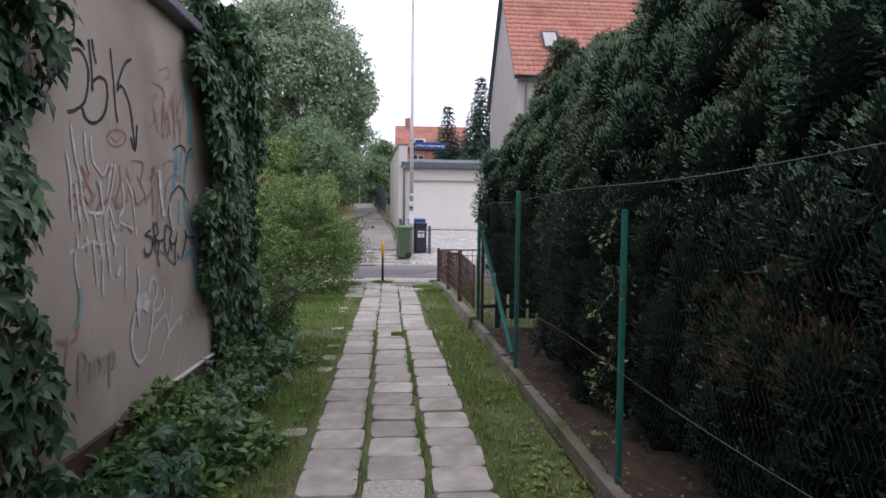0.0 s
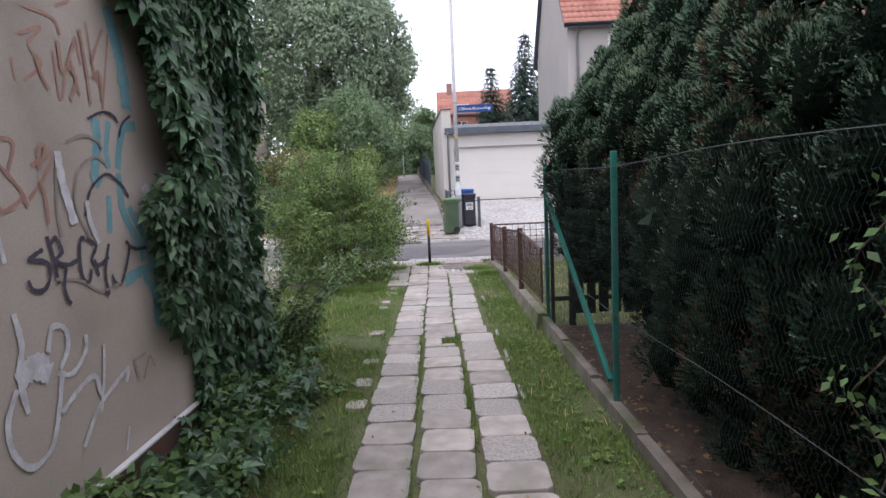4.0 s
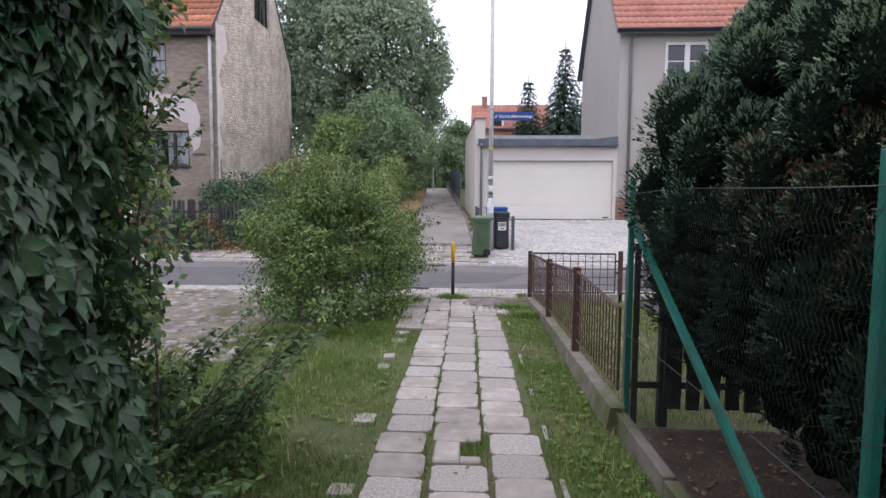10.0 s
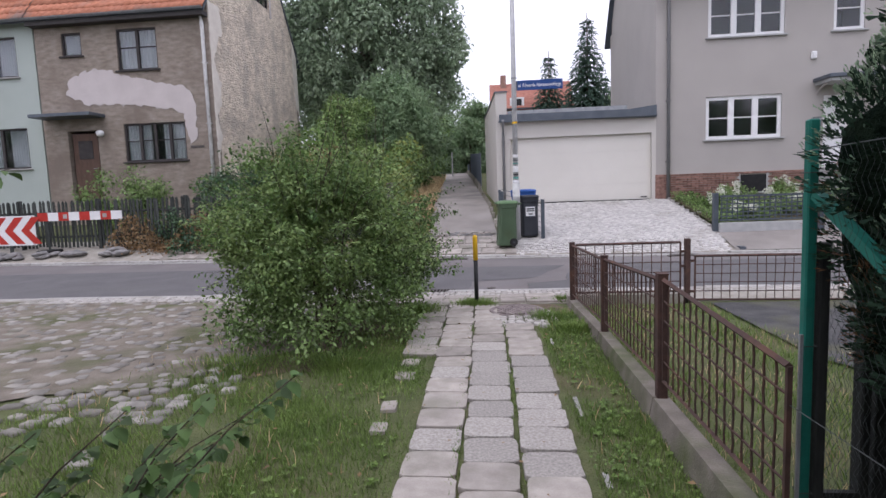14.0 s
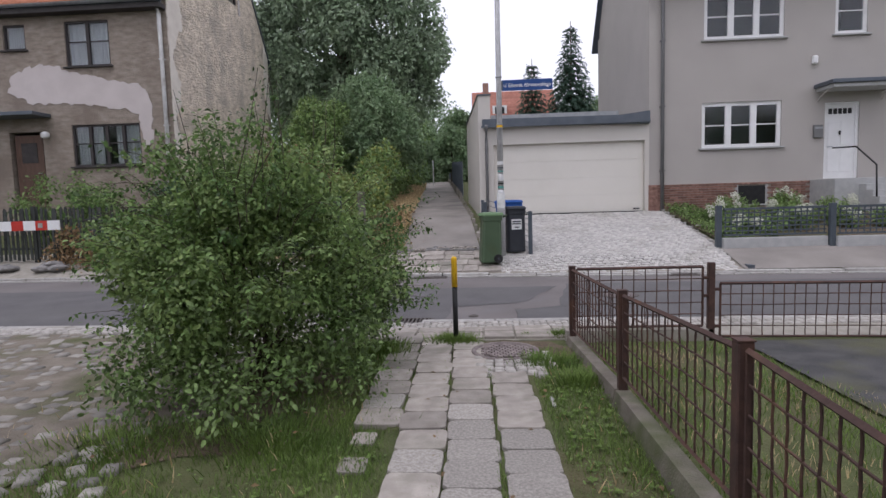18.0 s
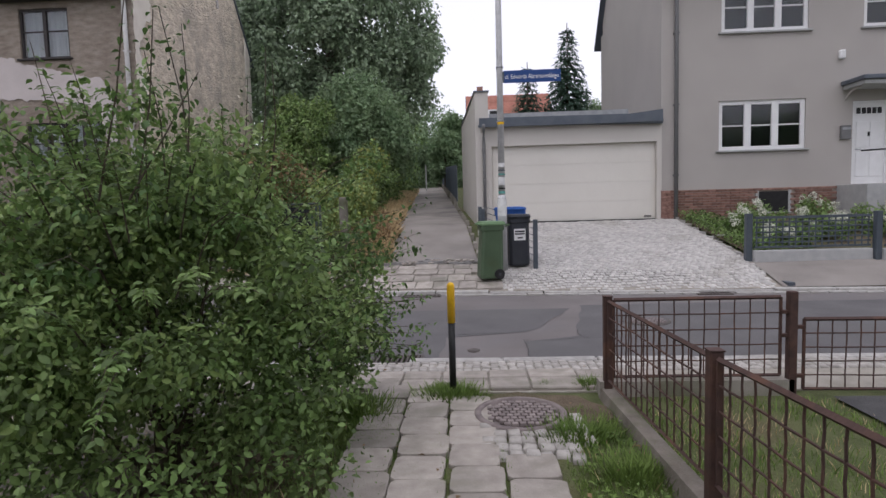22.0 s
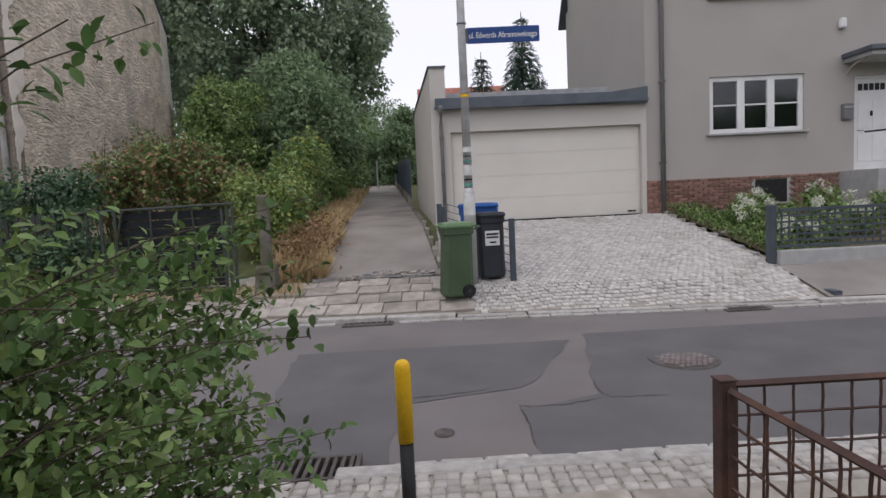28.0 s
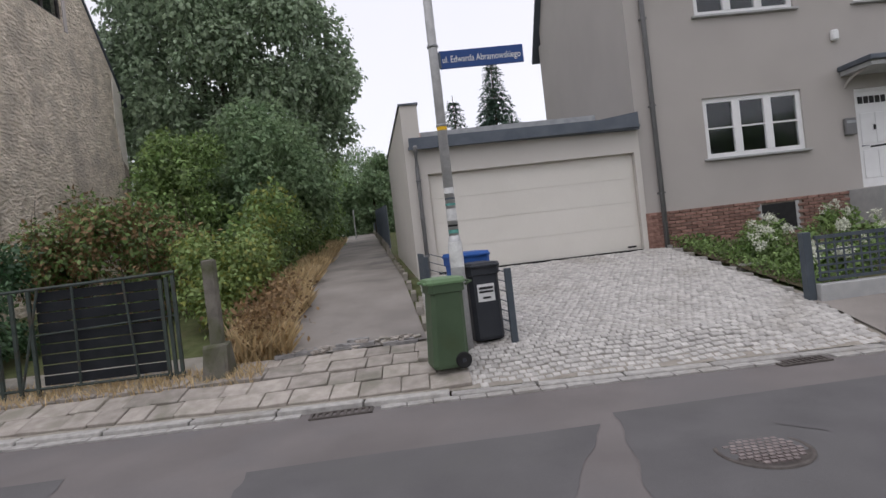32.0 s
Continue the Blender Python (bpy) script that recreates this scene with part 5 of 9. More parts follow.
part("surround", boxm(OX + 0.002, OX + 0.03, 30.62, 30.78, 9.4, 11.5), M_PATCH, gw)

mint = thing("row_house", "mint-green rendered house adjoining the derelict one", "house")
mh = [(-18.6, -16.5, 2.95, 4.4), (-18.6, -16.6, 6.2, 7.6)]
e5, r5, _ = gabled(mint, -24.0, -15.9, OY, OR, 0.5, 8.4, 14.2, M_MINT, mh, over=0.0)
tiled_slope(-24.0, -15.95, e5, r5, M_OLDTILE, mint, rows=22)
for h in mh:
    window(mint, *h, OY, 2, M_DARKFRAME, M_KERB, 0, curtain=2)
gutter(mint, -24, -15.92, e5[0] - 0.08, e5[1], 0.08, M_ZINC)
dm = part("dormer", boxm(-18.4, -16.7, OY + 0.6, OY + 3.0, 8.9, 10.6), M_RUST, mint, "brown-clad dormer window")
part("dormer_pane", boxm(-18.1, -17.0, OY + 0.57, OY + 0.6, 9.3, 10.3), M_GLASS, dm)
part("dormer_roof", boxm(-18.6, -16.5, OY + 0.45, OY + 3.6, 10.6, 10.72), M_DARKTRIM, dm)

# far building with orange roof
far_b = thing("far_house", "distant house with an orange tiled roof", "house")
fz = far_z(64)
e6, r6, _ = gabled(far_b, 0.1, 8.0, 64, 70, fz - 1, 9.7, 12.3, M_TILE, [(1.8, 3.1, 7.6, 8.8), (5.2, 6.5, 7.6, 8.8)])
tiled_slope(-0.1, 8.2, e6, r6, M_TILE, far_b, rows=16, col=0.5)
window(far_b, 1.8, 3.1, 7.6, 8.8, 64, 2, M_WHITE, M_KERB)
window(far_b, 5.2, 6.5, 7.6, 8.8, 64, 2, M_WHITE, M_KERB)
ch = part("chimney", boxm(1.0, 1.6, 66.4, 67.0, 11.0, 13.3), M_BRICK, far_b)
dd = part("dormer", boxm(1.9, 3.3, 63.9, 66, 9.6, 10.6), M_WHITE, far_b)
part("dormer_pane", boxm(2.15, 3.05, 63.85, 63.9, 9.8, 10.45), M_BLACK, dd)

# ---- fences on the near side ----
def fence_x(y):
    return 1.5 + 0.02 * (7.85 - y)


green = thing("chain_link_fence", "green steel posts with chain-link mesh before conifers", "fence")
plinth_c = thing("fence_kerb", "low mossy concrete kerb under the fences", "kerb", kind="structure")
for k in range(11):
    ya, yb = -3 + 1.0 * k, -3 + 1.0 * k + 0.99
    bm = bmesh.new()
    prism(bm, [(fence_x(ya) - 0.055, ya), (fence_x(ya) + 0.02, ya), (fence_x(yb) + 0.02, yb), (fence_x(yb) - 0.055, yb)], 2, -0.1, 0.065 + 0.06 * max(0.0, (ya - 4) / 4) + random.uniform(-0.012, 0.012))
    part("kerb_block", bm, M_FKERB, plinth_c)
rail_pts = [(1.46, 7.98, 0.22, 0.90), (1.44, 9.68, 0.19, 0.97), (1.42, 11.66, 0.13, 0.86), (1.35, 13.62, 0.05, 0.81)]
for (xa, ya, za, _), (xb, yb, zb, _) in zip(rail_pts, rail_pts[1:]):
    bm = bmesh.new()
    lo = [bm.verts.new(p) for p in ((xa - 0.1, ya, -0.1), (xa + 0.06, ya, -0.1), (xb + 0.06, yb - 0.02, -0.1), (xb - 0.1, yb - 0.02, -0.1))]
    hi = [bm.verts.new(p) for p in ((xa - 0.06, ya, za * 0.65), (xa + 0.05, ya, za * 0.65), (xb + 0.05, yb - 0.02, zb * 0.65), (xb - 0.06, yb - 0.02, zb * 0.65))]
    bm.faces.new(hi)
    for i in range(4):
        bm.faces.new((lo[i], lo[(i + 1) % 4], hi[(i + 1) % 4], hi[i]))
    part("kerb_block", bm, M_FKERB, plinth_c)
part("kerb_block", boxm(1.28, 2.9, 13.6, 13.74, -0.1, 0.09), M_CONC, plinth_c)
posts = [(-0.9, 1.78), (1.4, 1.78), (3.12, 1.57), (5.53, 1.79), (8.05, 1.82)]
for y, top in posts:
    x = fence_x(y) + (0.035 if y > 7 else 0.022 if 3 < y < 4 else 0)
    w = 0.016 if 3 < y < 4 else 0.02
    p = part("post", boxm(x - w, x + w, y - w, y + w, -0.05, top, bevel=0.006), M_GREEN, green)
    for z in (0.35, 0.95, 1.62):
        part("clip", tubem([(x - 0.026, y - 0.026, z), (x + 0.026, y - 0.026, z), (x + 0.026, y + 0.026, z), (x - 0.026, y + 0.026, z), (x - 0.026, y - 0.026, z)], 0.002, 5), M_WIRE, p)
bm = bmesh.new()
a, b = Vector((1.5, 7.95, 1.54)), Vector((fence_x(5.57) - 0.03, 5.57, 0.2))
d = (b - a).normalized()
u, v = Vector((1, 0, 0)), d.cross(Vector((1, 0, 0))).normalized()
ends = [[bm.verts.new(p + 0.018 * su * u + 0.018 * sv * v) for su, sv in ((-1, -1), (1, -1), (1, 1), (-1, 1))] for p in (a, b)]
for i in range(4):
    bm.faces.new((ends[0][i], ends[0][(i + 1) % 4], ends[1][(i + 1) % 4], ends[1][i]))
bm.faces.new(ends[0][::-1])
bm.faces.new(ends[1])
part("strut", bm, M_GREEN, green, "slanting green brace")
part("corner_stay", boxm(1.565, 1.605, 8.03, 8.07, 0.0, 1.35, bevel=0.006), M_BLACKWOOD, green)
part("silver_strip", boxm(1.488, 1.5, 8.01, 8.023, 0.25, 1.0), M_ZINC, green)
for z in (0.16, 0.72, 1.70):
    pts = [(fence_x(y) - 0.034, y, z + 0.015 * math.sin(y * 2)) for y in np.linspace(-0.9, 8.02, 30)]
    part("line_wire", tubem(pts, 0.0022, 4), M_WIRE, green)


def mesh_wire(length, z0, z1, place, pitch=0.058, thick=0.00075):
    """Chain-link: upright zigzag wires laid by place(along, z)."""
    verts, faces = [], []
    rows = int((z1 - z0) / (pitch * 0.9))
    for k in range(int(length / pitch)):
        for half in (0, 1):
            last = None
            for r in range(rows + 1):
                s = pitch * (k + (0.5 if (r + half) % 2 else 0.0) * (1 if half == 0 else -1) + half)
                x, y, nx, ny = place(min(max(s, 0), length))
                z = z0 + (z1 - z0) * r / rows
                i = len(verts)
                verts += [(x - nx * thick, y - ny * thick, z), (x + nx * thick, y + ny * thick, z), (x + ny * thick, y - nx * thick, z + thick)]
                if last is not None:
                    for a_, b_ in ((0, 1), (1, 2), (2, 0)):
                        faces.append((last + a_, last + b_, i + b_, i + a_))
                last = i
    return np.array(verts), np.array(faces)


vs, fs = mesh_wire(8.6, 0.16, 1.70, lambda s: (fence_x(-0.8 + s) - 0.034 + 0.008 * math.sin(s * 5), -0.8 + s, 1, 0))
tagged(mesh_np("wire_mesh", vs, fs, M_WIRE, green), "sagging chain-link mesh", kind="stuff")
vs, fs = mesh_wire(1.3, 0.2, 1.62, lambda s: (1.56 + s, 8.06 + 0.05 * s, 0, 1), thick=0.0012)
tagged(mesh_np("wire_mesh", vs, fs, M_WIRE, green), kind="stuff")

boards = thing("board_fence", "short fence of dark stained boards beside the hedge", "fence")
part("post", boxm(1.79, 1.86, 8.12, 8.19, -0.05, 1.2, bevel=0.006), M_BLACKWOOD, boards)
part("rail", boxm(1.56, 2.6, 8.122, 8.15, 0.25, 0.3), M_BLACKWOOD, boards)
part("rail", boxm(1.865, 2.6, 8.122, 8.15, 0.9, 0.96), M_BLACKWOOD, boards)
for xa, xb in ((1.82, 1.945), (1.985, 2.08), (2.12, 2.23), (2.27, 2.37), (2.41, 2.52)):
    part("board", boxm(xa, xb, 8.09, 8.118, 0.1 + random.uniform(-0.01, 0.01), 1.15 + random.uniform(-0.02, 0.02), bevel=0.004), M_BLACKWOOD, boards)

rust = thing("grid_fence", "low rusty steel grid fence on a concrete kerb", "fence")


def grid_panel(parent, p, q, za, zb, ta, tb, nv, nh, name="panel"):
    """A framed panel of wavy crossing bars between two plan points; z from (za, zb) to (ta, tb)."""
    p, q = Vector((*p, 0)), Vector((*q, 0))

    def at(s, k):
        g = p.lerp(q, s)
        lo_, hi_ = za + (zb - za) * s, ta + (tb - ta) * s
        return Vector((g.x, g.y, lo_ + (hi_ - lo_) * k))
    pan = part(name, bmesh.new(), M_RUST, parent)
    for s0, k0, s1, k1 in ((0, 0, 1, 0), (0, 1, 1, 1), (0, 0, 0, 1), (1, 0, 1, 1)):
        part("frame_bar", tubem([at(s0, k0), at(s1, k1)], 0.017 if k0 == k1 == 1 else 0.014, 4), M_RUST, pan)
    side = (q - p).normalized().cross(Vector((0, 0, 1)))
    for k in range(1, nv):
        s = k / nv
        wob = random.uniform(-0.0025, 0.0025)
        pts = [at(s + wob * math.sin(3.1 * j / nh), j / (nh * 2)) + side * (0.0018 * (-1) ** (j + k)) for j in range(nh * 2 + 1)]
        part("bar", tubem(pts, 0.0062, 5), M_RUST, pan)
    for k in range(1, nh):
        wob = random.uniform(-0.006, 0.006)
        pts = [at(j / 16, k / nh + wob * math.sin(j * 0.7 + k)) + side * (0.0018 * (-1) ** j) for j in range(17)]
        part("bar", tubem(pts, 0.0062, 5), M_RUST, pan)
    return pan


for (xa, ya, za, ta), (xb, yb, zb, tb) in zip(rail_pts, rail_pts[1:]):
    grid_panel(rust, (xa, ya + 0.05), (xb, yb - 0.05), za + 0.05, zb + 0.06, ta - 0.03, tb - 0.02, 16, 5)
for x, y, z, t in rail_pts[1:]:
    p = part("post", boxm(x - 0.035, x + 0.035, y - 0.035, y + 0.035, z - 0.1, t + 0.015, bevel=0.006), M_RUST, rust)
    part("cap", boxm(x - 0.038, x + 0.038, y - 0.038, y + 0.038, t + 0.015, t + 0.022), M_RUST, p)
grid_panel(rust, (1.41, 13.65), (2.8, 13.65), 0.12, 0.12, 0.79, 0.79, 11, 5)
part("post", boxm(2.85, 2.92, 13.6, 13.67, -0.1, 0.84, bevel=0.006), M_RUST, rust)
gate = thing("grid_gate", "pair of low rusty steel grid gates across a garden track", "gate")
grid_panel(gate, (2.99, 13.64), (5.18, 13.64), 0.0, -0.03, 0.6, 0.58, 19, 5, "gate_leaf")
part("post", boxm(5.22, 5.3, 13.6, 13.68, -0.1, 0.66, bevel=0.006), M_RUST, gate)
grid_panel(gate, (5.38, 13.64), (7.5, 13.64), -0.02, 0.0, 0.6, 0.62, 18, 5, "gate_leaf")
part("post", boxm(7.55, 7.63, 13.6, 13.68, -0.1, 0.85, bevel=0.006), M_RUST, gate)
for k in range(4):
    part("hinge", boxm(2.92, 2.99, 13.62, 13.66, 0.1 + 0.14 * k, 0.13 + 0.14 * k) if k in (0, 3) else boxm(2.8, 2.85, 13.62, 13.66, 0.25 + 0.2 * k, 0.28 + 0.2 * k), M_RUST, gate)
grid_panel(rust, (7.7, 13.64), (10.4, 13.64), 0.05, 0.05, 0.8, 0.8, 22, 5)

# ---- bollard ----
bol = thing("bollard", "slim bollard painted yellow above and black below", "bollard")
part("lower_shaft", lathe(bmesh.new(), [(0.03, -0.1), (0.03, 0.61)], 18, (0.015, 13.69, 0)), M_BLACK, bol)
part("upper_shaft", lathe(bmesh.new(), [(0.034, 0.61), (0.034, 0.925), (0.032, 0.945), (0.022, 0.96), (0.006, 0.966)], 18, (0.015, 13.69, 0)), M_YELLOW, bol, "bright yellow rounded top")


# ---- wheeled bins ----
def wheeled_bin(body_mat, lid_mat, m, label, sticker, h=1.07, w=0.56, d=0.6):
    """Front faces -y, wheels at +y; base at the origin."""
    t = thing("wheeled_bin", label, "bin", "bins by the lamp post")
    t.matrix_basis = m
    bm = bmesh.new()
    rows = [(0.40, 0.42, 0.02, 0.03), (0.42, 0.45, 0.06, 0.03), (w - 0.03, d - 0.07, h * 0.83, 0.0), (w - 0.02, d - 0.06, h * 0.835, 0.0), (w, d - 0.02, h * 0.84, 0.0), (w, d - 0.02, h * 0.93, 0.0)]
    rings = []
    for ww, dd, z, off in rows:
        c = 0.05
        pts = [(-ww / 2 + c, -dd / 2), (ww / 2 - c, -dd / 2), (ww / 2, -dd / 2 + c), (ww / 2, dd / 2 - c), (ww / 2 - c, dd / 2), (-ww / 2 + c, dd / 2), (-ww / 2, dd / 2 - c), (-ww / 2, -dd / 2 + c)]
        rings.append([bm.verts.new((x, y - off, z)) for x, y in pts])
    for a_, b_ in zip(rings, rings[1:]):
        for j in range(8):
            bm.faces.new((a_[j], a_[(j + 1) % 8], b_[(j + 1) % 8], b_[j]))
    bm.faces.new(rings[0][::-1])
    bm.faces.new(rings[-1])
    part("body", bm, body_mat, t)
    lid = bmesh.new()
    rings = []
    for k, z in ((1.04, h * 0.93), (1.05, h * 0.955), (0.98, h * 0.99), (0.6, h)):
        ww, dd, c = w * k, d * k, 0.06
        pts = [(-ww / 2 + c, -dd / 2), (ww / 2 - c, -dd / 2), (ww / 2, -dd / 2 + c), (ww / 2, dd / 2 - c), (ww / 2 - c, dd / 2), (-ww / 2 + c, dd / 2), (-ww / 2, dd / 2 - c), (-ww / 2, -dd / 2 + c)]
        rings.append([lid.verts.new((x, y, z)) for x, y in pts])
    for a_, b_ in zip(rings, rings[1:]):
        for j in range(8):
            lid.faces.new((a_[j], a_[(j + 1) % 8], b_[(j + 1) % 8], b_[j]))
    lid.faces.new(rings[0][::-1])
    lid.faces.new(rings[-1])
    lo_ = part("lid", lid, lid_mat, t)
    for xx in (-w * 0.3, w * 0.3):
        part("lid_grip", boxm(xx - 0.06, xx + 0.06, -d / 2 - 0.045, -d / 2 - 0.01, h * 0.935, h * 0.965, bevel=0.008), lid_mat, lo_)
    part("handle", tubem([(-w * 0.42, d / 2, h * 0.9), (-w * 0.42, d / 2 + 0.08, h * 0.93), (w * 0.42, d / 2 + 0.08, h * 0.93), (w * 0.42, d / 2, h * 0.9)], 0.016, 8), body_mat, t)
    for xx in (-w / 2 + 0.02, w / 2 - 0.02):
        bm = bmesh.new()
        prof = [(0.03, -0.026), (0.088, -0.026), (0.1, -0.014), (0.1, 0.014), (0.088, 0.026), (0.03, 0.026)]
        rings = [[bm.verts.new((xx + x_, d / 2 - 0.12 + r_ * math.cos(6.283 * j / 20), 0.1 + r_ * math.sin(6.283 * j / 20))) for j in range(20)] for r_, x_ in prof]
        for a_, b_ in zip(rings, rings[1:]):
            for j in range(20):
                bm.faces.new((a_[j], b_[j], b_[(j + 1) % 20], a_[(j + 1) % 20]))
        bm.faces.new(rings[0])
        bm.faces.new(rings[-1][::-1])
        bmesh.ops.recalc_face_normals(bm, faces=bm.faces[:])
        wh = part("wheel", bm, M_RUBBER, t)
        part("hub", boxm(xx - 0.03, xx + 0.03, d / 2 - 0.15, d / 2 - 0.09, 0.07, 0.13, bevel=0.01), M_BINBLACK, wh)
    part("axle", tubem([(-w / 2, d / 2 - 0.12, 0.1), (w / 2, d / 2 - 0.12, 0.1)], 0.012), M_ZINC, t)
    for x in (-0.12, 0, 0.12):
        part("rib", boxm(x - 0.012, x + 0.012, d / 2 - 0.07, d / 2 - 0.03, 0.25, h * 0.82), body_mat, t)
    if sticker:
        st = part("label", boxm(-0.12, 0.12, -d / 2 + 0.018, -d / 2 + 0.03, h * 0.5, h * 0.72), M_WHITE, t, "white printed label")
        part("print_bar", boxm(-0.10, 0.10, -d / 2 + 0.013, -d / 2 + 0.018, h * 0.655, h * 0.685), M_BLACK, st)
        part("print_bar", boxm(-0.10, 0.10, -d / 2 + 0.013, -d / 2 + 0.018, h * 0.61, h * 0.635), M_BLACK, st)
        part("print_bar", boxm(-0.05, 0.06, -d / 2 + 0.013, -d / 2 + 0.018, h * 0.535, h * 0.56), M_BLACK, st)
    return t


wheeled_bin(M_BINGREEN, M_BINLID, pose(0.575, 19.8, far_z(19.84, 0.58) - 0.005, 0, 0, -80), "green wheeled rubbish bin with a pale green lid", False, h=1.12, w=0.47, d=0.47)
wheeled_bin(M_BINBLACK, M_BINBLACK, pose(1.13, 20.55, far_z(20.5, 1.1), 0, 0, 12), "black wheeled rubbish bin with a white label", True, w=0.46, d=0.52)
wheeled_bin(M_BINBLUE, M_BINBLUE, pose(1.04, 21.12, far_z(21.12, 1.04), 0, 0, 12), "blue wheeled recycling bin behind the others", False, h=1.12)

# ---- lamp post with street sign ----
lamp = thing("lamp_post", "tall pale steel lamp post with stickers and a street sign", "lamp post")
LX, LY = 0.83, 20.27
lz = far_z(LY, LX)
part("base", lathe(bmesh.new(), [(0.095, -0.1), (0.095, 1.35), (0.085, 1.42), (0.07, 1.5)], 16, (LX, LY, lz)), M_LAMP, lamp)
part("pole", lathe(bmesh.new(), [(0.068, 1.5), (0.06, 4.2), (0.045, 8.6)], 14, (LX, LY, lz)), M_LAMP, lamp)
arm = part("arm", tubem([(LX, LY, lz + 8.5), (LX, LY - 0.1, lz + 8.9), (LX, LY - 0.8, lz + 9.05), (LX, LY - 1.3, lz + 9.08)], 0.03, 8), M_LAMP, lamp)
part("lamp_head", boxm(LX - 0.14, LX + 0.14, LY - 1.9, LY - 1.25, lz + 9.02, lz + 9.16, bevel=0.04), M_LAMP, arm)
for z, hgt, material in ((1.08, 0.34, M_STICKER), (1.53, 0.05, M_TEAL), (1.62, 0.025, M_BLACK), (1.7, 0.16, M_STICKER), (1.9, 0.03, M_TEAL), (1.98, 0.025, M_DARKTRIM), (2.9, 0.05, M_YELLOW), (2.06, 0.08, M_STICKER)):
    rr = 0.0965 if z < 1.35 else 0.0705
    bm = bmesh.new()
    ang = [math.radians(-160 + 20 * k) for k in range(8)]
    lo_ = [bm.verts.new((LX + rr * math.cos(a_), LY + rr * math.sin(a_), lz + z)) for a_ in ang]
    hi_ = [bm.verts.new((LX + rr * math.cos(a_), LY + rr * math.sin(a_), lz + z + hgt)) for a_ in ang]
    for j in range(7):
        bm.faces.new((lo_[j], lo_[j + 1], hi_[j + 1], hi_[j]))
    part("sticker", bm, material, lamp)
for z in (2.95, 4.0):
    part("clamp", lathe(bmesh.new(), [(0.074, 0.0), (0.074, 0.03)], 14, (LX, LY, lz + z)), M_ZINC, lamp)
sign = part("street_sign", boxm(LX + 0.07, LX + 1.2, LY - 0.012, LY + 0.012, 4.01, 4.25, bevel=0.006), M_SIGN, lamp, "blue enamel street name sign with white letters")
part("bracket", boxm(LX + 0.03, LX + 0.09, LY - 0.02, LY + 0.02, 4.03, 4.23), M_DARKTRIM, sign)
txt = bpy.data.curves.new("lettering", "FONT")
txt.body = "ul. Edwarda Abramowskiego"
txt.size, txt.extrude, txt.align_x, txt.align_y = 0.125, 0.001, "CENTER", "CENTER"
txt.space_character = 0.97
tmp = new("lettering_curve", txt)
letters = bpy.data.meshes.new_from_object(tmp.evaluated_get(bpy.context.evaluated_depsgraph_get()))
bpy.data.objects.remove(tmp)
letters.materials.append(M_WHITE)
wide = max(v.co.x for v in letters.vertices) - min(v.co.x for v in letters.vertices)
lt = new("lettering", letters)
lt.parent = sign
lt.matrix_basis = pose(LX + 0.635, LY - 0.0145, 4.125, 90, 0, 0) @ Matrix.Diagonal((1.05 / wide, 1.0, 1, 1))
# short wire fence stub beside the bins
stub = thing("fence_stub", "short grey fence panel ending beside the bins", "fence")
sz = far_z(20.3, 1.5)
part("post", boxm(1.44, 1.53, 20.22, 20.3, sz - 0.1, sz + 0.98, bevel=0.008), M_FENCEGREY, stub)
part("post", boxm(0.46, 0.53, 22.6, 22.67, sz, sz + 1.2, bevel=0.008), M_FENCEGREY, stub)
for k in range(7):
    z = 0.12 + 0.135 * k
    part("wire_bar", tubem([(1.46, 20.26, sz + z), (1.0, 21.4, sz + z + 0.16), (0.5, 22.63, sz + z + 0.33)], 0.008, 5), M_FENCEGREY, stub)
for k in range(6):
    s = k / 6
    part("fence_slat", boxm(0.44 - 0.01 * k, 0.47 - 0.01 * k, 22.8 + 0.3 * k, 23.0 + 0.3 * k, sz + 0.2, sz + 1.25), M_FENCEGREY, stub)

# ---- front garden fence of the pale house ----
gf = thing("garden_fence", "anthracite woven steel fence on a pale stone base", "fence")
gpx = [5.72, 8.1, 10.5, 13.0]


def gfy(x):
    return 20.35 - 0.065 * (x - 5.7)


for k, x in enumerate(gpx):
    y = gfy(x)
    z = far_z(y, x)
    part("post", boxm(x - 0.06, x + 0.06, y - 0.06, y + 0.06, z - 0.1, z + 0.93, bevel=0.01), M_FENCEGREY, gf)
for xa, xb in zip(gpx, gpx[1:]):
    y = gfy((xa + xb) / 2)
    z = far_z(y, (xa + xb) / 2)
    pan = part("panel", boxm(xa + 0.08, xb - 0.08, y - 0.02, y + 0.02, z + 0.82, z + 0.87), M_FENCEGREY, gf)
    part("bottom_bar", boxm(xa + 0.08, xb - 0.08, y - 0.02, y + 0.02, z + 0.24, z + 0.28), M_FENCEGREY, pan)
    n = 18
    for k in range(n):
        x = xa + 0.12 + (xb - xa - 0.24) * k / (n - 1)
        part("bar", boxm(x - 0.011, x + 0.011, y - 0.008, y + 0.008, z + 0.28, z + 0.82), M_FENCEGREY, pan)
    for k in range(5):
        part("cross_bar", boxm(xa + 0.08, xb - 0.08, y - 0.012, y - 0.008, z + 0.34 + 0.1 * k, z + 0.37 + 0.1 * k), M_FENCEGREY, pan)
    part("base_stone", boxm(xa + 0.06, xb - 0.06, y - 0.07, y + 0.07, z - 0.15, z + 0.2, bevel=0.012), M_STONE, gf)
bed = thing("flower_bed", "planted bed with dark earth before the house", "flower bed", kind="structure")
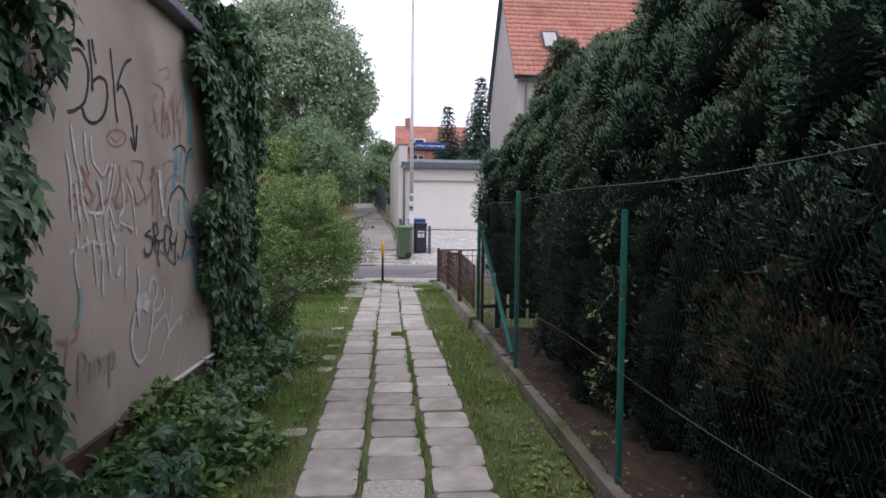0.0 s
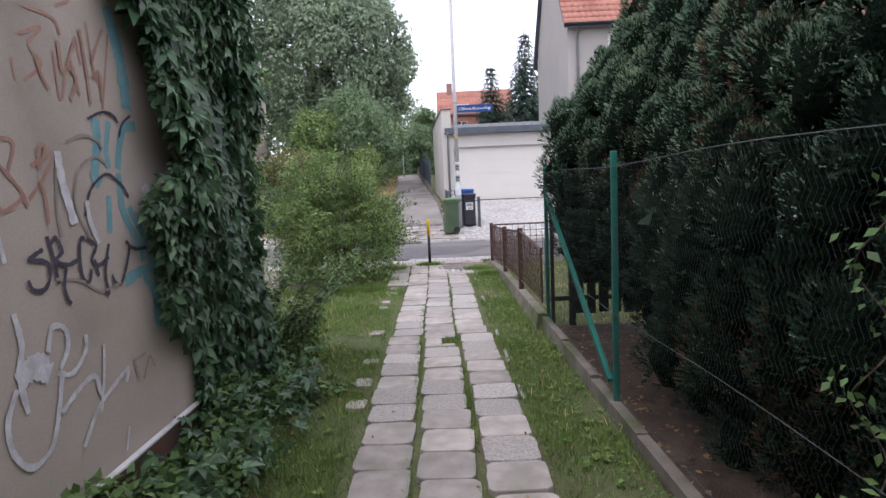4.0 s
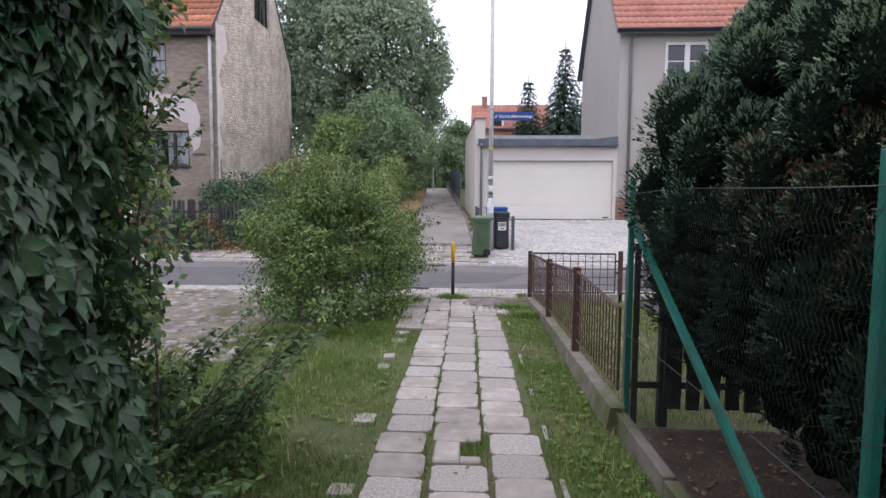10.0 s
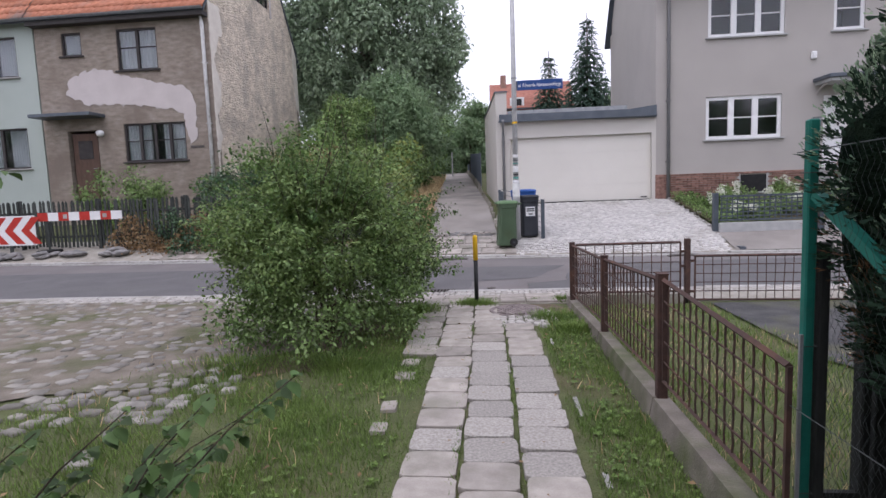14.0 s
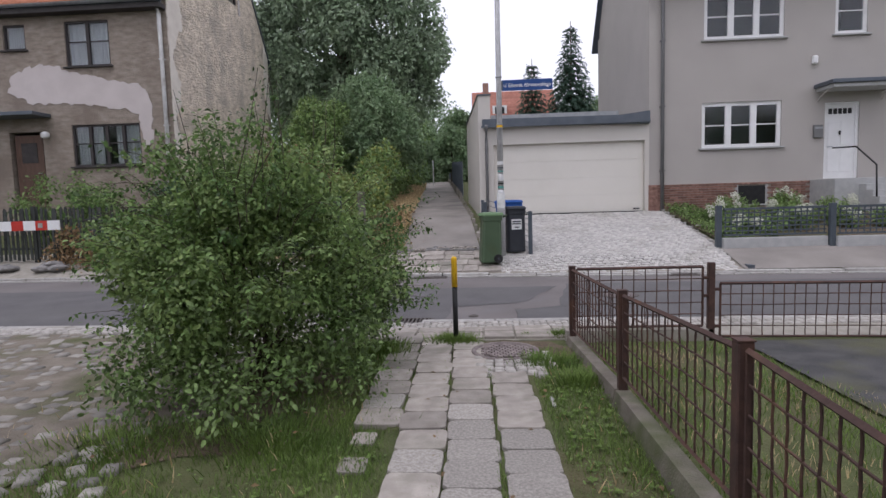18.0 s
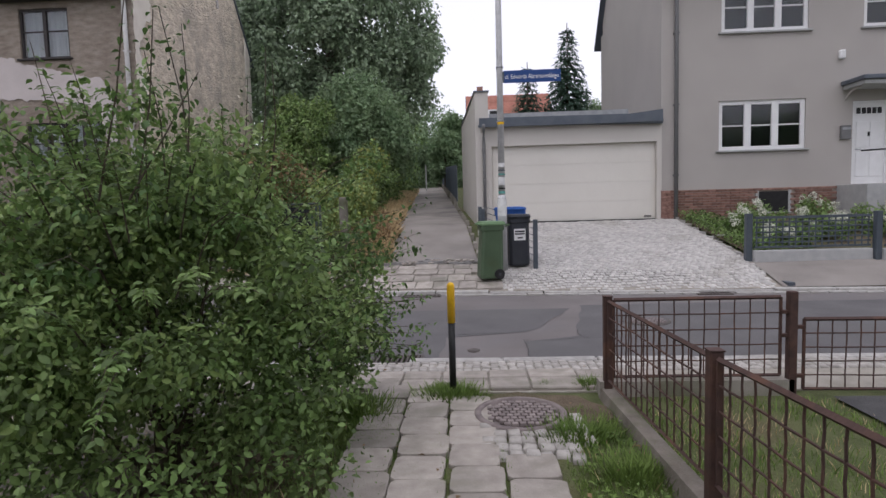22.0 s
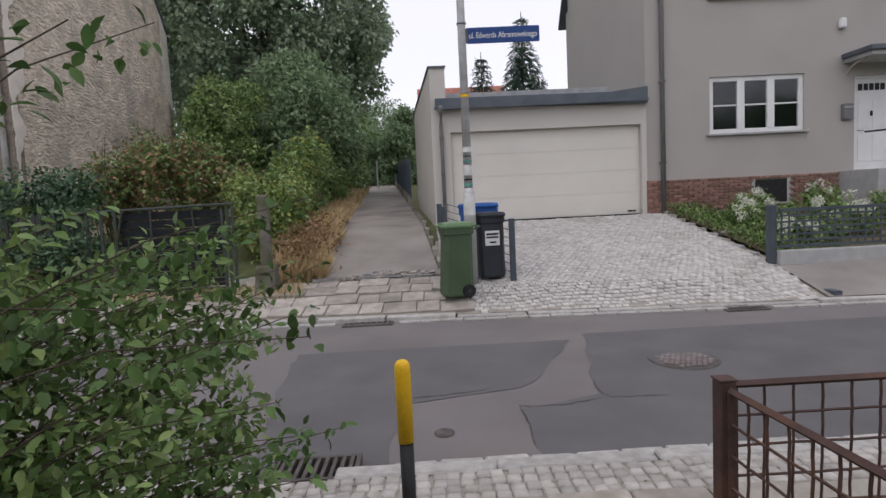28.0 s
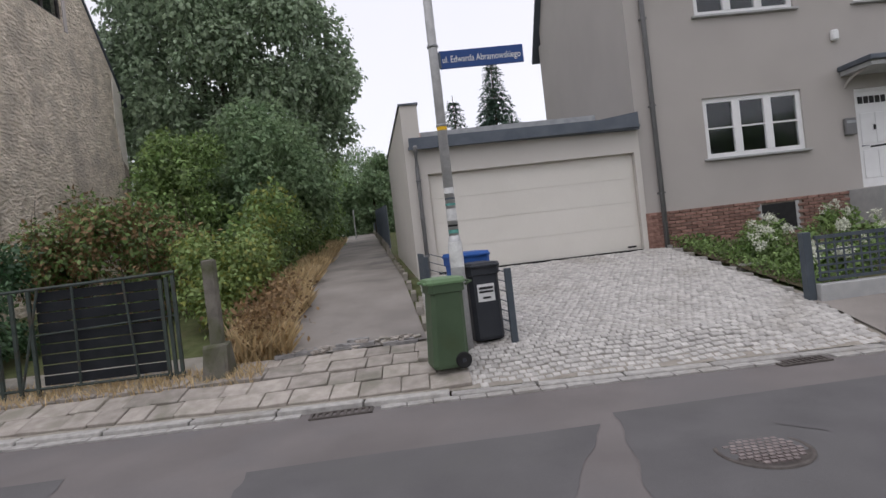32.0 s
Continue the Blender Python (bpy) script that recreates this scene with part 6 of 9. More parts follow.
slope_sheet("bed_soil", [5.95, 7.5, 9, 10.7, 13], [20.8, 22.5, 24, 25.3], 0.02, M_SOIL, bed, askew=True)

# ---- far left: picket fence, gate panel, barrier, rubble ----
def pfy(x):
    return 20.35 - 0.065 * x


pick = thing("picket_fence", "weathered grey picket fence before the derelict house", "fence")
pk = bpy.data.meshes.new("picket")
b = bmesh.new()
prism(b, [(-0.035, 0.0), (0.035, 0.0), (0.035, 1.3), (0.0, 1.36), (-0.035, 1.3)], 1, -0.011, 0.011)
b.to_mesh(pk)
b.free()
pk.materials.append(M_OLDWOOD)
x = -19.0
while x < -5.6:
    y = pfy(x)
    shared("picket", pk, pick, pose(x, y, far_z(y, x) + random.uniform(0.02, 0.08), random.uniform(-2, 2), random.uniform(-3, 3), -3.7))
    x += random.uniform(0.115, 0.135)
for za in (0.35, 1.05):
    bm = bmesh.new()
    tube(bm, [(x, pfy(x) + 0.04, far_z(pfy(x), x) + za) for x in (-19, -15, -12, -9, -5.6)], 0.032, 4)
    part("rail", bm, M_OLDWOOD, pick)
for x in (-19, -16.4, -13.8, -11.2, -8.4, -5.6):
    y = pfy(x) + 0.09
    part("post", boxm(x - 0.05, x + 0.05, y - 0.05, y + 0.05, far_z(y, x) - 0.1, far_z(y, x) + 1.42, bevel=0.01), M_OLDWOOD, pick)
gl = thing("metal_gate", "leaning dark steel gate backed with black sheeting", "gate")
y = pfy(-4.0)
z = far_z(y, -4.0)
for xa, xb, mat_ in ((-5.3, -4.85, M_GATE), (-3.15, -2.98, M_GATE)):
    for k in range(3):
        xx = xa + (xb - xa) * k / 2
        part("upright", boxm(xx - 0.022, xx + 0.022, y - 0.05, y - 0.01, z, z + 1.36 + 0.02 * k), mat_, gl)
part("top_rail", tubem([(-5.5, y - 0.03, z + 1.4), (-2.95, y - 0.03, z + 1.44)], 0.025, 6), M_GATE, gl)
part("bottom_rail", tubem([(-5.5, y - 0.03, z + 0.1), (-2.95, y - 0.03, z + 0.08)], 0.02, 6), M_GATE, gl)
for k in range(9):
    part("black_board", boxm(-4.8, -3.2, y + 0.02, y + 0.04, z + 0.12 + 0.14 * k, z + 0.245 + 0.14 * k, bevel=0.004), M_FOLIN, gl)
part("cross_rail", tubem([(-4.9, y - 0.03, z + 0.8), (-3.0, y - 0.03, z + 0.86)], 0.012, 6), M_GATE, gl)
for xa, xb in ((-5.05, -4.72), (-3.55, -3.62), (-4.3, -4.28)):
    part("upright", tubem([(xa, y - 0.045, z + 0.08), (xb, y - 0.045, z + 1.4)], 0.017, 6), M_GATE, gl)
cp = thing("concrete_post", "mossy concrete fence post with a broken footing", "post")
cy = pfy(-2.46)
cz = far_z(cy, -2.46)
part("shaft", boxm(-2.54, -2.38, cy - 0.08, cy + 0.08, cz, cz + 1.55, bevel=0.02), M_MOSSPOST, cp)
bm = boxm(-2.64, -2.3, cy - 0.19, cy + 0.16, cz - 0.05, cz + 0.42, bevel=0.025)
for v_ in bm.verts:
    k_ = 1 - 0.14 * max(0, v_.co.z - cz) / 0.44
    v_.co.x = -2.46 + (v_.co.x + 2.46) * k_ + random.uniform(-0.018, 0.018)
    v_.co.y = cy + (v_.co.y - cy) * k_ + random.uniform(-0.018, 0.018)
    v_.co.z += random.uniform(-0.02, 0.02)
part("footing", bm, M_MOSSPOST, cp, "crumbled concrete footing")
barrier = thing("roadwork_barrier", "red and white roadwork barrier board on a stand", "barrier")
by = pfy(-11.5) - 0.35
bz = far_z(by, -11.5)
for k in range(8):
    xa = -12.75 + 0.32 * k
    part("stripe", boxm(xa, xa + 0.32, by - 0.01, by + 0.01, bz + 0.92, bz + 1.16), M_RED if k % 2 == 0 else M_WHITE, barrier)
for xx in (-12.5, -10.4):
    part("leg", boxm(xx - 0.025, xx + 0.025, by + 0.012, by + 0.05, bz, bz + 1.15), M_OLDWOOD, barrier)
    part("foot", boxm(xx - 0.2, xx + 0.2, by - 0.25, by + 0.3, bz - 0.02, bz + 0.1, bevel=0.02), M_RUBBER, barrier)
for xx in (-11.9, -10.7):
    part("reflector", boxm(xx - 0.06, xx + 0.06, by - 0.016, by - 0.0105, bz + 0.98, bz + 1.1), M_KERB, barrier)
chev = thing("chevron_board", "red and white chevron arrow board", "sign")
part("board", boxm(-14.4, -12.82, by - 0.05, by - 0.03, bz + 0.25, bz + 1.1), M_WHITE, chev)
for k in range(3):
    bm = bmesh.new()
    xa = -14.3 + 0.52 * k
    prism(bm, [(xa, bz + 0.675), (xa + 0.36, bz + 1.06), (xa + 0.62, bz + 1.06), (xa + 0.26, bz + 0.675), (xa + 0.62, bz + 0.29), (xa + 0.36, bz + 0.29)], 1, by - 0.056, by - 0.051)
    part("arrow", bm, M_RED, chev)
part("leg", boxm(-13.7, -13.6, by - 0.028, by, bz - 0.05, bz + 0.9), M_OLDWOOD, chev)
for k in range(26):
    s = random.uniform(0.1, 0.28)
    x, yy = random.uniform(-14.5, -9.8), by - random.uniform(0.1, 0.35)
    bm = bmesh.new()
    bmesh.ops.create_icosphere(bm, subdivisions=2, radius=s)
    for v in bm.verts:
        v.co *= 1 + 0.25 * noise.noise(v.co * 6 + Vector((k, 0, 0)))
        v.co.z *= 0.38
    ob = tagged(mesh_ob("rubble_stone", bm, M_PEBBLE), "flat grey paving stone lying on the verge", "stone", "rubble by the barrier")
    ob.matrix_basis = pose(x, yy, far_z(yy, x) + s * 0.25, random.uniform(-12, 12), random.uniform(-12, 12), random.uniform(0, 180))
# low wall with a dark fence along the alley
af = thing("alley_fence", "dark slatted fence on a low wall along the alley", "fence")
for k in range(36):
    y = 32.3 + 0.9 * k
    x = 0.4 + alley_shift(y)
    z = far_z(y, x)
    part("fence_slat", boxm(x - 0.01, x + 0.03, y, y + 0.8, z + 0.25, z + 1.75), M_FENCEGREY, af)
sg = part("far_post", tubem([(-3.2, 52, far_z(52)), (-3.2, 52, far_z(52) + 2.0)], 0.05, 6), M_LAMP, af)

# ---- plants ----
def clump_points(clumps, per, shell=0.45, flat=1.0):
    """Points and outward directions in the shells of many small uneven clumps (x, y, z, r)."""
    c = np.array(clumps, float)
    w = c[:, 3] ** 2
    idx = rng.choice(len(c), size=per, p=w / w.sum())
    d = rand_dirs(per)
    r = c[idx, 3] * (1 - shell * rng.random(per) ** 1.6)
    lump = 1 + 0.22 * np.sin(d[:, 0] * 5.1 + idx) * np.cos(d[:, 1] * 4.3 + 2 * idx) + 0.15 * np.sin(d[:, 2] * 6 + idx)
    off = d * (r * lump)[:, None]
    off[:, 2] *= flat
    return c[idx, :3] + off, d


def foliage(name, clumps, per, size, material, parent=None, shape=LEAF, droop=0.4, shell=0.45, flat=1.0, keep=None):
    p, d = clump_points(clumps, per, shell, flat)
    if keep is not None:
        k = keep(p)
        p, d = p[k], d[k]
    n = len(p)
    along = d * 0.7 + rand_dirs(n) * 0.9 + np.array([0, 0, -droop])
    up = d + rand_dirs(n) * 0.6 + np.array([0, 0, 0.5])
    return tagged(scatter(name, shape, p, along, up, size * (0.6 + 0.8 * rng.random(n)), material, parent), kind="stuff")


def limbs(parent, base, top, r, crown_pts, material=M_BARK, name="limb", n=7):
    part("trunk", tubem([base, (base[0] * 0.7 + top[0] * 0.3, base[1] * 0.7 + top[1] * 0.3, base[2] * 0.7 + top[2] * 0.3), top], r, 10, r * 0.45), material, parent)
    for q in crown_pts[:n]:
        s = random.uniform(0.35, 0.9)
        a_ = Vector(base).lerp(Vector(top), s)
        q = Vector(q)
        m_ = a_.lerp(q, 0.5) + Vector((0, 0, 0.12 * (q - a_).length))
        part(name, tubem([a_, m_, q], r * 0.35, 6, r * 0.06), material, parent)


def ellipsoid_clumps(centre, radii, n, r0, r1, fill=0.45, low=-0.7):
    out = []
    while len(out) < n:
        d = rand_dirs(1)[0]
        if d[2] < low:
            continue
        k = fill + (1 - fill) * rng.random() ** 0.5
        out.append((centre[0] + d[0] * radii[0] * k, centre[1] + d[1] * radii[1] * k, centre[2] + d[2] * radii[2] * k, rng.uniform(r0, r1)))
    return out


# the big shrub beside the path
shrub = thing("shrub", "large loose green shrub growing beside the slab path", "shrub")
sc = ellipsoid_clumps((-1.75, 12.15, 0.98), (1.02, 1.1, 0.92), 84, 0.16, 0.4, 0.35, -0.95)
sc += [(-0.75, 11.9, 0.55, 0.25), (-0.62, 12.3, 0.9, 0.22), (-2.5, 11.5, 0.4, 0.35), (-1.2, 11.2, 0.35, 0.3), (-1.0, 11.6, 1.9, 0.22), (-1.9, 11.9, 2.15, 0.2), (-2.3, 11.8, 2.0, 0.22), (-1.55, 11.8, 2.25, 0.16), (-1.3, 12.0, 2.0, 0.2), (-0.72, 11.75, 1.35, 0.2), (-2.75, 11.9, 1.3, 0.28), (-0.7, 11.7, 0.25, 0.28), (-1.5, 10.95, 0.3, 0.3), (-2.2, 11.1, 0.3, 0.3), (-0.95, 13.05, 0.95, 0.26), (-0.85, 12.95, 0.5, 0.28), (-1.25, 13.2, 1.25, 0.26), (-1.05, 13.15, 0.3, 0.25), (-1.6, 13.2, 0.7, 0.35), (-0.72, 13.1, 1.1, 0.2), (-0.7, 13.15, 0.7, 0.22), (-0.85, 13.25, 1.35, 0.18), (-0.75, 12.7, 0.9, 0.24), (-0.7, 12.6, 0.45, 0.26), (-0.8, 13.3, 0.45, 0.2), (-0.62, 13.3, 0.9, 0.18), (-0.6, 13.4, 1.2, 0.16), (-0.58, 13.35, 0.6, 0.18), (-0.7, 13.4, 1.45, 0.14)]
stems = [(c[0], c[1], c[2]) for c in sc[::4]]
for q in stems[:18]:
    b0 = Vector((-1.68 + random.uniform(-0.2, 0.2), 12.05 + random.uniform(-0.2, 0.2), -0.05))
    part("stem", tubem([b0, b0.lerp(Vector(q), 0.5) + Vector((0, 0, 0.2)), q], 0.018, 6, 0.004), M_BARK, shrub)
foliage("leaves", sc, 44000, 0.046, L_BUSH, shrub, OVAL, shell=0.8, droop=0.3)
# brighter leaves above 0.85 m paint the light on the shrub's top
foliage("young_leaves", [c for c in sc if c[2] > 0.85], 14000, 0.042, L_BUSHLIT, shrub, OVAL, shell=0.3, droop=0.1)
# long outer shoots
tips = []
for a_ in range(96):
    th = random.uniform(0, 6.283) if a_ < 44 else random.uniform(0.2, 1.3)
    z0 = random.uniform(0.6, 1.9) if a_ < 44 else random.uniform(0.4, 1.35)
    p0 = Vector((-1.7 + 0.8 * math.cos(th), 12.15 + 0.95 * math.sin(th), z0))
    reach = 0.55 if a_ < 44 else random.uniform(0.6, 1.05)
    p1 = p0 + Vector((reach * math.cos(th), reach * math.sin(th), random.uniform(-0.15, 0.5)))
    p1.x = min(p1.x, -0.14)
    part("shoot", tubem([p0, p0.lerp(p1, 0.5) + Vector((0, 0, 0.06)), p1], 0.0035, 5, 0.0012), M_BARK, shrub)
    tips += [p0.lerp(p1, k / 20) for k in range(21) for _ in range(2 if a_ < 44 else 3)]
for a_ in range(12):
    p0 = Vector((random.uniform(-2.1, -1.0), random.uniform(11.3, 12.3), 1.7))
    p1 = p0 + Vector((random.uniform(-0.25, 0.35), random.uniform(-0.3, 0.2), random.uniform(0.5, 0.95)))
    part("shoot", tubem([p0, p0.lerp(p1, 0.5) + Vector((0.03, 0, 0.04)), p1], 0.006, 5, 0.002), M_BARK, shrub)
    tips += [p0.lerp(p1, k / 14) for k in range(15) for _ in (0, 1)]
tp = np.array(tips)
tagged(scatter("shoot_leaves", OVAL, tp + rng.normal(scale=0.02, size=tp.shape), rand_dirs(len(tp)) + [0, 0, -0.3], rand_dirs(len(tp)) * 0.6 + [0, 0, 1], 0.028 + 0.026 * rng.random(len(tp)), L_SHOOT, shrub), kind="stuff")

# bushy growth at the end of the outbuilding
cbush = thing("corner_bush", "tall small-leaved bush crowding the corner of the outbuilding", "shrub")
cb = []
for k in range(70):
    z = rng.uniform(0.1, 2.75)
    w = 0.30 + 0.12 * math.sin(z * 2.6 + 1)
    cb.append((-1.45 + rng.uniform(-0.7, 0.85) * w, 6.42 + rng.uniform(-0.3, 0.42), z, rng.uniform(0.1, 0.22)))
for q in cb[::5]:
    b0 = Vector((-1.3 + random.uniform(-0.2, 0.2), 6.45 + random.uniform(-0.2, 0.2), -0.05))
    part("stem", tubem([b0, b0.lerp(Vector(q[:3]), 0.5) + Vector((0.03, 0, 0.1)), q[:3]], 0.009, 6, 0.003), M_BARK, cbush)
foliage("leaves", cb, 12000, 0.05, L_BUSH, cbush, shell=0.7, droop=0.4)
foliage("dark_leaves", cb, 5000, 0.06, L_VINE, cbush, shell=0.8, droop=0.5)


def leafy_shoot(parent, p0, p1, sag, r, gap, size, pos, al):
    """One arching stem with leaves set alternately along it."""
    mid_ = p0.lerp(p1, 0.55) + Vector((0, 0, sag))
    part("shoot", tubem([p0, p0.lerp(mid_, 0.5) + Vector((0, 0, sag * 0.4)), mid_, mid_.lerp(p1, 0.5) + Vector((0, 0, sag * 0.25)), p1], r, 5, r * 0.3), M_BARK, parent)
    n_ = max(4, int((p1 - p0).length / gap))
    d_ = (p1 - p0).normalized()
    s_ = d_.cross(Vector((0, 0, 1))).normalized()
    for j in range(n_):
        t_ = 0.25 + 0.75 * j / n_
        c_ = (p0.lerp(mid_, t_ / 0.55) if t_ < 0.55 else mid_.lerp(p1, (t_ - 0.55) / 0.45))
        pos.append(tuple(c_ + Vector((random.gauss(0, 0.008), random.gauss(0, 0.008), random.gauss(0, 0.008)))))
        al.append(tuple(d_ * 0.5 + s_ * (0.8 if j % 2 else -0.8) + Vector((0, 0, random.uniform(-0.7, 0.1)))))


pos, al_ = [], []
for k in range(5):
    p0 = Vector((-1.42 + random.uniform(-0.2, 0.15), 6.7 + random.uniform(-0.2, 0.25), random.uniform(1.3, 1.9)))
    leafy_shoot(cbush, p0, p0 + Vector((random.uniform(0.2, 0.5), random.uniform(0.0, 0.4), random.uniform(0.25, 0.6))), 0.05, 0.004, 0.022, 0.06, pos, al_)
pos, al_ = np.array(pos), np.array(al_)
tagged(scatter("shoot_leaves", OVAL, pos, al_, rand_dirs(len(pos)) * 0.5 + [0, 0, 1], 0.045 + 0.025 * rng.random(len(pos)), L_SHOOT, cbush), kind="stuff")

pos, al_ = [], []
for k in range(64):
    th = random.uniform(0, 6.283)
    el = random.uniform(-0.1, 1.2)
    d_ = Vector((math.cos(th) * math.cos(el), math.sin(th) * math.cos(el), math.sin(el)))
    p0 = Vector((-1.75, 12.15, 0.98)) + Vector((d_.x * 0.85, d_.y * 0.9, d_.z * 0.75))
    p1 = p0 + d_ * random.uniform(0.35, 0.75) + Vector((0, 0, random.uniform(-0.1, 0.25)))
    p1.x = min(p1.x, -0.2)
    leafy_shoot(shrub, p0, p1, 0.05, 0.005, 0.016, 0.06, pos, al_)
pos, al_ = np.array(pos), np.array(al_)
tagged(scatter("outer_leaves", OVAL, pos + rng.normal(scale=0.012, size=pos.shape), al_, rand_dirs(len(pos)) * 0.5 + [0, 0, 1], 0.035 + 0.026 * rng.random(len(pos)), L_BUSH, shrub), kind="stuff")

# thin arching shrub before it
twig = thing("twiggy_shrub", "thin arching twigs with sparse leaves at the corner", "shrub")
pos, al_ = [], []
for k in range(34):
    p0 = Vector((-1.45 + random.uniform(-0.3, 0.35), 6.9 + random.uniform(-0.5, 0.5), -0.05))
    far_out = k % 3 == 0
    reach = random.uniform(0.75, 1.15) if far_out else random.uniform(0.3, 0.7)
    th = random.uniform(-0.5, 1.3)
    leafy_shoot(twig, p0, p0 + Vector((reach * math.cos(th) * 0.85, reach * math.sin(th), random.uniform(0.7, 1.15) if far_out else random.uniform(0.35, 0.9))), 0.13, 0.006, 0.02, 0.06, pos, al_)
pos, al_ = np.array(pos), np.array(al_)
tagged(scatter("leaves", OVAL, pos, al_, rand_dirs(len(pos)) * 0.5 + [0, 0, 1], 0.045 + 0.035 * rng.random(len(pos)), L_SHOOT, twig), kind="stuff")
tl = [(rng.uniform(-1.75, -0.95), rng.uniform(6.3, 7.6), rng.uniform(0.02, 0.4), rng.uniform(0.1, 0.2)) for k in range(30)]
foliage("low_leaves", tl, 2200, 0.05, L_SHOOT, twig, shell=0.8, droop=0.3)

# creeper on the outbuilding
vine = thing("creeper", "dense dark green creeper hanging over the graffiti wall", "climbing plant")


def vine_depth(y, z):
    return 0.10 + 0.10 * np.sin(y * 3.1 + z) * np.cos(z * 2.3 + y) + 0.05 * np.clip((y - 5.2) / 0.9, 0, 1)


def creeper(y0, y1, z0, z1, n, edge, name="leaves"):
    y = rng.uniform(y0, y1, n)
    z = rng.uniform(z0, z1, n)
    lo_edge, hi_edge = edge
    keep = (y > lo_edge + 0.36 * np.clip((1.5 - z) / 0.9, 0, 1) + 0.12 * np.sin(z * 4) + 0.07 * np.sin(z * 11)) & (y < hi_edge + 0.12 * np.sin(z * 3.3) + 0.06 * np.sin(z * 9))
    y, z = y[keep], z[keep]
    m = len(y)
    dep = vine_depth(y, z) * (0.35 + 0.65 * rng.random(m) ** 0.5)
    p = np.stack([-1.2 + dep, y, z], 1)
    along = np.stack([0.5 + 0.3 * rng.normal(size=m), 0.6 * rng.normal(size=m), -1 + 0.3 * rng.normal(size=m)], 1)
    up = np.stack([np.ones(m), 0.55 * rng.normal(size=m), 0.4 + 0.5 * rng.normal(size=m)], 1)
    return p, along, up, 0.05 + 0.1 * rng.random(m) ** 1.5


p, al, up, sz = creeper(4.35, 6.5, 0.2, 3.3, 11900, (4.7, 6.1))
leaf_me = bpy.data.meshes.new("leaf")
leaf_me.from_pydata([tuple(v) for v in LOBED[0]], [], [tuple(int(i) for i in f) for f in LOBED[1]])
leaf_me.materials.append(L_VINE)
front = np.argsort(-(p[:, 0] + 0.02 * rng.random(len(p))))
pickd = [i for i in front if p[i, 1] < 6.2 and p[i, 2] < 2.9][:300]
rest = np.setdiff1d(np.arange(len(p)), pickd)
tagged(scatter("leaves", LOBED, p[rest], al[rest], up[rest], sz[rest], L_VINE, vine), kind="stuff")
for i in pickd:
    yv = Vector(al[i]).normalized()
    xv = yv.cross(Vector(up[i])).normalized()
    zv = xv.cross(yv)
    s = sz[i] * 1.12
    m = Matrix((xv * s, yv * s, zv * s)).transposed().to_4x4()
    m.translation = p[i]
    shared("leaf", leaf_me, vine, m)
# its end round the corner and over the roof edge
n = 2600
q = np.stack([rng.uniform(-2.2, -1.06, n), 6.0 + 0.2 * rng.random(n) ** 0.7, rng.uniform(0.1, 3.4, n)], 1)
tagged(scatter("end_leaves", LOBED, q, np.stack([0.4 * rng.normal(size=n), 0.6 + 0.3 * rng.normal(size=n), -1 + 0.3 * rng.normal(size=n)], 1), np.stack([0.3 + 0.3 * rng.normal(size=n), np.ones(n), 0.5 + 0.3 * rng.normal(size=n)], 1), 0.05 + 0.07 * rng.random(n), L_VINE, vine), kind="stuff")
n = 900
q = np.stack([rng.uniform(-1.9, -0.95, n), rng.uniform(4.95, 6.1, n), 2.95 + 0.42 * rng.random(n) * (0.6 + 0.4 * np.sin(rng.uniform(0, 6, n)))], 1)
tagged(scatter("roof_leaves", LOBED, q, rand_dirs(n) + [0.2, 0, -0.3], rand_dirs(n) * 0.6 + [0.2, 0, 1], 0.07 + 0.07 * rng.random(n), L_VINE, vine), kind="stuff")
for k in range(16):
    y = random.uniform(5.4, 5.9)
    part("runner", tubem([(-1.195, y, 0.0), (-1.19, y + random.uniform(-0.2, 0.2), 1.2), (-1.19, y + random.uniform(-0.4, 0.4), 2.4), (-1.19, y + random.uniform(-0.3, 0.2), 3.0)], 0.006, 5), M_BARK, vine)
vine2 = thing("creeper", "creeper covering the near end of the graffiti wall", "climbing plant")
p, al, up, sz = creeper(-1.5, 3.2, 0.1, 3.2, 7500, (-1.6, 2.72))
tagged(scatter("leaves", LOBED, p, al, up, sz, L_VINE, vine2), kind="stuff")
for k in range(5):
    y = random.uniform(2.2, 2.55)
    part("runner", tubem([(-1.19, y, 0.1), (-1.14, y + 0.2, 0.5), (-1.16, y + 0.1, 0.9)], 0.006, 5), M_BARK, vine2)

# leafy weeds at the foot of the wall
weeds = thing("ground_cover", "low leafy weeds and ivy along the wall", "weeds", kind="stuff")
n = 9000
y = rng.uniform(1.0, 6.3, n)
w = 0.55 + 0.22 * np.sin(y * 2.1) + 0.1 * np.sin(y * 5.3)
x = -1.2 + w * rng.random(n) ** 1.3
hgt = (0.34 + 0.12 * np.sin(y * 3.7)) * np.clip(1.15 - (x + 1.2) / np.maximum(w, 0.1), 0.08, 1)
z = hgt * rng.random(n) ** 0.6
scatter("weed_leaves", LEAF, np.stack([x, y, z - 0.02], 1), rand_dirs(n) + [0.3, 0, -0.2], rand_dirs(n) * 0.5 + [0.2, 0, 1], 0.04 + 0.05 * rng.random(n), L_WEED, weeds)
n = 500
yy = rng.uniform(1.0, 6.2, n)
scatter("weed_leaves", LOBED, np.stack([-1.2 + 0.6 * rng.random(n), yy, 0.05 + 0.3 * rng.random(n)], 1), rand_dirs(n) + [0.4, 0, -0.3], rand_dirs(n) * 0.5 + [0.4, 0, 1], 0.06 + 0.06 * rng.random(n), L_VINE, weeds)

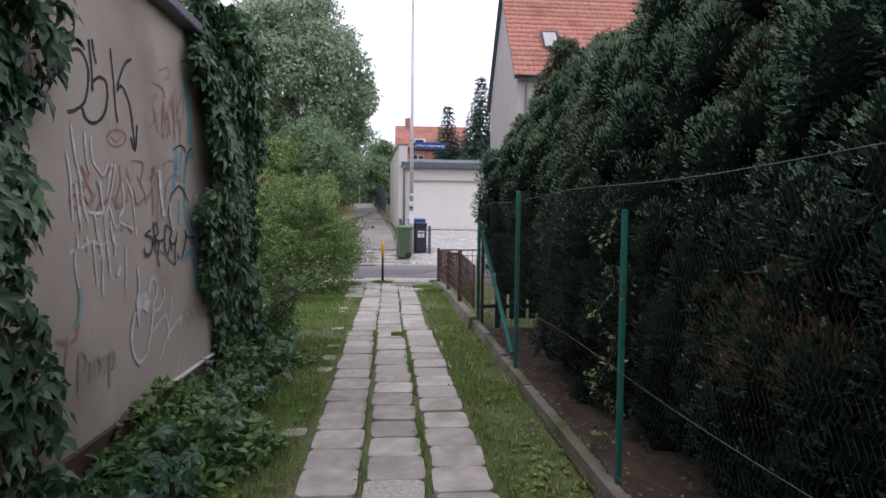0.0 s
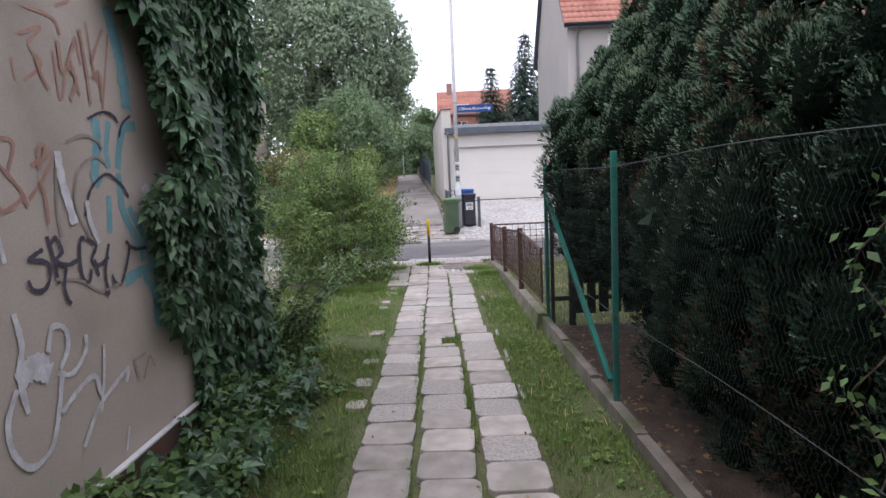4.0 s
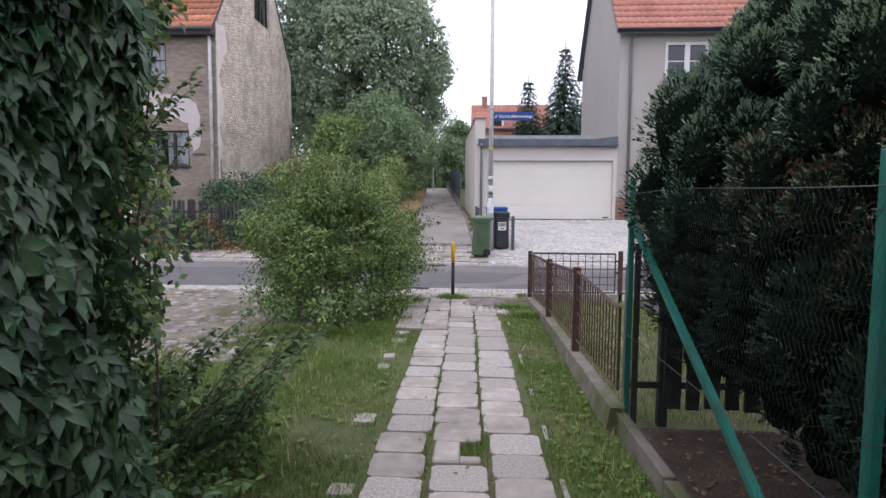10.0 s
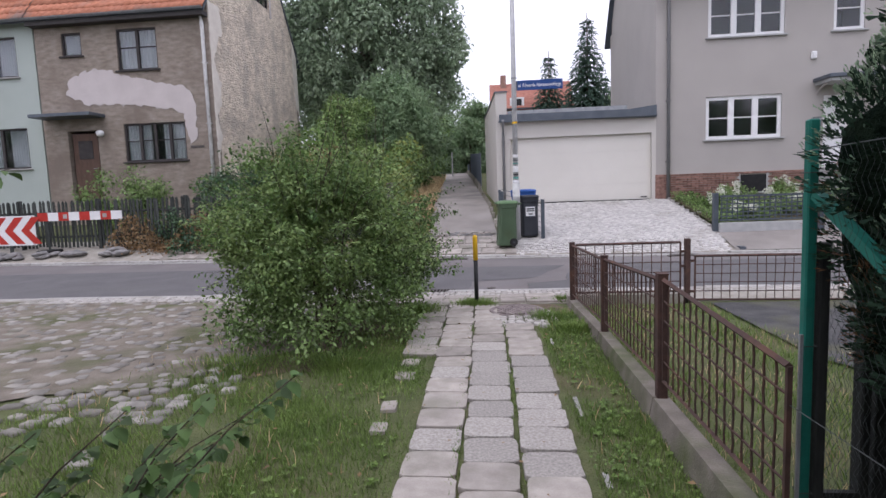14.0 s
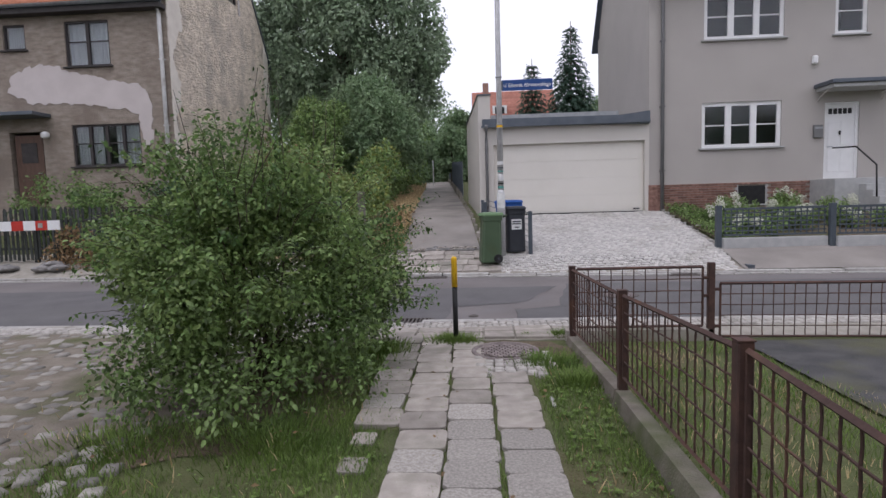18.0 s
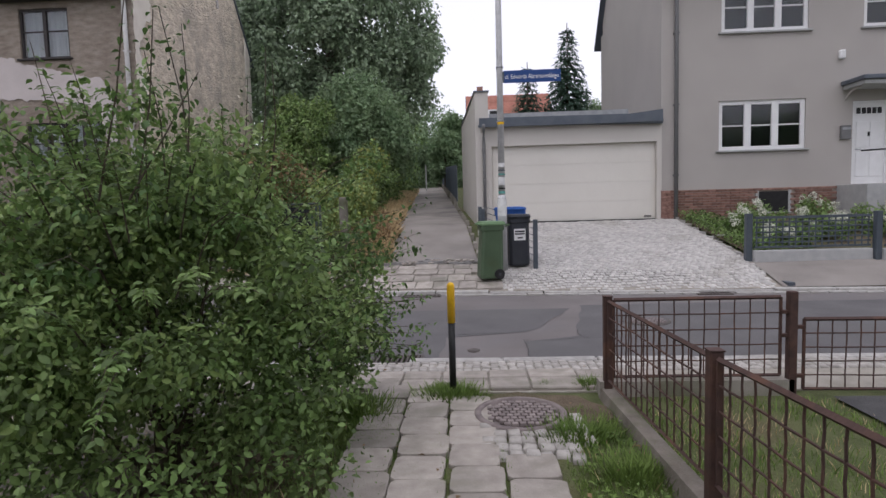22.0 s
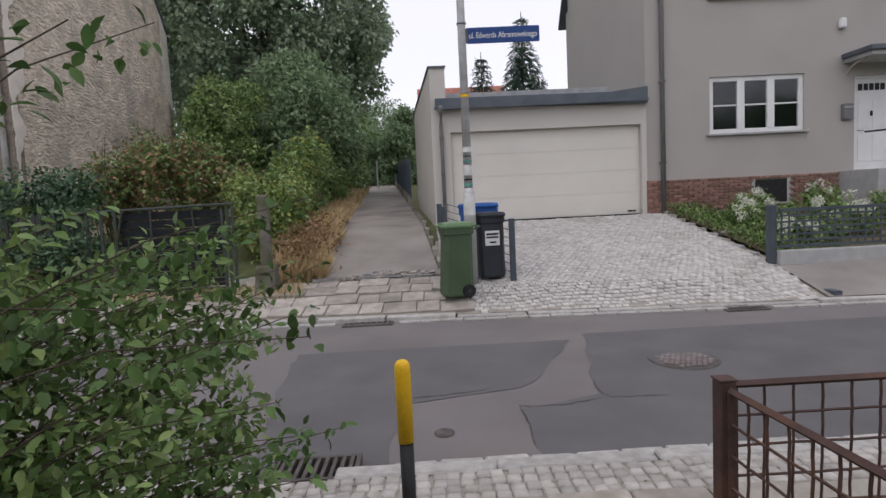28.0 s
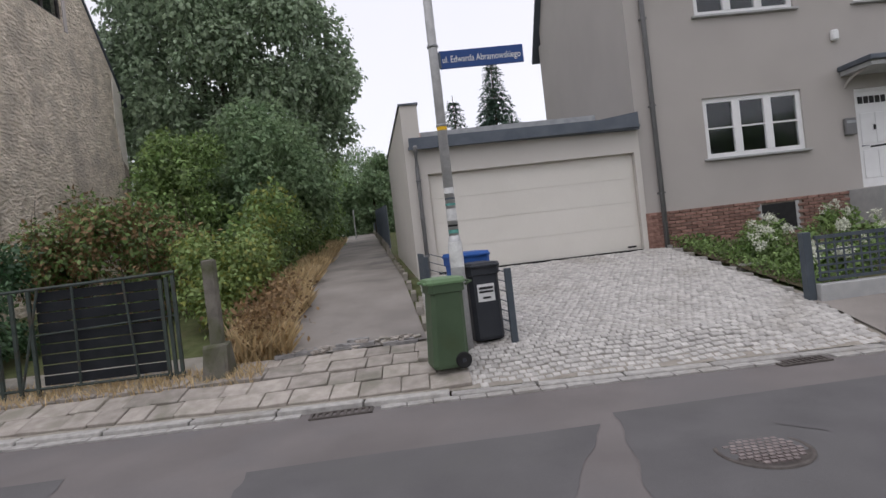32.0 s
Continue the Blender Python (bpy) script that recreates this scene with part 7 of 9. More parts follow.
# conifer hedge
hedge = thing("conifer_hedge", "dark bushy conifer hedge with browned patches behind a fence", "hedge")


def hedge_face(y, z):
    """How far the hedge's face stands behind the fence."""
    far_end = min(1.0, max(0.0, (y - 5.4) / 1.4))
    low = 0.45 + 0.3 * far_end
    bulge = 0.19 * far_end * max(0.0, 1 - abs(z - 1.75) / 0.9)
    return 0.36 - bulge + (0.3 + 0.22 * far_end) * max(0.0, low + 0.35 - z) + 0.3 * max(0.0, z - 1.9) ** 1.2 + 0.10 * math.sin(2.1 * y + 1.3 * z)


hc = []
for k in range(9000):
    y = rng.uniform(0.9, 8.0) if k < 8200 else rng.uniform(-2.8, 0.9)
    top = 2.85 + 0.2 * math.sin(y * 2.3) + 0.12 * math.sin(y * 5.1 + 1) + (0.3 if y < 4 else 0)
    side = rng.random()
    rad = rng.uniform(0.12, 0.25)
    if side < 0.7:
        z = rng.uniform(0.12 + 0.4 * min(1.0, max(0.0, (y - 6.7) / 0.8)), top)
        x = fence_x(y) + hedge_face(y, z) + rng.uniform(-0.06, 0.08)
    elif side < 0.9:
        x = fence_x(y) + rng.uniform(0.5, 1.5)
        z = top - rng.uniform(0.0, 0.2) + 0.35 * (x - fence_x(y) - 0.5)
    else:
        z = rng.uniform(0.9, top - 0.25)
        x = fence_x(8) + hedge_face(8, z) + rng.uniform(0.0, 1.7)
        y = 7.8 + 0.2 * rng.random()
    if all((x - c[0]) ** 2 + (y - c[1]) ** 2 + (z - c[2]) ** 2 > (0.78 * (rad + c[3])) ** 2 for c in hc):
        hc.append((x, y, z, rad))


def plumes(name, clumps, n, size, material, shell, lift, shape=NEEDLES):
    """Upswept sprays on the outside of rounded plume-like clumps."""
    c = np.array(clumps)
    # lift > 1: the pale sprays thin out downwards, so the hedge's foot looks shaded
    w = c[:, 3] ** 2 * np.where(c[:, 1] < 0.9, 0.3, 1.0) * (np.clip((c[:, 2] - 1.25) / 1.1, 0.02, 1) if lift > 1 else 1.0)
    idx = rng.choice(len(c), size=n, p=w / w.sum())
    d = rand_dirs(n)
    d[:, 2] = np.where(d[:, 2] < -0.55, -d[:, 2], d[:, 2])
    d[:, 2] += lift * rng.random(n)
    d = unit(d)
    r = c[idx, 3] * (1 - shell * rng.random(n) ** 1.4) * (1 + 0.16 * np.sin(d[:, 0] * 7 + idx) * np.sin(d[:, 2] * 6 + d[:, 1] * 5))
    off = d * r[:, None]
    off[:, 2] *= 1.35
    along = d + 0.35 * rand_dirs(n) + [0, 0, 0.45]
    up = d + 0.5 * rand_dirs(n) + [0, 0, 0.4]
    tagged(scatter(name, shape, c[idx, :3] + off, along, up, size * (0.6 + 0.8 * rng.random(n)), material, hedge), kind="stuff")


# added dark lumps inside the clumps stand in for shade between the sprays
bm = bmesh.new()
bmesh.ops.create_icosphere(bm, subdivisions=2, radius=1.0)
ball_v = np.array([v.co[:] for v in bm.verts])
ball_f = np.array([[v.index for v in f.verts] for f in bm.faces])
bm.free()
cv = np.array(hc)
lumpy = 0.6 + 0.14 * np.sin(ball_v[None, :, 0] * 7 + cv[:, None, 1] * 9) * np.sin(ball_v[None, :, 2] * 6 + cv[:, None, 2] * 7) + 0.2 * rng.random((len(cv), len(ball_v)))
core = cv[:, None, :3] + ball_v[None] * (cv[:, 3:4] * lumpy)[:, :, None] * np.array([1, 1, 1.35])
tagged(mesh_np("shade_core", core.reshape(-1, 3), (ball_f[None] + (np.arange(len(cv)) * len(ball_v))[:, None, None]).reshape(-1, 3), L_HEDGECORE, hedge), kind="stuff")
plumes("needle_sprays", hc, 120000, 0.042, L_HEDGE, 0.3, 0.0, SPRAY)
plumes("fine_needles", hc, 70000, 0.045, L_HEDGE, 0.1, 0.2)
# pale sprays over the upper clumps paint in the light from above
plumes("fresh_growth", hc, 215000, 0.026, L_HEDGELIT, -0.13, 1.1, SPRAY)
plumes("brown_sprays", [c for c in hc if math.sin(c[1] * 3.3) + math.cos(c[2] * 4.1 + c[1]) > 0.85], 30000, 0.038, L_DRYHEDGE, -0.12, 0.3)
inner = []
for y in np.linspace(-2.7, 7.7, 330):
    z = rng.uniform(0.12 if y < 7.0 else 0.5, 2.8)
    inner.append((fence_x(y) + hedge_face(y, z) + 0.38 + rng.uniform(0.0, 1.8), y, z, rng.uniform(0.3, 0.5)))
foliage("inner_sprays", inner, 16000, 0.2, L_HEDGE, hedge, SPRAY, droop=0.0, shell=0.9)
for k in range(20):
    y = -2.6 + 0.52 * k
    x = fence_x(y) + 1.15 + random.uniform(-0.1, 0.25)
    part("trunk", tubem([(x, y, -0.05), (x + random.uniform(-0.1, 0.1), y + random.uniform(-0.1, 0.1), 0.9), (x + random.uniform(-0.2, 0.2), y, 2.2)], 0.05, 7, 0.02), M_BARK, hedge)
    for j in range(4):
        z = random.uniform(0.15, 0.9)
        part("dead_branch", tubem([(x, y, z), (x - random.uniform(0.3, 0.75), y + random.uniform(-0.3, 0.3), z + random.uniform(-0.1, 0.25))], 0.008, 5, 0.003), M_BARK, hedge)
bind = thing("bindweed", "pale bindweed climbing a green fence post", "climbing plant")
n = 150
t_ = rng.random(n)
ang = t_ * 26
q = np.stack([fence_x(3.2) - 0.03 + 0.06 * np.cos(ang) + 0.03 * rng.normal(size=n), 3.22 + 0.07 * np.sin(ang) + 0.05 * rng.normal(size=n), 0.1 + 1.5 * t_], 1)
tagged(scatter("leaves", LEAF, q, rand_dirs(n) + [-0.3, 0, -0.5], rand_dirs(n) * 0.5 + [-0.8, 0, 0.6], 0.025 + 0.022 * rng.random(n), L_WEED, bind), kind="stuff")
part("stem", tubem([(fence_x(3.2) - 0.03 + 0.045 * math.cos(a_), 3.23 + 0.045 * math.sin(a_), 0.05 + 0.06 * a_) for a_ in np.linspace(0, 25, 70)], 0.003, 4), M_BARK, bind)

# ---- grass ----
lawn = thing("grass", "short uneven grass and weeds beside the path", "grass", kind="stuff")


def strip_grass(name, n, x0, x1, y0, y1, hmin, hmax, material, density=None, z=-0.045):
    x, y = rng.uniform(x0, x1, n), rng.uniform(y0, y1, n)
    x = x - 0.02 * (y - 6)
    if density is not None:
        k = rng.random(n) < density(x, y)
        x, y = x[k], y[k]
    m = len(x)
    scatter(name, BLADE, np.stack([x, y, np.full(m, z)], 1), np.stack([0.0 * x + rng.normal(size=m), rng.normal(size=m), 0.001 * x], 1), np.stack([0.25 * rng.normal(size=m), 0.25 * rng.normal(size=m), np.ones(m)], 1), rng.uniform(hmin, hmax, m), material, lawn)


def patchy(x, y):
    return np.clip(0.55 + 0.45 * np.sin(x * 4.1 + y * 1.3) * np.cos(y * 1.9 - x) + 0.25 * np.sin(y * 5.7 + x * 3), 0.06, 1)


strip_grass("blades", 52000, 0.9, 1.5, 0.2, 13.3, 0.028, 0.062, L_GRASS, patchy)
strip_grass("blades", 84000, -1.25, -0.18, 2.4, 13.4, 0.028, 0.062, L_GRASS, lambda x, y: patchy(x, y) * np.clip((-0.16 - x) * 4 + 0.2, 0.12, 1))
strip_grass("blades", 46000, -3.4, -1.1, 6.6, 11.4, 0.03, 0.075, L_GRASS, lambda x, y: patchy(x, y) * np.clip(1.3 - 0.55 * np.maximum(0, -x - 1.7) - 0.35 * np.maximum(0, y - 9.4), 0, 1))
strip_grass("joint_blades", 6500, 0.085, 0.145, 0.2, 13.2, 0.035, 0.06, L_GRASS, lambda x, y: patchy(x, y) * np.where(y < 7.8, 1, 0.35), z=-0.035)
strip_grass("joint_blades", 6500, 0.485, 0.545, 0.2, 12.6, 0.035, 0.06, L_GRASS, lambda x, y: patchy(y, x) * np.where(y < 7.8, 1, 0.35), z=-0.035)
n = 8000
cx = np.concatenate([rng.uniform(0.92, 1.5, n // 2), rng.uniform(-1.5, -0.2, n // 2)])
cy = rng.uniform(0.6, 12.9, n)
kk = rng.random(n) < patchy(cx * 1.7, cy * 1.4) ** 2
cx, cy = cx[kk] - 0.022 * (cy[kk] - 6), cy[kk]
m_ = len(cx)
scatter("clover_leaves", OVAL, np.stack([cx, cy, rng.uniform(-0.02, 0.02, m_)], 1), np.stack([rng.normal(size=m_), rng.normal(size=m_), 0.2 + 0.2 * rng.random(m_)], 1), np.tile([0.0, 0, 1], (m_, 1)) + 0.25 * rng.normal(size=(m_, 3)), 0.013 + 0.017 * rng.random(m_), L_CLOVER, lawn)
n = 260
q = np.stack([path_x(7.5) + rng.uniform(0.01, 0.17, n), rng.uniform(7.43, 7.66, n), np.full(n, -0.035)], 1)
scatter("joint_blades", BLADE, q, rng.normal(size=(n, 3)) * [1, 1, 0.01], np.array([0, 0, 1.0]) + 0.3 * rng.normal(size=(n, 3)) * [1, 1, 0], rng.uniform(0.04, 0.075, n), L_GRASS, lawn)
strip_grass("straw", 600, 1.0, 1.5, 1.0, 13.0, 0.04, 0.1, L_DRYGRASS, lambda x, y: 0.6 + 0 * x)
strip_grass("straw", 900, -3.2, -0.4, 6.0, 13.0, 0.05, 0.11, L_DRYGRASS, lambda x, y: patchy(y, x))
strip_grass("lawn_blades", 52000, 1.6, 9.0, 8.2, 13.5, 0.03, 0.09, L_GRASS, lambda x, y: patchy(x, y) * ((x < 3.0 + 0.45 * (13.5 - y) * 0.4) | (x > 5.6 + 0.5 * (13.5 - y))))
strip_grass("lawn_straw", 14000, 1.6, 9.0, 8.2, 13.5, 0.03, 0.07, L_DRYGRASS, lambda x, y: patchy(y, x) * ((x < 3.1 + 0.18 * (13.5 - y)) | (x > 5.6 + 0.5 * (13.5 - y))))
# tufts round the bollard, the shrub's foot, the fence foot
for cx, cy, rr, nn, hh in ((0.0, 13.62, 0.24, 1600, 0.12), (-0.75, 13.3, 0.3, 1000, 0.13), (-1.2, 11.0, 0.6, 1500, 0.11), (0.95, 12.75, 0.3, 900, 0.12), (1.25, 13.85, 0.12, 260, 0.12), (1.2, 12.2, 0.3, 900, 0.12), (-2.2, 10.9, 0.5, 800, 0.11), (0.85, 13.9, 0.1, 120, 0.08)):
    d = rng.normal(scale=rr * 0.5, size=(nn, 2))
    pos = np.stack([cx + d[:, 0], cy + d[:, 1] * 0.7, np.full(nn, -0.05)], 1)
    scatter("tuft", BLADE, pos, np.concatenate([d + rng.normal(scale=0.1, size=d.shape), np.zeros((nn, 1))], 1), np.concatenate([0.3 * rng.normal(size=(nn, 2)), np.ones((nn, 1))], 1), hh * (0.5 + 0.6 * rng.random(nn)), L_GRASS, lawn)
# broad-leaved weeds in the grass
for x0, x1, nn in ((1.02, 1.45, 420), (-1.3, -0.3, 260)):
    cx, cy = rng.uniform(x0, x1, nn), rng.uniform(1.0, 12.8, nn)
    cx = cx - 0.022 * (cy - 6)
    k = 6
    ang = rng.uniform(0, 6.283, (nn, k))
    pos = np.repeat(np.stack([cx, cy, np.full(nn, -0.03)], 1), k, axis=0)
    al = np.stack([np.cos(ang).ravel(), np.sin(ang).ravel(), 0.25 + 0.3 * rng.random(nn * k)], 1)
    scatter("weed_rosettes", LEAF, pos, al, np.tile([0.0, 0, 1], (nn * k, 1)) + 0.2 * rng.normal(size=(nn * k, 3)), np.repeat(0.022 + 0.028 * rng.random(nn), k), L_GRASS, lawn)
litter = thing("leaf_litter", "scattered dry leaves and conifer debris", "leaves", kind="stuff")
n = 1500
q = np.stack([rng.uniform(1.5, 3.4, n), rng.uniform(0, 8, n), np.full(n, -0.004)], 1)
q[:, 0] += 0.02 * (7.85 - q[:, 1])
scatter("fallen_leaves", LEAF, q, np.concatenate([rng.normal(size=(n, 2)), 0.1 * rng.normal(size=(n, 1))], 1), np.tile([0.0, 0, 1], (n, 1)) + 0.3 * rng.normal(size=(n, 3)), 0.03 + 0.03 * rng.random(n), L_RUSTY, litter)
n = 260
q = np.stack([rng.uniform(-3.2, 1.4, n), rng.uniform(3, 14.6, n), np.full(n, 0.004)], 1)
scatter("fallen_leaves", LEAF, q, np.concatenate([rng.normal(size=(n, 2)), 0.1 * rng.normal(size=(n, 1))], 1), np.tile([0.0, 0, 1], (n, 1)) + 0.3 * rng.normal(size=(n, 3)), 0.025 + 0.03 * rng.random(n), L_RUSTY, litter)

# ---- trees and shrubs beyond the street ----
walnut = thing("walnut_tree", "tall spreading leafy tree behind the derelict house", "tree")
wc = ellipsoid_clumps((-6.6, 38.0, 9.6), (5.0, 4.4, 6.4), 170, 0.6, 1.25, 0.4, -0.8)
wc += [(-2.4, 37.5, 8.2, 0.8), (-1.9, 37.3, 7.1, 0.6), (-1.6, 37.0, 9.2, 0.7), (-2.2, 37.5, 11.5, 0.9), (-3.4, 37.5, 13.2, 0.9), (-1.9, 37.4, 10.4, 0.7)]
limbs(walnut, (-6.4, 38, far_z(38) - 0.3), (-6.6, 38, 12.0), 0.34, [c[:3] for c in wc[:40]], n=22)
foliage("crown", wc, 80000, 0.22, L_TREE, walnut, droop=0.7, shell=0.5)

copse = thing("copse_tree", "dense dark shrubby tree beside the alley", "tree")
cc = ellipsoid_clumps((-4.3, 31.5, 4.0), (1.9, 2.6, 2.7), 60, 0.45, 0.8, 0.5, -0.9)
limbs(copse, (-4.3, 31.5, far_z(31) - 0.2), (-4.3, 31.5, 4.8), 0.14, [c[:3] for c in cc], n=10)
foliage("crown", cc, 24000, 0.15, L_TREE2, copse, droop=0.4, shell=0.6)
copse2 = thing("copse_tree", "leafy tree further along the alley", "tree")
cc = ellipsoid_clumps((-5.0, 43, 5.2), (1.9, 4.5, 3.2), 50, 0.6, 1.0, 0.5, -0.9)
limbs(copse2, (-5.0, 43, far_z(43) - 0.2), (-5.0, 43, 6.0), 0.14, [c[:3] for c in cc], n=8)
foliage("crown", cc, 12000, 0.2, L_BUSH, copse2, droop=0.4, shell=0.6)
ah = thing("alley_hedge", "overgrown leafy hedge along the alley", "hedge")
hcl = []
for k in range(90):
    y = 24.0 + 26 * rng.random()
    x = -2.35 + alley_shift(y) - rng.uniform(0.0, 1.1)
    hcl.append((x, y, far_z(y) + rng.uniform(0.35, 2.1) - 0.4 * (y < 26), rng.uniform(0.35, 0.6)))
foliage("leaves", hcl, 26000, 0.11, L_BUSH, ah, shell=0.6)
foliage("pale_leaves", hcl[::4], 3200, 0.11, L_YELLOW, ah, shell=0.3)
rs = thing("withered_shrub", "brownish withered shrub before the gable", "shrub")
rcl = ellipsoid_clumps((-5.6, 24.6, 2.0), (2.0, 1.2, 1.15), 40, 0.3, 0.5, 0.4, -0.9)
foliage("leaves", rcl, 7000, 0.10, L_RUSTY, rs, shell=0.7)
foliage("green_leaves", rcl, 9000, 0.10, L_BUSH, rs, shell=0.7)
for k in range(14):
    x, y = -5.6 + random.uniform(-1.8, 1.8), 24.4 + random.uniform(-0.8, 0.8)
    part("stem", tubem([(x, y, far_z(y, x) - 0.05), (x + random.uniform(-0.2, 0.2), y, 2.0), (x + random.uniform(-0.3, 0.3), y, random.uniform(2.6, 3.6))], 0.014, 5, 0.004), M_BARK, rs)
ys = thing("yellow_shrub", "yellow-green shrub beside the alley entrance", "shrub")
ycl = ellipsoid_clumps((-3.1, 23.7, 1.55), (0.75, 1.3, 1.0), 34, 0.28, 0.45, 0.3, -0.95)
foliage("leaves", ycl, 9000, 0.085, L_BUSHLIT, ys, shell=0.7)
foliage("yellow_leaves", ycl, 2500, 0.085, L_YELLOW, ys, shell=0.35)
cs = thing("corner_shrub", "dark green shrub at the corner of the picket fence", "shrub")
ccl = ellipsoid_clumps((-7.4, 22.6, 1.5), (1.2, 1.1, 1.1), 34, 0.3, 0.5, 0.3, -0.95)
foliage("leaves", ccl, 10000, 0.10, L_VINE, cs, shell=0.7)
for k in range(8):
    part("stem", tubem([(-7.4 + random.uniform(-0.3, 0.3), 22.6, far_z(22.6, -7.4) - 0.05), (-7.4 + random.uniform(-0.9, 0.9), 22.6 + random.uniform(-0.6, 0.6), random.uniform(1.4, 2.4))], 0.014, 5, 0.004), M_BARK, cs)
gs = thing("garden_shrub", "small pale green shrub under the ground-floor window", "shrub")
gcl = ellipsoid_clumps((-11.6, 23.0, 1.5), (1.5, 0.7, 1.0), 26, 0.25, 0.45, 0.3, -0.95)
foliage("leaves", gcl, 5200, 0.10, L_BUSH, gs, shell=0.8)
fs_ = thing("fence_weeds", "dry brown weeds growing through the picket fence", "weeds", kind="stuff")
for k in range(1):
    n = 5200
    x = rng.uniform(-10.6, -6.0, n)
    yv = 20.25 - 0.065 * x + 0.25 * rng.normal(size=n)
    zv = np.array([far_z(b_, a_) for a_, b_ in zip(x, yv)])
    scatter("weed_leaves", LEAF, np.stack([x, yv, zv + rng.random(n) ** 1.4 * (0.6 + 0.4 * np.sin(x * 3))], 1), rand_dirs(n), rand_dirs(n) + [0, -0.5, 0.6], 0.06 + 0.05 * rng.random(n), L_RUSTY, fs_)
dry = thing("dry_grass", "strip of bleached dry grass along the alley", "grass", kind="stuff")
n = 15000
y = 20.9 + 26 * rng.random(n) ** 1.4
x = -1.78 + alley_shift(y) - 0.75 * rng.random(n) ** 1.3 + 0.12 * np.sin(y * 2.2)
z = np.array([far_z(b_, a_) for a_, b_ in zip(x, y)])
scatter("blades", BLADE, np.stack([x, y, z - 0.05], 1), np.stack([0.6 + rng.normal(size=n), rng.normal(size=n), 0 * x], 1), np.stack([0.3 + 0.3 * rng.normal(size=n), 0.3 * rng.normal(size=n), np.ones(n)], 1), rng.uniform(0.2, 0.55, n), L_DRYGRASS, dry)
n = 3600
x = rng.uniform(-7.0, -1.9, n)
y = 20.05 - 0.065 * x + 0.5 * rng.random(n)
z = np.array([far_z(b_, a_) for a_, b_ in zip(x, y)])
scatter("blades", BLADE, np.stack([x, y, z - 0.05], 1), np.stack([rng.normal(size=n), rng.normal(size=n), 0 * x], 1), np.stack([0.3 * rng.normal(size=n), 0.3 * rng.normal(size=n), np.ones(n)], 1), rng.uniform(0.05, 0.2, n), L_DRYGRASS, dry)
n = 1800
y = 20.9 + 3 * rng.random(n)
x = -2.1 + alley_shift(y) + 0.25 * rng.normal(size=n)
z = np.array([far_z(b_, a_) for a_, b_ in zip(x, y)])
scatter("withered_leaves", LEAF, np.stack([x, y, z + 0.7 * rng.random(n)], 1), rand_dirs(n) + [0, 0, 0.5], rand_dirs(n) + [0, -0.5, 0.6], 0.05 + 0.06 * rng.random(n), L_RUSTY, dry)


def spruce(x, y, h, label):
    z0 = far_z(y, x)
    t = thing("spruce", label, "tree")
    part("trunk", tubem([(x, y, z0 - 0.3), (x, y, z0 + h)], 0.2, 7, 0.03), M_BARK, t)
    pos, al = [], []
    layers = int(h / 0.5)
    for k in range(layers):
        z = z0 + h * (0.08 + 0.9 * k / layers)
        rr = (0.24 * h) * (1 - k / layers) ** 0.85 + 0.12
        nb_ = max(6, int(rr * 9))
        for j in range(nb_):
            a_ = 6.283 * j / nb_ + rng.uniform(-0.3, 0.3) + k
            ln = rr * rng.uniform(0.7, 1.12)
            for s in np.linspace(0.15, 1, max(4, int(ln / 0.18))):
                for _ in range(3):
                    pos.append((x + ln * s * math.cos(a_) + rng.normal(scale=0.06), y + ln * s * math.sin(a_) + rng.normal(scale=0.06), z - 0.35 * ln * s * s + rng.normal(scale=0.05)))
                    al.append((math.cos(a_) + rng.normal(scale=0.6), math.sin(a_) + rng.normal(scale=0.6), -0.5 + rng.normal(scale=0.3)))
    pos, al = np.array(pos), np.array(al)
    n_ = len(pos)
    tagged(scatter("needles", SPRAY, pos, al, rand_dirs(n_) * 0.4 + [0, 0, 1], 0.3 + 0.2 * rng.random(n_), L_SPRUCE, t), kind="stuff")


spruce(5.6, 62, 11.2, "distant slim spruce beyond the garage roof")
spruce(8.9, 60, 14.0, "distant tall spruce beyond the garage roof")
for tx, ty, th, tw, nn, lab in ((12.5, 66, 8.5, 2.2, 5000, "distant leafy tree behind the pale house"), (-4.6, 76, 9.5, 3.6, 9000, "tree closing the far end of the alley"), (-1.5, 80, 9.0, 3.0, 7000, "tree closing the far end of the alley"), (-8.0, 80, 9.0, 3.6, 7000, "tree closing the far end of the alley"), (-4.8, 72, 3.6, 3.2, 6000, "bush across the far end of the alley"), (-8.5, 66, 9.0, 4.0, 9000, "leafy tree behind the alley gardens"), (-1.4, 62, 7.0, 1.6, 5000, "small tree beside the far alley"), (-13, 48, 10, 4.5, 9000, "tree behind the old houses"), (-1.6, 50, 4.6, 1.1, 4500, "bushy hedge plant beside the alley")):
    t = thing("tree", lab, "tree")
    z0 = far_z(ty, tx)
    cl = ellipsoid_clumps((tx, ty, z0 + th * 0.58), (tw, tw, th * 0.42), 46, tw * 0.2, tw * 0.36, 0.45, -0.9)
    limbs(t, (tx, ty, z0 - 0.3), (tx, ty, z0 + th * 0.6), 0.16, [c[:3] for c in cl], n=6)
    foliage("crown", cl, nn, 0.26, L_TREE2, t, shell=0.6)

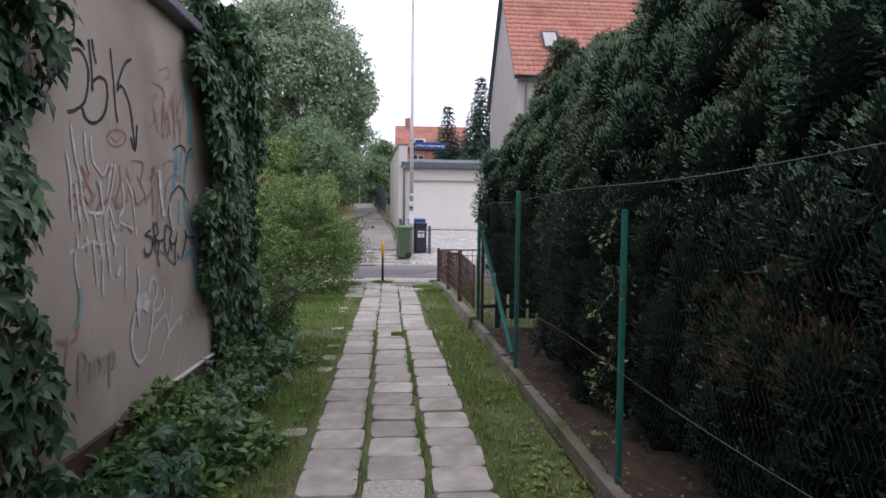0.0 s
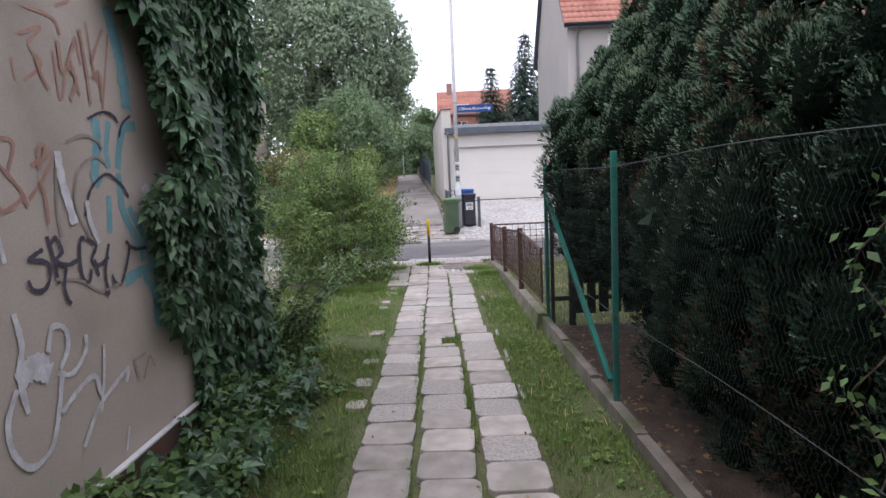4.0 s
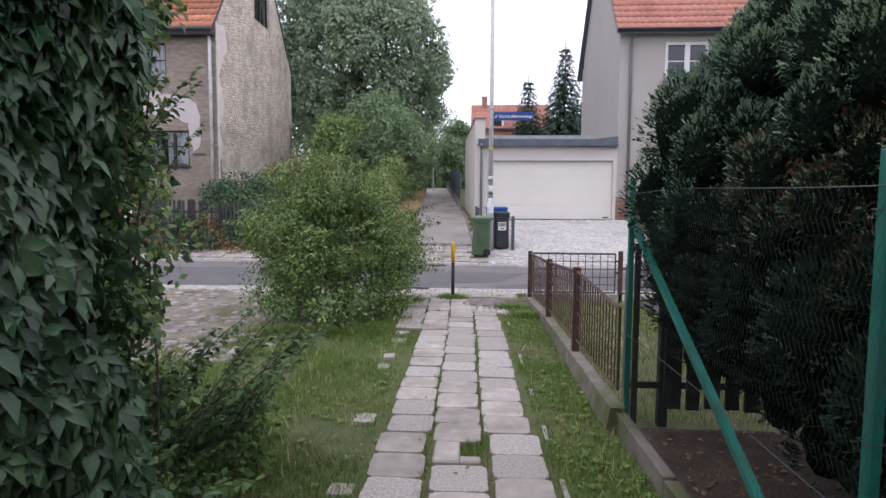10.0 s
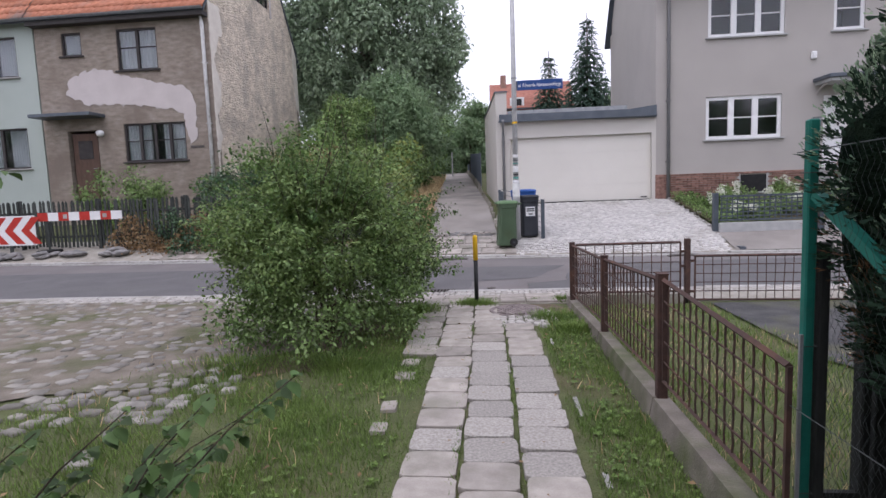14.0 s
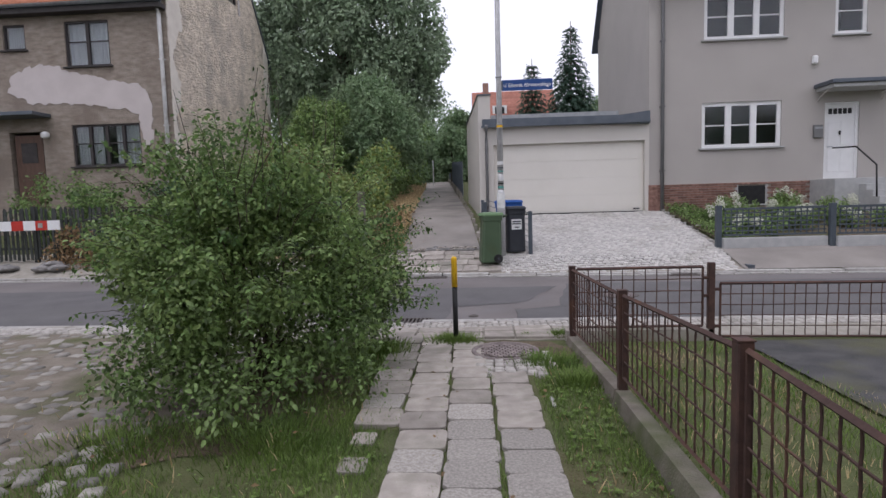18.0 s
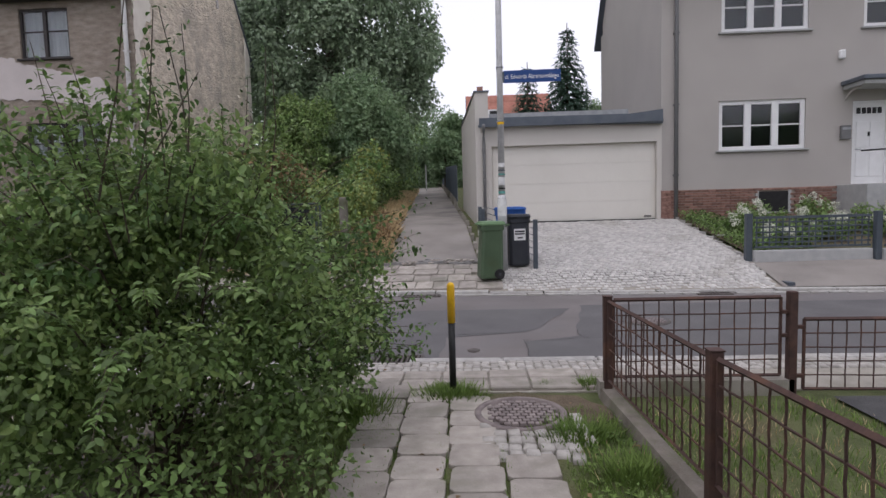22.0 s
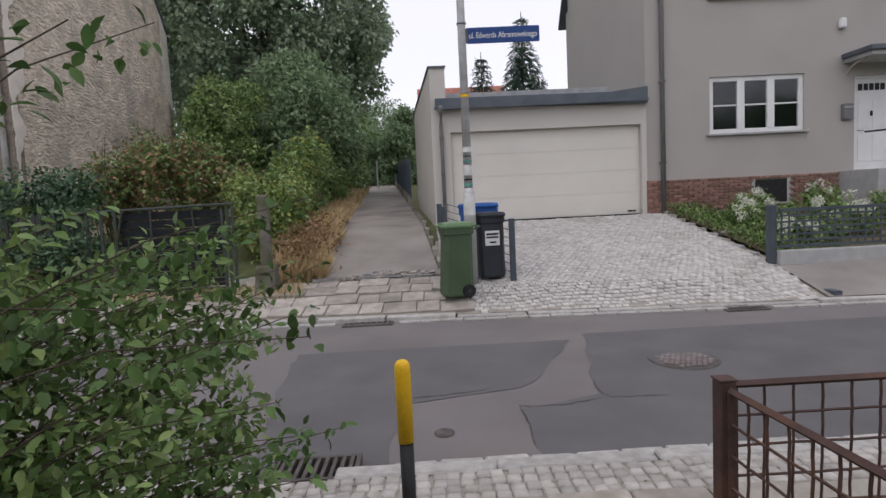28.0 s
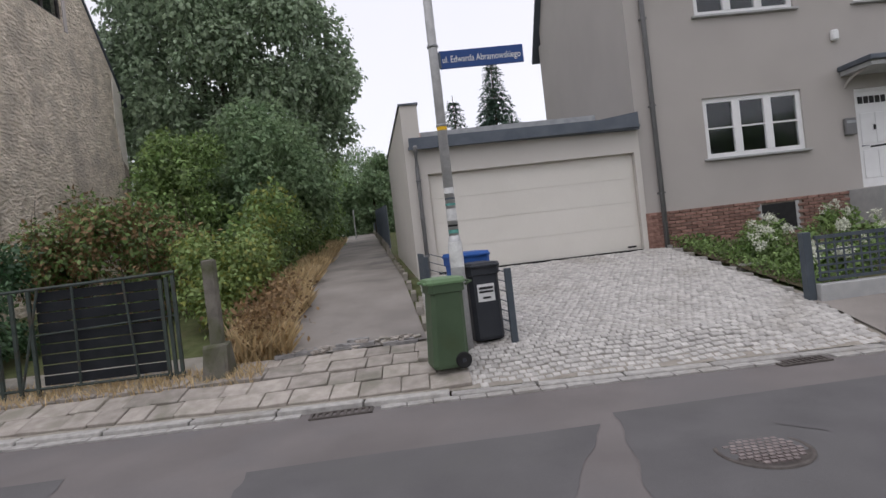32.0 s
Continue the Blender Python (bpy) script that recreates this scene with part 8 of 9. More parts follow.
# hydrangeas in the front bed
for k, (x, y, rr) in enumerate(((6.5, 22.6, 0.3), (7.0, 23.0, 0.4), (6.6, 21.6, 0.28), (7.6, 22.4, 0.42), (8.1, 21.7, 0.36), (8.8, 22.6, 0.4), (9.4, 21.9, 0.38), (9.9, 22.8, 0.4), (10.4, 21.7, 0.34), (11.2, 21.6, 0.34), (7.2, 21.3, 0.3), (9.0, 23.8, 0.42), (7.5, 24.0, 0.36))):
    t = thing("hydrangea", "leafy hydrangea with round white flower heads", "flowering shrub", "hydrangeas in the front bed")
    z0 = far_z(y, x)
    cl = ellipsoid_clumps((x, y, z0 + rr * 0.7), (rr, rr, rr * 0.65), 12, 0.12, 0.2, 0.4, -0.9)
    foliage("leaves", cl, 800, 0.085, L_BUSH, t, shell=0.7)
    for j in range(3):
        d = rand_dirs(1)[0]
        c = (x + rr * 0.95 * d[0], y - rr * 0.9 * abs(d[1]), z0 + rr * (0.9 + 0.7 * abs(d[2])), 0.085)
        foliage("flower_head", [c], 110, 0.045, L_FLOWER, t, shell=0.25)
low = thing("bedding_plants", "low green bedding plants along the driveway edge", "plants", kind="stuff")
n = 2600
y = rng.uniform(20.6, 24.9, n)
x = rng.uniform(5.95, 6.7, n)
z = np.array([far_z(b_, a_) for a_, b_ in zip(x, y)])
scatter("bedding_leaves", LEAF, np.stack([x, y, z + 0.22 * rng.random(n)], 1), rand_dirs(n) + [0, 0, 0.4], rand_dirs(n) * 0.6 + [0, 0, 1], 0.05 + 0.05 * rng.random(n), L_BUSH, low)

# low growth closing the gaps behind the gable and at the far end of the alley
back = thing("back_hedge", "dense dark bushes behind the gable of the old house", "hedge")
bcl = [(rng.uniform(-8.6, -4.6), rng.uniform(33, 40), far_z(36) + rng.uniform(0.4, 4.6), rng.uniform(0.5, 0.9)) for k in range(90)]
foliage("leaves", bcl, 24000, 0.17, L_TREE2, back, shell=0.7)
endh = thing("end_hedge", "leafy bushes closing the far end of the alley", "hedge")
ecl = [(rng.uniform(-9.5, 3.0), rng.uniform(60.5, 63.5) + 7 * rng.random(), far_z(69) + rng.uniform(0.2, 5.0), rng.uniform(0.7, 1.1)) for k in range(170)]
foliage("leaves", ecl, 20000, 0.3, L_TREE2, endh, shell=0.7)
front = thing("overgrown_bush", "dark leafy bush growing over the picket fence", "shrub")
fcl = [(rng.uniform(-9.2, -5.4), rng.uniform(19.9, 20.9) + 0.45, 0.0, rng.uniform(0.2, 0.36)) for k in range(46)]
fcl = [(c[0], c[1], far_z(c[1], c[0]) + rng.uniform(0.2, 1.55) * (0.65 + 0.35 * math.sin(c[0] * 1.9)), c[3]) for c in fcl]
foliage("leaves", fcl, 9000, 0.075, L_VINE, front, shell=0.7)
for k in range(12):
    x = -9.0 + 0.3 * k
    part("stem", tubem([(x, 20.9, far_z(20.9, x) - 0.05), (x + random.uniform(-0.2, 0.2), 20.8, far_z(20.9, x) + random.uniform(0.9, 1.6))], 0.012, 5, 0.004), M_BARK, front)
elder = thing("elder_bush", "bright green bush beside the old gable", "shrub")
ecl = ellipsoid_clumps((-5.6, 28.6, 2.9), (1.3, 2.0, 2.4), 46, 0.35, 0.6, 0.35, -0.95)
foliage("leaves", ecl, 16000, 0.12, L_BUSH, elder, shell=0.7)
# light on the elder's upper clumps, done with the brighter leaf colour
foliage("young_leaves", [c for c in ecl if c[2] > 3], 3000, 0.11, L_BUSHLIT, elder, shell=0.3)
for k in range(9):
    part("stem", tubem([(-5.6 + random.uniform(-0.3, 0.3), 28.6 + random.uniform(-0.4, 0.4), far_z(28.6) - 0.1), (-5.6 + random.uniform(-0.8, 0.8), 28.6 + random.uniform(-1, 1), random.uniform(2.4, 4.2))], 0.03, 6, 0.008), M_BARK, elder)
lowh = thing("low_hedge", "low bushes where the alley bends away", "hedge")
lcl = [(rng.uniform(-7.5, 0.5), rng.uniform(61, 63), far_z(62) + rng.uniform(-0.2, 1.4), rng.uniform(0.4, 0.7)) for k in range(60)]
foliage("leaves", lcl, 9000, 0.2, L_TREE2, lowh, shell=0.8)
# added trees out of view, behind and beside: they dim window reflections and low sky
belt = thing("unseen_tree_belt", "unseen added belt of trees that darkens reflections and low sky", "trees", kind="stuff")
blc = [(rng.uniform(-34, 34), rng.uniform(-20, -13), rng.uniform(0.5, 8.5), rng.uniform(1.2, 2.2)) for k in range(130)]
blc += [(rng.uniform(-34, -27), rng.uniform(-14, 10), rng.uniform(0.5, 7.5), rng.uniform(1.2, 2.0)) for k in range(60)]
blc += [(rng.uniform(27, 34), rng.uniform(-14, 10), rng.uniform(0.5, 7.5), rng.uniform(1.2, 2.0)) for k in range(60)]
foliage("crowns", blc, 30000, 0.8, L_TREE2, belt, shell=0.6)

# ---- graffiti: flat painted strokes on the wall ----
P_BLACK = mat("black_spray_paint", (0.035, 0.03, 0.035), (0.06, 0.05, 0.055), 9, 0.7, 0, 60)
P_WHITE = mat("chalky_white_paint", (0.47, 0.455, 0.45), (0.68, 0.67, 0.67), 14, 0.8, 0, 60)
P_RED = mat("faded_red_paint", (0.35, 0.19, 0.14), (0.41, 0.26, 0.2), 12, 0.8, 0, 60)
P_BLUE = mat("faded_turquoise_paint", (0.14, 0.32, 0.34), (0.22, 0.39, 0.41), 10, 0.8, 0, 60)
P_NAVY = mat("dark_marker_paint", (0.05, 0.045, 0.065), (0.08, 0.07, 0.09), 9, 0.7, 0, 60)
WX = -1.2085
layer = iter(range(1000))


def stroke(points, width, material, lift=0.0, name="graffiti_stroke"):
    """A flat smooth ribbon through a few (y, z) points on the wall."""
    q = [Vector((p[0], p[1])) for p in points]
    q = [q[0] * 2 - q[1]] + q + [q[-1] * 2 - q[-2]]
    line = []
    for i in range(1, len(q) - 2):
        for k in range(7):
            t = k / 7
            a_, b_, c_, d_ = q[i - 1], q[i], q[i + 1], q[i + 2]
            line.append(0.5 * (2 * b_ + (c_ - a_) * t + (2 * a_ - 5 * b_ + 4 * c_ - d_) * t * t + (3 * b_ - a_ - 3 * c_ + d_) * t ** 3))
    line.append(q[-2])
    bm = bmesh.new()
    rows = []
    lift += 0.00005 * next(layer)
    for i, p in enumerate(line):
        d = (line[min(i + 1, len(line) - 1)] - line[max(i - 1, 0)])
        d = d.normalized() if d.length > 1e-6 else Vector((1, 0))
        nrm = Vector((-d.y, d.x)) * width * 0.5 * random.uniform(0.75, 1.15)
        rows.append([bm.verts.new((WX + lift + 0.00002 * i, *(p + s * nrm))) for s in (-1, 1)])
    for a_, b_ in zip(rows, rows[1:]):
        bm.faces.new((a_[0], b_[0], b_[1], a_[1]))
    return part(name, bm, material, shed)


P_GREY = mat("rubbed_grey_pencil", (0.27, 0.235, 0.2), (0.33, 0.29, 0.245), 14, 0.9, 0, 60)
# faded turquoise wash by the creeper
stroke([(4.59, 2.55), (4.65, 2.38), (4.68, 2.21), (4.68, 2.07)], 0.09, P_BLUE, 0.0003)
stroke([(4.41, 1.99), (4.4, 1.88), (4.36, 1.73), (4.39, 1.68)], 0.06, P_BLUE, 0.0003)
stroke([(4.51, 1.99), (4.47, 1.86), (4.47, 1.76)], 0.04, P_BLUE, 0.0003)
stroke([(4.75, 1.99), (4.64, 1.97), (4.58, 1.87), (4.55, 1.76)], 0.05, P_BLUE, 0.0003)
stroke([(4.45, 1.63), (4.43, 1.45)], 0.04, P_BLUE, 0.0003)
stroke([(4.55, 1.74), (4.56, 1.55), (4.67, 1.37), (4.7, 1.28)], 0.05, P_BLUE, 0.0003)
stroke([(4.61, 1.57), (4.71, 1.43), (4.77, 1.24)], 0.05, P_BLUE, 0.0003)
stroke([(4.51, 1.2), (4.67, 1.23), (4.84, 1.23)], 0.06, P_BLUE, 0.0003)
stroke([(4.82, 1.24), (4.8, 1.06), (4.81, 0.9)], 0.06, P_BLUE, 0.0003)
stroke([(4.69, 1.21), (4.77, 1.09), (4.78, 0.92), (4.92, 1.01)], 0.05, P_BLUE, 0.0003)
# large black tag with an arrow
stroke([(2.93, 2.47), (2.93, 2.36), (2.94, 2.24)], 0.02, P_BLACK, 0.0006)
stroke([(2.94, 2.44), (3.04, 2.45), (2.94, 2.36)], 0.018, P_BLACK, 0.0006)
stroke([(3.11, 2.32), (3.19, 2.34), (3.25, 2.29), (3.26, 2.2), (3.22, 2.09), (3.13, 2.03), (3.07, 2.01)], 0.02, P_BLACK, 0.0006)
stroke([(3.27, 2.42), (3.29, 2.3), (3.3, 2.16)], 0.02, P_BLACK, 0.0006)
stroke([(3.3, 2.21), (3.37, 2.25), (3.44, 2.24), (3.45, 2.16), (3.41, 2.06), (3.32, 2.0), (3.24, 2.0), (3.19, 2.06)], 0.02, P_BLACK, 0.0006)
stroke([(3.3, 2.43), (3.32, 2.36), (3.34, 2.31)], 0.02, P_BLACK, 0.0006)
stroke([(3.49, 2.44), (3.52, 2.27), (3.54, 2.11), (3.56, 2.04)], 0.02, P_BLACK, 0.0006)
stroke([(3.74, 2.45), (3.66, 2.4), (3.59, 2.3), (3.56, 2.22)], 0.02, P_BLACK, 0.0006)
stroke([(3.56, 2.22), (3.61, 2.26), (3.68, 2.21), (3.73, 2.11), (3.75, 1.99), (3.77, 1.91)], 0.02, P_BLACK, 0.0006)
stroke([(3.71, 1.98), (3.77, 1.91), (3.8, 2.07)], 0.02, P_BLACK, 0.0006)
# red oval and faded red scrawl
stroke([(3.66, 1.97), (3.62, 1.93), (3.53, 1.9), (3.46, 1.91), (3.44, 1.94), (3.48, 1.98), (3.57, 2.0), (3.64, 1.99), (3.65, 1.96)], 0.016, P_RED, 0.0006)
stroke([(3.48, 1.95), (3.54, 1.93), (3.61, 1.97)], 0.01, P_RED, 0.0006)
stroke([(4.13, 2.48), (4.27, 2.54), (4.3, 2.49), (4.21, 2.44)], 0.016, P_RED, 0.0004)
stroke([(3.97, 2.26), (4.1, 2.32), (4.02, 2.23), (4.08, 2.17), (3.97, 2.08)], 0.016, P_RED, 0.0004)
stroke([(3.92, 2.16), (3.93, 2.08)], 0.016, P_RED, 0.0004)
stroke([(4.16, 2.24), (4.18, 2.04), (4.26, 2.23), (4.31, 2.08)], 0.016, P_RED, 0.0004)
stroke([(4.41, 2.43), (4.43, 2.23), (4.47, 2.14)], 0.016, P_RED, 0.0004)
stroke([(4.58, 2.42), (4.47, 2.04)], 0.016, P_RED, 0.0004)
stroke([(4.01, 2.38), (4.18, 2.38), (4.22, 2.32)], 0.016, P_RED, 0.0004)
stroke([(4.32, 2.34), (4.34, 2.22)], 0.016, P_RED, 0.0004)
stroke([(4.23, 2.2), (4.28, 2.17)], 0.016, P_RED, 0.0004)
stroke([(3.16, 1.58), (3.15, 1.55), (3.11, 1.54), (3.08, 1.56), (3.07, 1.58), (3.09, 1.6), (3.13, 1.61), (3.16, 1.6), (3.16, 1.57)], 0.018, P_RED, 0.0004)
stroke([(3.09, 1.65), (3.16, 1.68), (3.24, 1.66)], 0.018, P_RED, 0.0004)
stroke([(3.26, 1.76), (3.23, 1.68), (3.28, 1.61), (3.25, 1.56)], 0.018, P_RED, 0.0004)
stroke([(3.32, 1.69), (3.36, 1.6), (3.31, 1.53)], 0.018, P_RED, 0.0004)
stroke([(3.4, 1.72), (3.48, 1.78), (3.51, 1.7), (3.45, 1.59)], 0.018, P_RED, 0.0004)
stroke([(3.57, 1.8), (3.58, 1.7), (3.52, 1.59), (3.61, 1.57)], 0.018, P_RED, 0.0004)
stroke([(3.72, 1.84), (3.87, 1.84), (3.83, 1.72)], 0.018, P_RED, 0.0004)
stroke([(3.79, 1.75), (3.88, 1.66), (3.91, 1.59)], 0.018, P_RED, 0.0004)
stroke([(3.95, 1.75), (4.09, 1.81), (4.01, 1.7), (3.92, 1.62)], 0.018, P_RED, 0.0004)
stroke([(3.1, 1.53), (3.19, 1.6), (3.24, 1.57), (3.31, 1.63)], 0.018, P_RED, 0.0004)
stroke([(3.36, 1.56), (3.48, 1.61), (3.54, 1.55), (3.67, 1.61)], 0.018, P_RED, 0.0004)
stroke([(3.17, 1.76), (3.22, 1.7), (3.18, 1.63)], 0.018, P_RED, 0.0004)
stroke([(3.65, 1.79), (3.69, 1.71), (3.65, 1.62)], 0.018, P_RED, 0.0004)
stroke([(3.74, 1.68), (3.78, 1.58), (3.9, 1.63)], 0.018, P_RED, 0.0004)
stroke([(3.57, 1.42), (3.65, 1.46), (3.71, 1.4)], 0.018, P_RED, 0.0004)
# white scrawl over the red
stroke([(3.09, 1.95), (3.12, 1.81), (3.16, 1.7), (3.18, 1.58), (3.23, 1.46)], 0.019, P_WHITE, 0.0008)
stroke([(3.04, 1.82), (3.07, 1.72), (3.08, 1.6), (3.09, 1.48)], 0.019, P_WHITE, 0.0008)
stroke([(3.21, 1.93), (3.22, 1.81), (3.25, 1.74)], 0.019, P_WHITE, 0.0008)
stroke([(3.27, 1.92), (3.28, 1.81), (3.34, 1.75), (3.39, 1.73), (3.43, 1.79)], 0.019, P_WHITE, 0.0008)
stroke([(3.49, 1.8), (3.45, 1.72), (3.42, 1.61)], 0.019, P_WHITE, 0.0008)
stroke([(3.52, 1.8), (3.48, 1.67), (3.43, 1.56)], 0.019, P_WHITE, 0.0008)
stroke([(3.64, 1.73), (3.71, 1.65), (3.74, 1.53), (3.76, 1.39)], 0.019, P_WHITE, 0.0008)
stroke([(3.6, 1.7), (3.61, 1.56), (3.55, 1.48), (3.73, 1.43)], 0.019, P_WHITE, 0.0008)
stroke([(3.19, 1.53), (3.35, 1.52), (3.39, 1.56)], 0.019, P_WHITE, 0.0008)
stroke([(3.38, 1.45), (3.44, 1.56), (3.5, 1.45), (3.55, 1.46)], 0.019, P_WHITE, 0.0008)
stroke([(3.29, 1.52), (3.32, 1.37)], 0.019, P_WHITE, 0.0008)
stroke([(3.12, 1.67), (3.14, 1.55), (3.16, 1.43)], 0.019, P_WHITE, 0.0008)
stroke([(3.35, 1.69), (3.37, 1.58), (3.4, 1.48)], 0.019, P_WHITE, 0.0008)
stroke([(3.05, 1.32), (3.1, 1.33), (3.1, 1.27), (3.11, 1.2), (3.13, 1.14)], 0.02, P_WHITE, 0.0008)
stroke([(3.12, 1.41), (3.13, 1.34)], 0.02, P_WHITE, 0.0008)
stroke([(3.21, 1.4), (3.22, 1.31)], 0.02, P_WHITE, 0.0008)
stroke([(3.15, 1.34), (3.25, 1.37), (3.35, 1.35), (3.42, 1.37)], 0.02, P_WHITE, 0.0008)
stroke([(3.27, 1.38), (3.29, 1.22), (3.31, 1.13)], 0.02, P_WHITE, 0.0008)
stroke([(3.37, 1.32), (3.36, 1.16), (3.36, 1.07)], 0.02, P_WHITE, 0.0008)
stroke([(3.4, 1.43), (3.43, 1.26), (3.44, 1.16)], 0.02, P_WHITE, 0.0008)
stroke([(3.49, 1.41), (3.5, 1.28)], 0.02, P_WHITE, 0.0008)
stroke([(3.51, 1.17), (3.56, 1.22), (3.53, 1.16)], 0.02, P_WHITE, 0.0008)
stroke([(3.63, 1.33), (3.62, 1.08)], 0.02, P_WHITE, 0.0008)
stroke([(3.32, 1.43), (3.35, 1.32), (3.32, 1.27)], 0.02, P_WHITE, 0.0008)
stroke([(3.45, 1.48), (3.48, 1.37), (3.53, 1.34)], 0.02, P_WHITE, 0.0008)
# thick white tag
stroke([(3.77, 1.2), (3.79, 1.07), (3.76, 0.97), (3.78, 0.81)], 0.03, P_WHITE, 0.001)
stroke([(3.92, 1.01), (3.96, 1.1), (4.03, 1.08), (4.04, 1.0), (3.98, 0.92)], 0.026, P_WHITE, 0.001)
stroke([(4.16, 1.02), (4.15, 0.95), (4.05, 0.88), (3.96, 0.91)], 0.024, P_WHITE, 0.001)
stroke([(3.75, 0.94), (3.83, 0.97), (3.92, 0.92)], 0.09, P_WHITE, 0.001)
stroke([(3.81, 0.99), (3.88, 0.99), (3.9, 0.93)], 0.06, P_WHITE, 0.001)
stroke([(3.74, 0.92), (3.68, 0.81), (3.69, 0.69), (3.77, 0.6), (3.88, 0.63), (3.94, 0.75), (3.99, 0.91)], 0.028, P_WHITE, 0.001)
stroke([(3.96, 0.74), (4.08, 0.8), (4.19, 0.82), (4.22, 0.72)], 0.026, P_WHITE, 0.001)
stroke([(4.28, 0.94), (4.26, 0.82), (4.21, 0.64)], 0.02, P_WHITE, 0.001)
stroke([(4.07, 0.54), (4.18, 0.66), (4.3, 0.72), (4.45, 0.77), (4.42, 0.71)], 0.026, P_WHITE, 0.001)
stroke([(4.41, 0.49), (4.37, 0.38)], 0.016, P_WHITE, 0.001)
# dark marker tag
stroke([(3.96, 1.42), (3.88, 1.39), (3.92, 1.38), (3.98, 1.36), (3.98, 1.3), (3.94, 1.26), (3.88, 1.27), (3.86, 1.31)], 0.02, P_NAVY, 0.001)
stroke([(3.99, 1.47), (4.01, 1.4), (4.02, 1.33), (4.03, 1.27)], 0.02, P_NAVY, 0.001)
stroke([(4.0, 1.43), (4.04, 1.46), (4.07, 1.4), (4.03, 1.37), (4.07, 1.34), (4.08, 1.32), (4.06, 1.26), (4.07, 1.2), (4.09, 1.17)], 0.02, P_NAVY, 0.001)
stroke([(4.03, 1.35), (4.1, 1.34), (4.16, 1.35)], 0.02, P_NAVY, 0.001)
stroke([(4.23, 1.44), (4.2, 1.44), (4.18, 1.38), (4.18, 1.29), (4.2, 1.25), (4.23, 1.25), (4.25, 1.3)], 0.02, P_NAVY, 0.001)
stroke([(4.24, 1.44), (4.3, 1.4), (4.26, 1.34), (4.31, 1.31), (4.39, 1.34)], 0.02, P_NAVY, 0.001)
stroke([(4.28, 1.34), (4.3, 1.26)], 0.02, P_NAVY, 0.001)
stroke([(4.4, 1.4), (4.36, 1.3), (4.35, 1.23), (4.36, 1.17), (4.33, 1.18)], 0.02, P_NAVY, 0.001)
stroke([(4.54, 1.4), (4.57, 1.37), (4.53, 1.28), (4.47, 1.2), (4.42, 1.21), (4.4, 1.25)], 0.02, P_NAVY, 0.001)
stroke([(4.57, 1.37), (4.64, 1.35), (4.73, 1.35)], 0.02, P_NAVY, 0.001)
stroke([(4.77, 1.47), (4.78, 1.39), (4.83, 1.39), (4.9, 1.45)], 0.02, P_NAVY, 0.001)
# thin grey arcs round the turquoise letters
stroke([(4.25, 1.54), (4.3, 1.65), (4.38, 1.71), (4.46, 1.73), (4.56, 1.68), (4.61, 1.62)], 0.015, P_NAVY, 0.0008)
stroke([(4.34, 1.98), (4.41, 2.01), (4.48, 2.03), (4.55, 2.02), (4.58, 1.99)], 0.015, P_NAVY, 0.0008)
stroke([(4.58, 1.92), (4.62, 1.99), (4.7, 2.04)], 0.015, P_NAVY, 0.0008)
stroke([(4.22, 1.72), (4.28, 1.78), (4.38, 1.81), (4.45, 1.78)], 0.014, P_GREY, 0.0007)
stroke([(4.17, 1.86), (4.28, 1.9), (4.39, 1.89), (4.43, 1.85)], 0.014, P_GREY, 0.0007)
stroke([(4.22, 1.73), (4.19, 1.61), (4.22, 1.52), (4.27, 1.44)], 0.014, P_GREY, 0.0007)
stroke([(4.09, 1.75), (4.07, 1.57), (4.08, 1.46)], 0.014, P_GREY, 0.0007)
stroke([(4.01, 1.29), (4.17, 1.26), (4.3, 1.19), (4.47, 1.2)], 0.014, P_GREY, 0.0007)
stroke([(4.11, 1.82), (4.12, 1.7), (4.17, 1.51)], 0.05, P_WHITE, 0.0005)
stroke([(4.27, 1.61), (4.28, 1.51), (4.33, 1.41)], 0.03, P_WHITE, 0.0005)
stroke([(4.75, 1.64), (4.8, 1.67), (4.75, 1.6)], 0.05, P_WHITE, 0.0005)
stroke([(3.99, 1.79), (4.02, 1.84), (4.04, 1.82), (3.99, 1.74)], 0.018, P_RED, 0.0004)
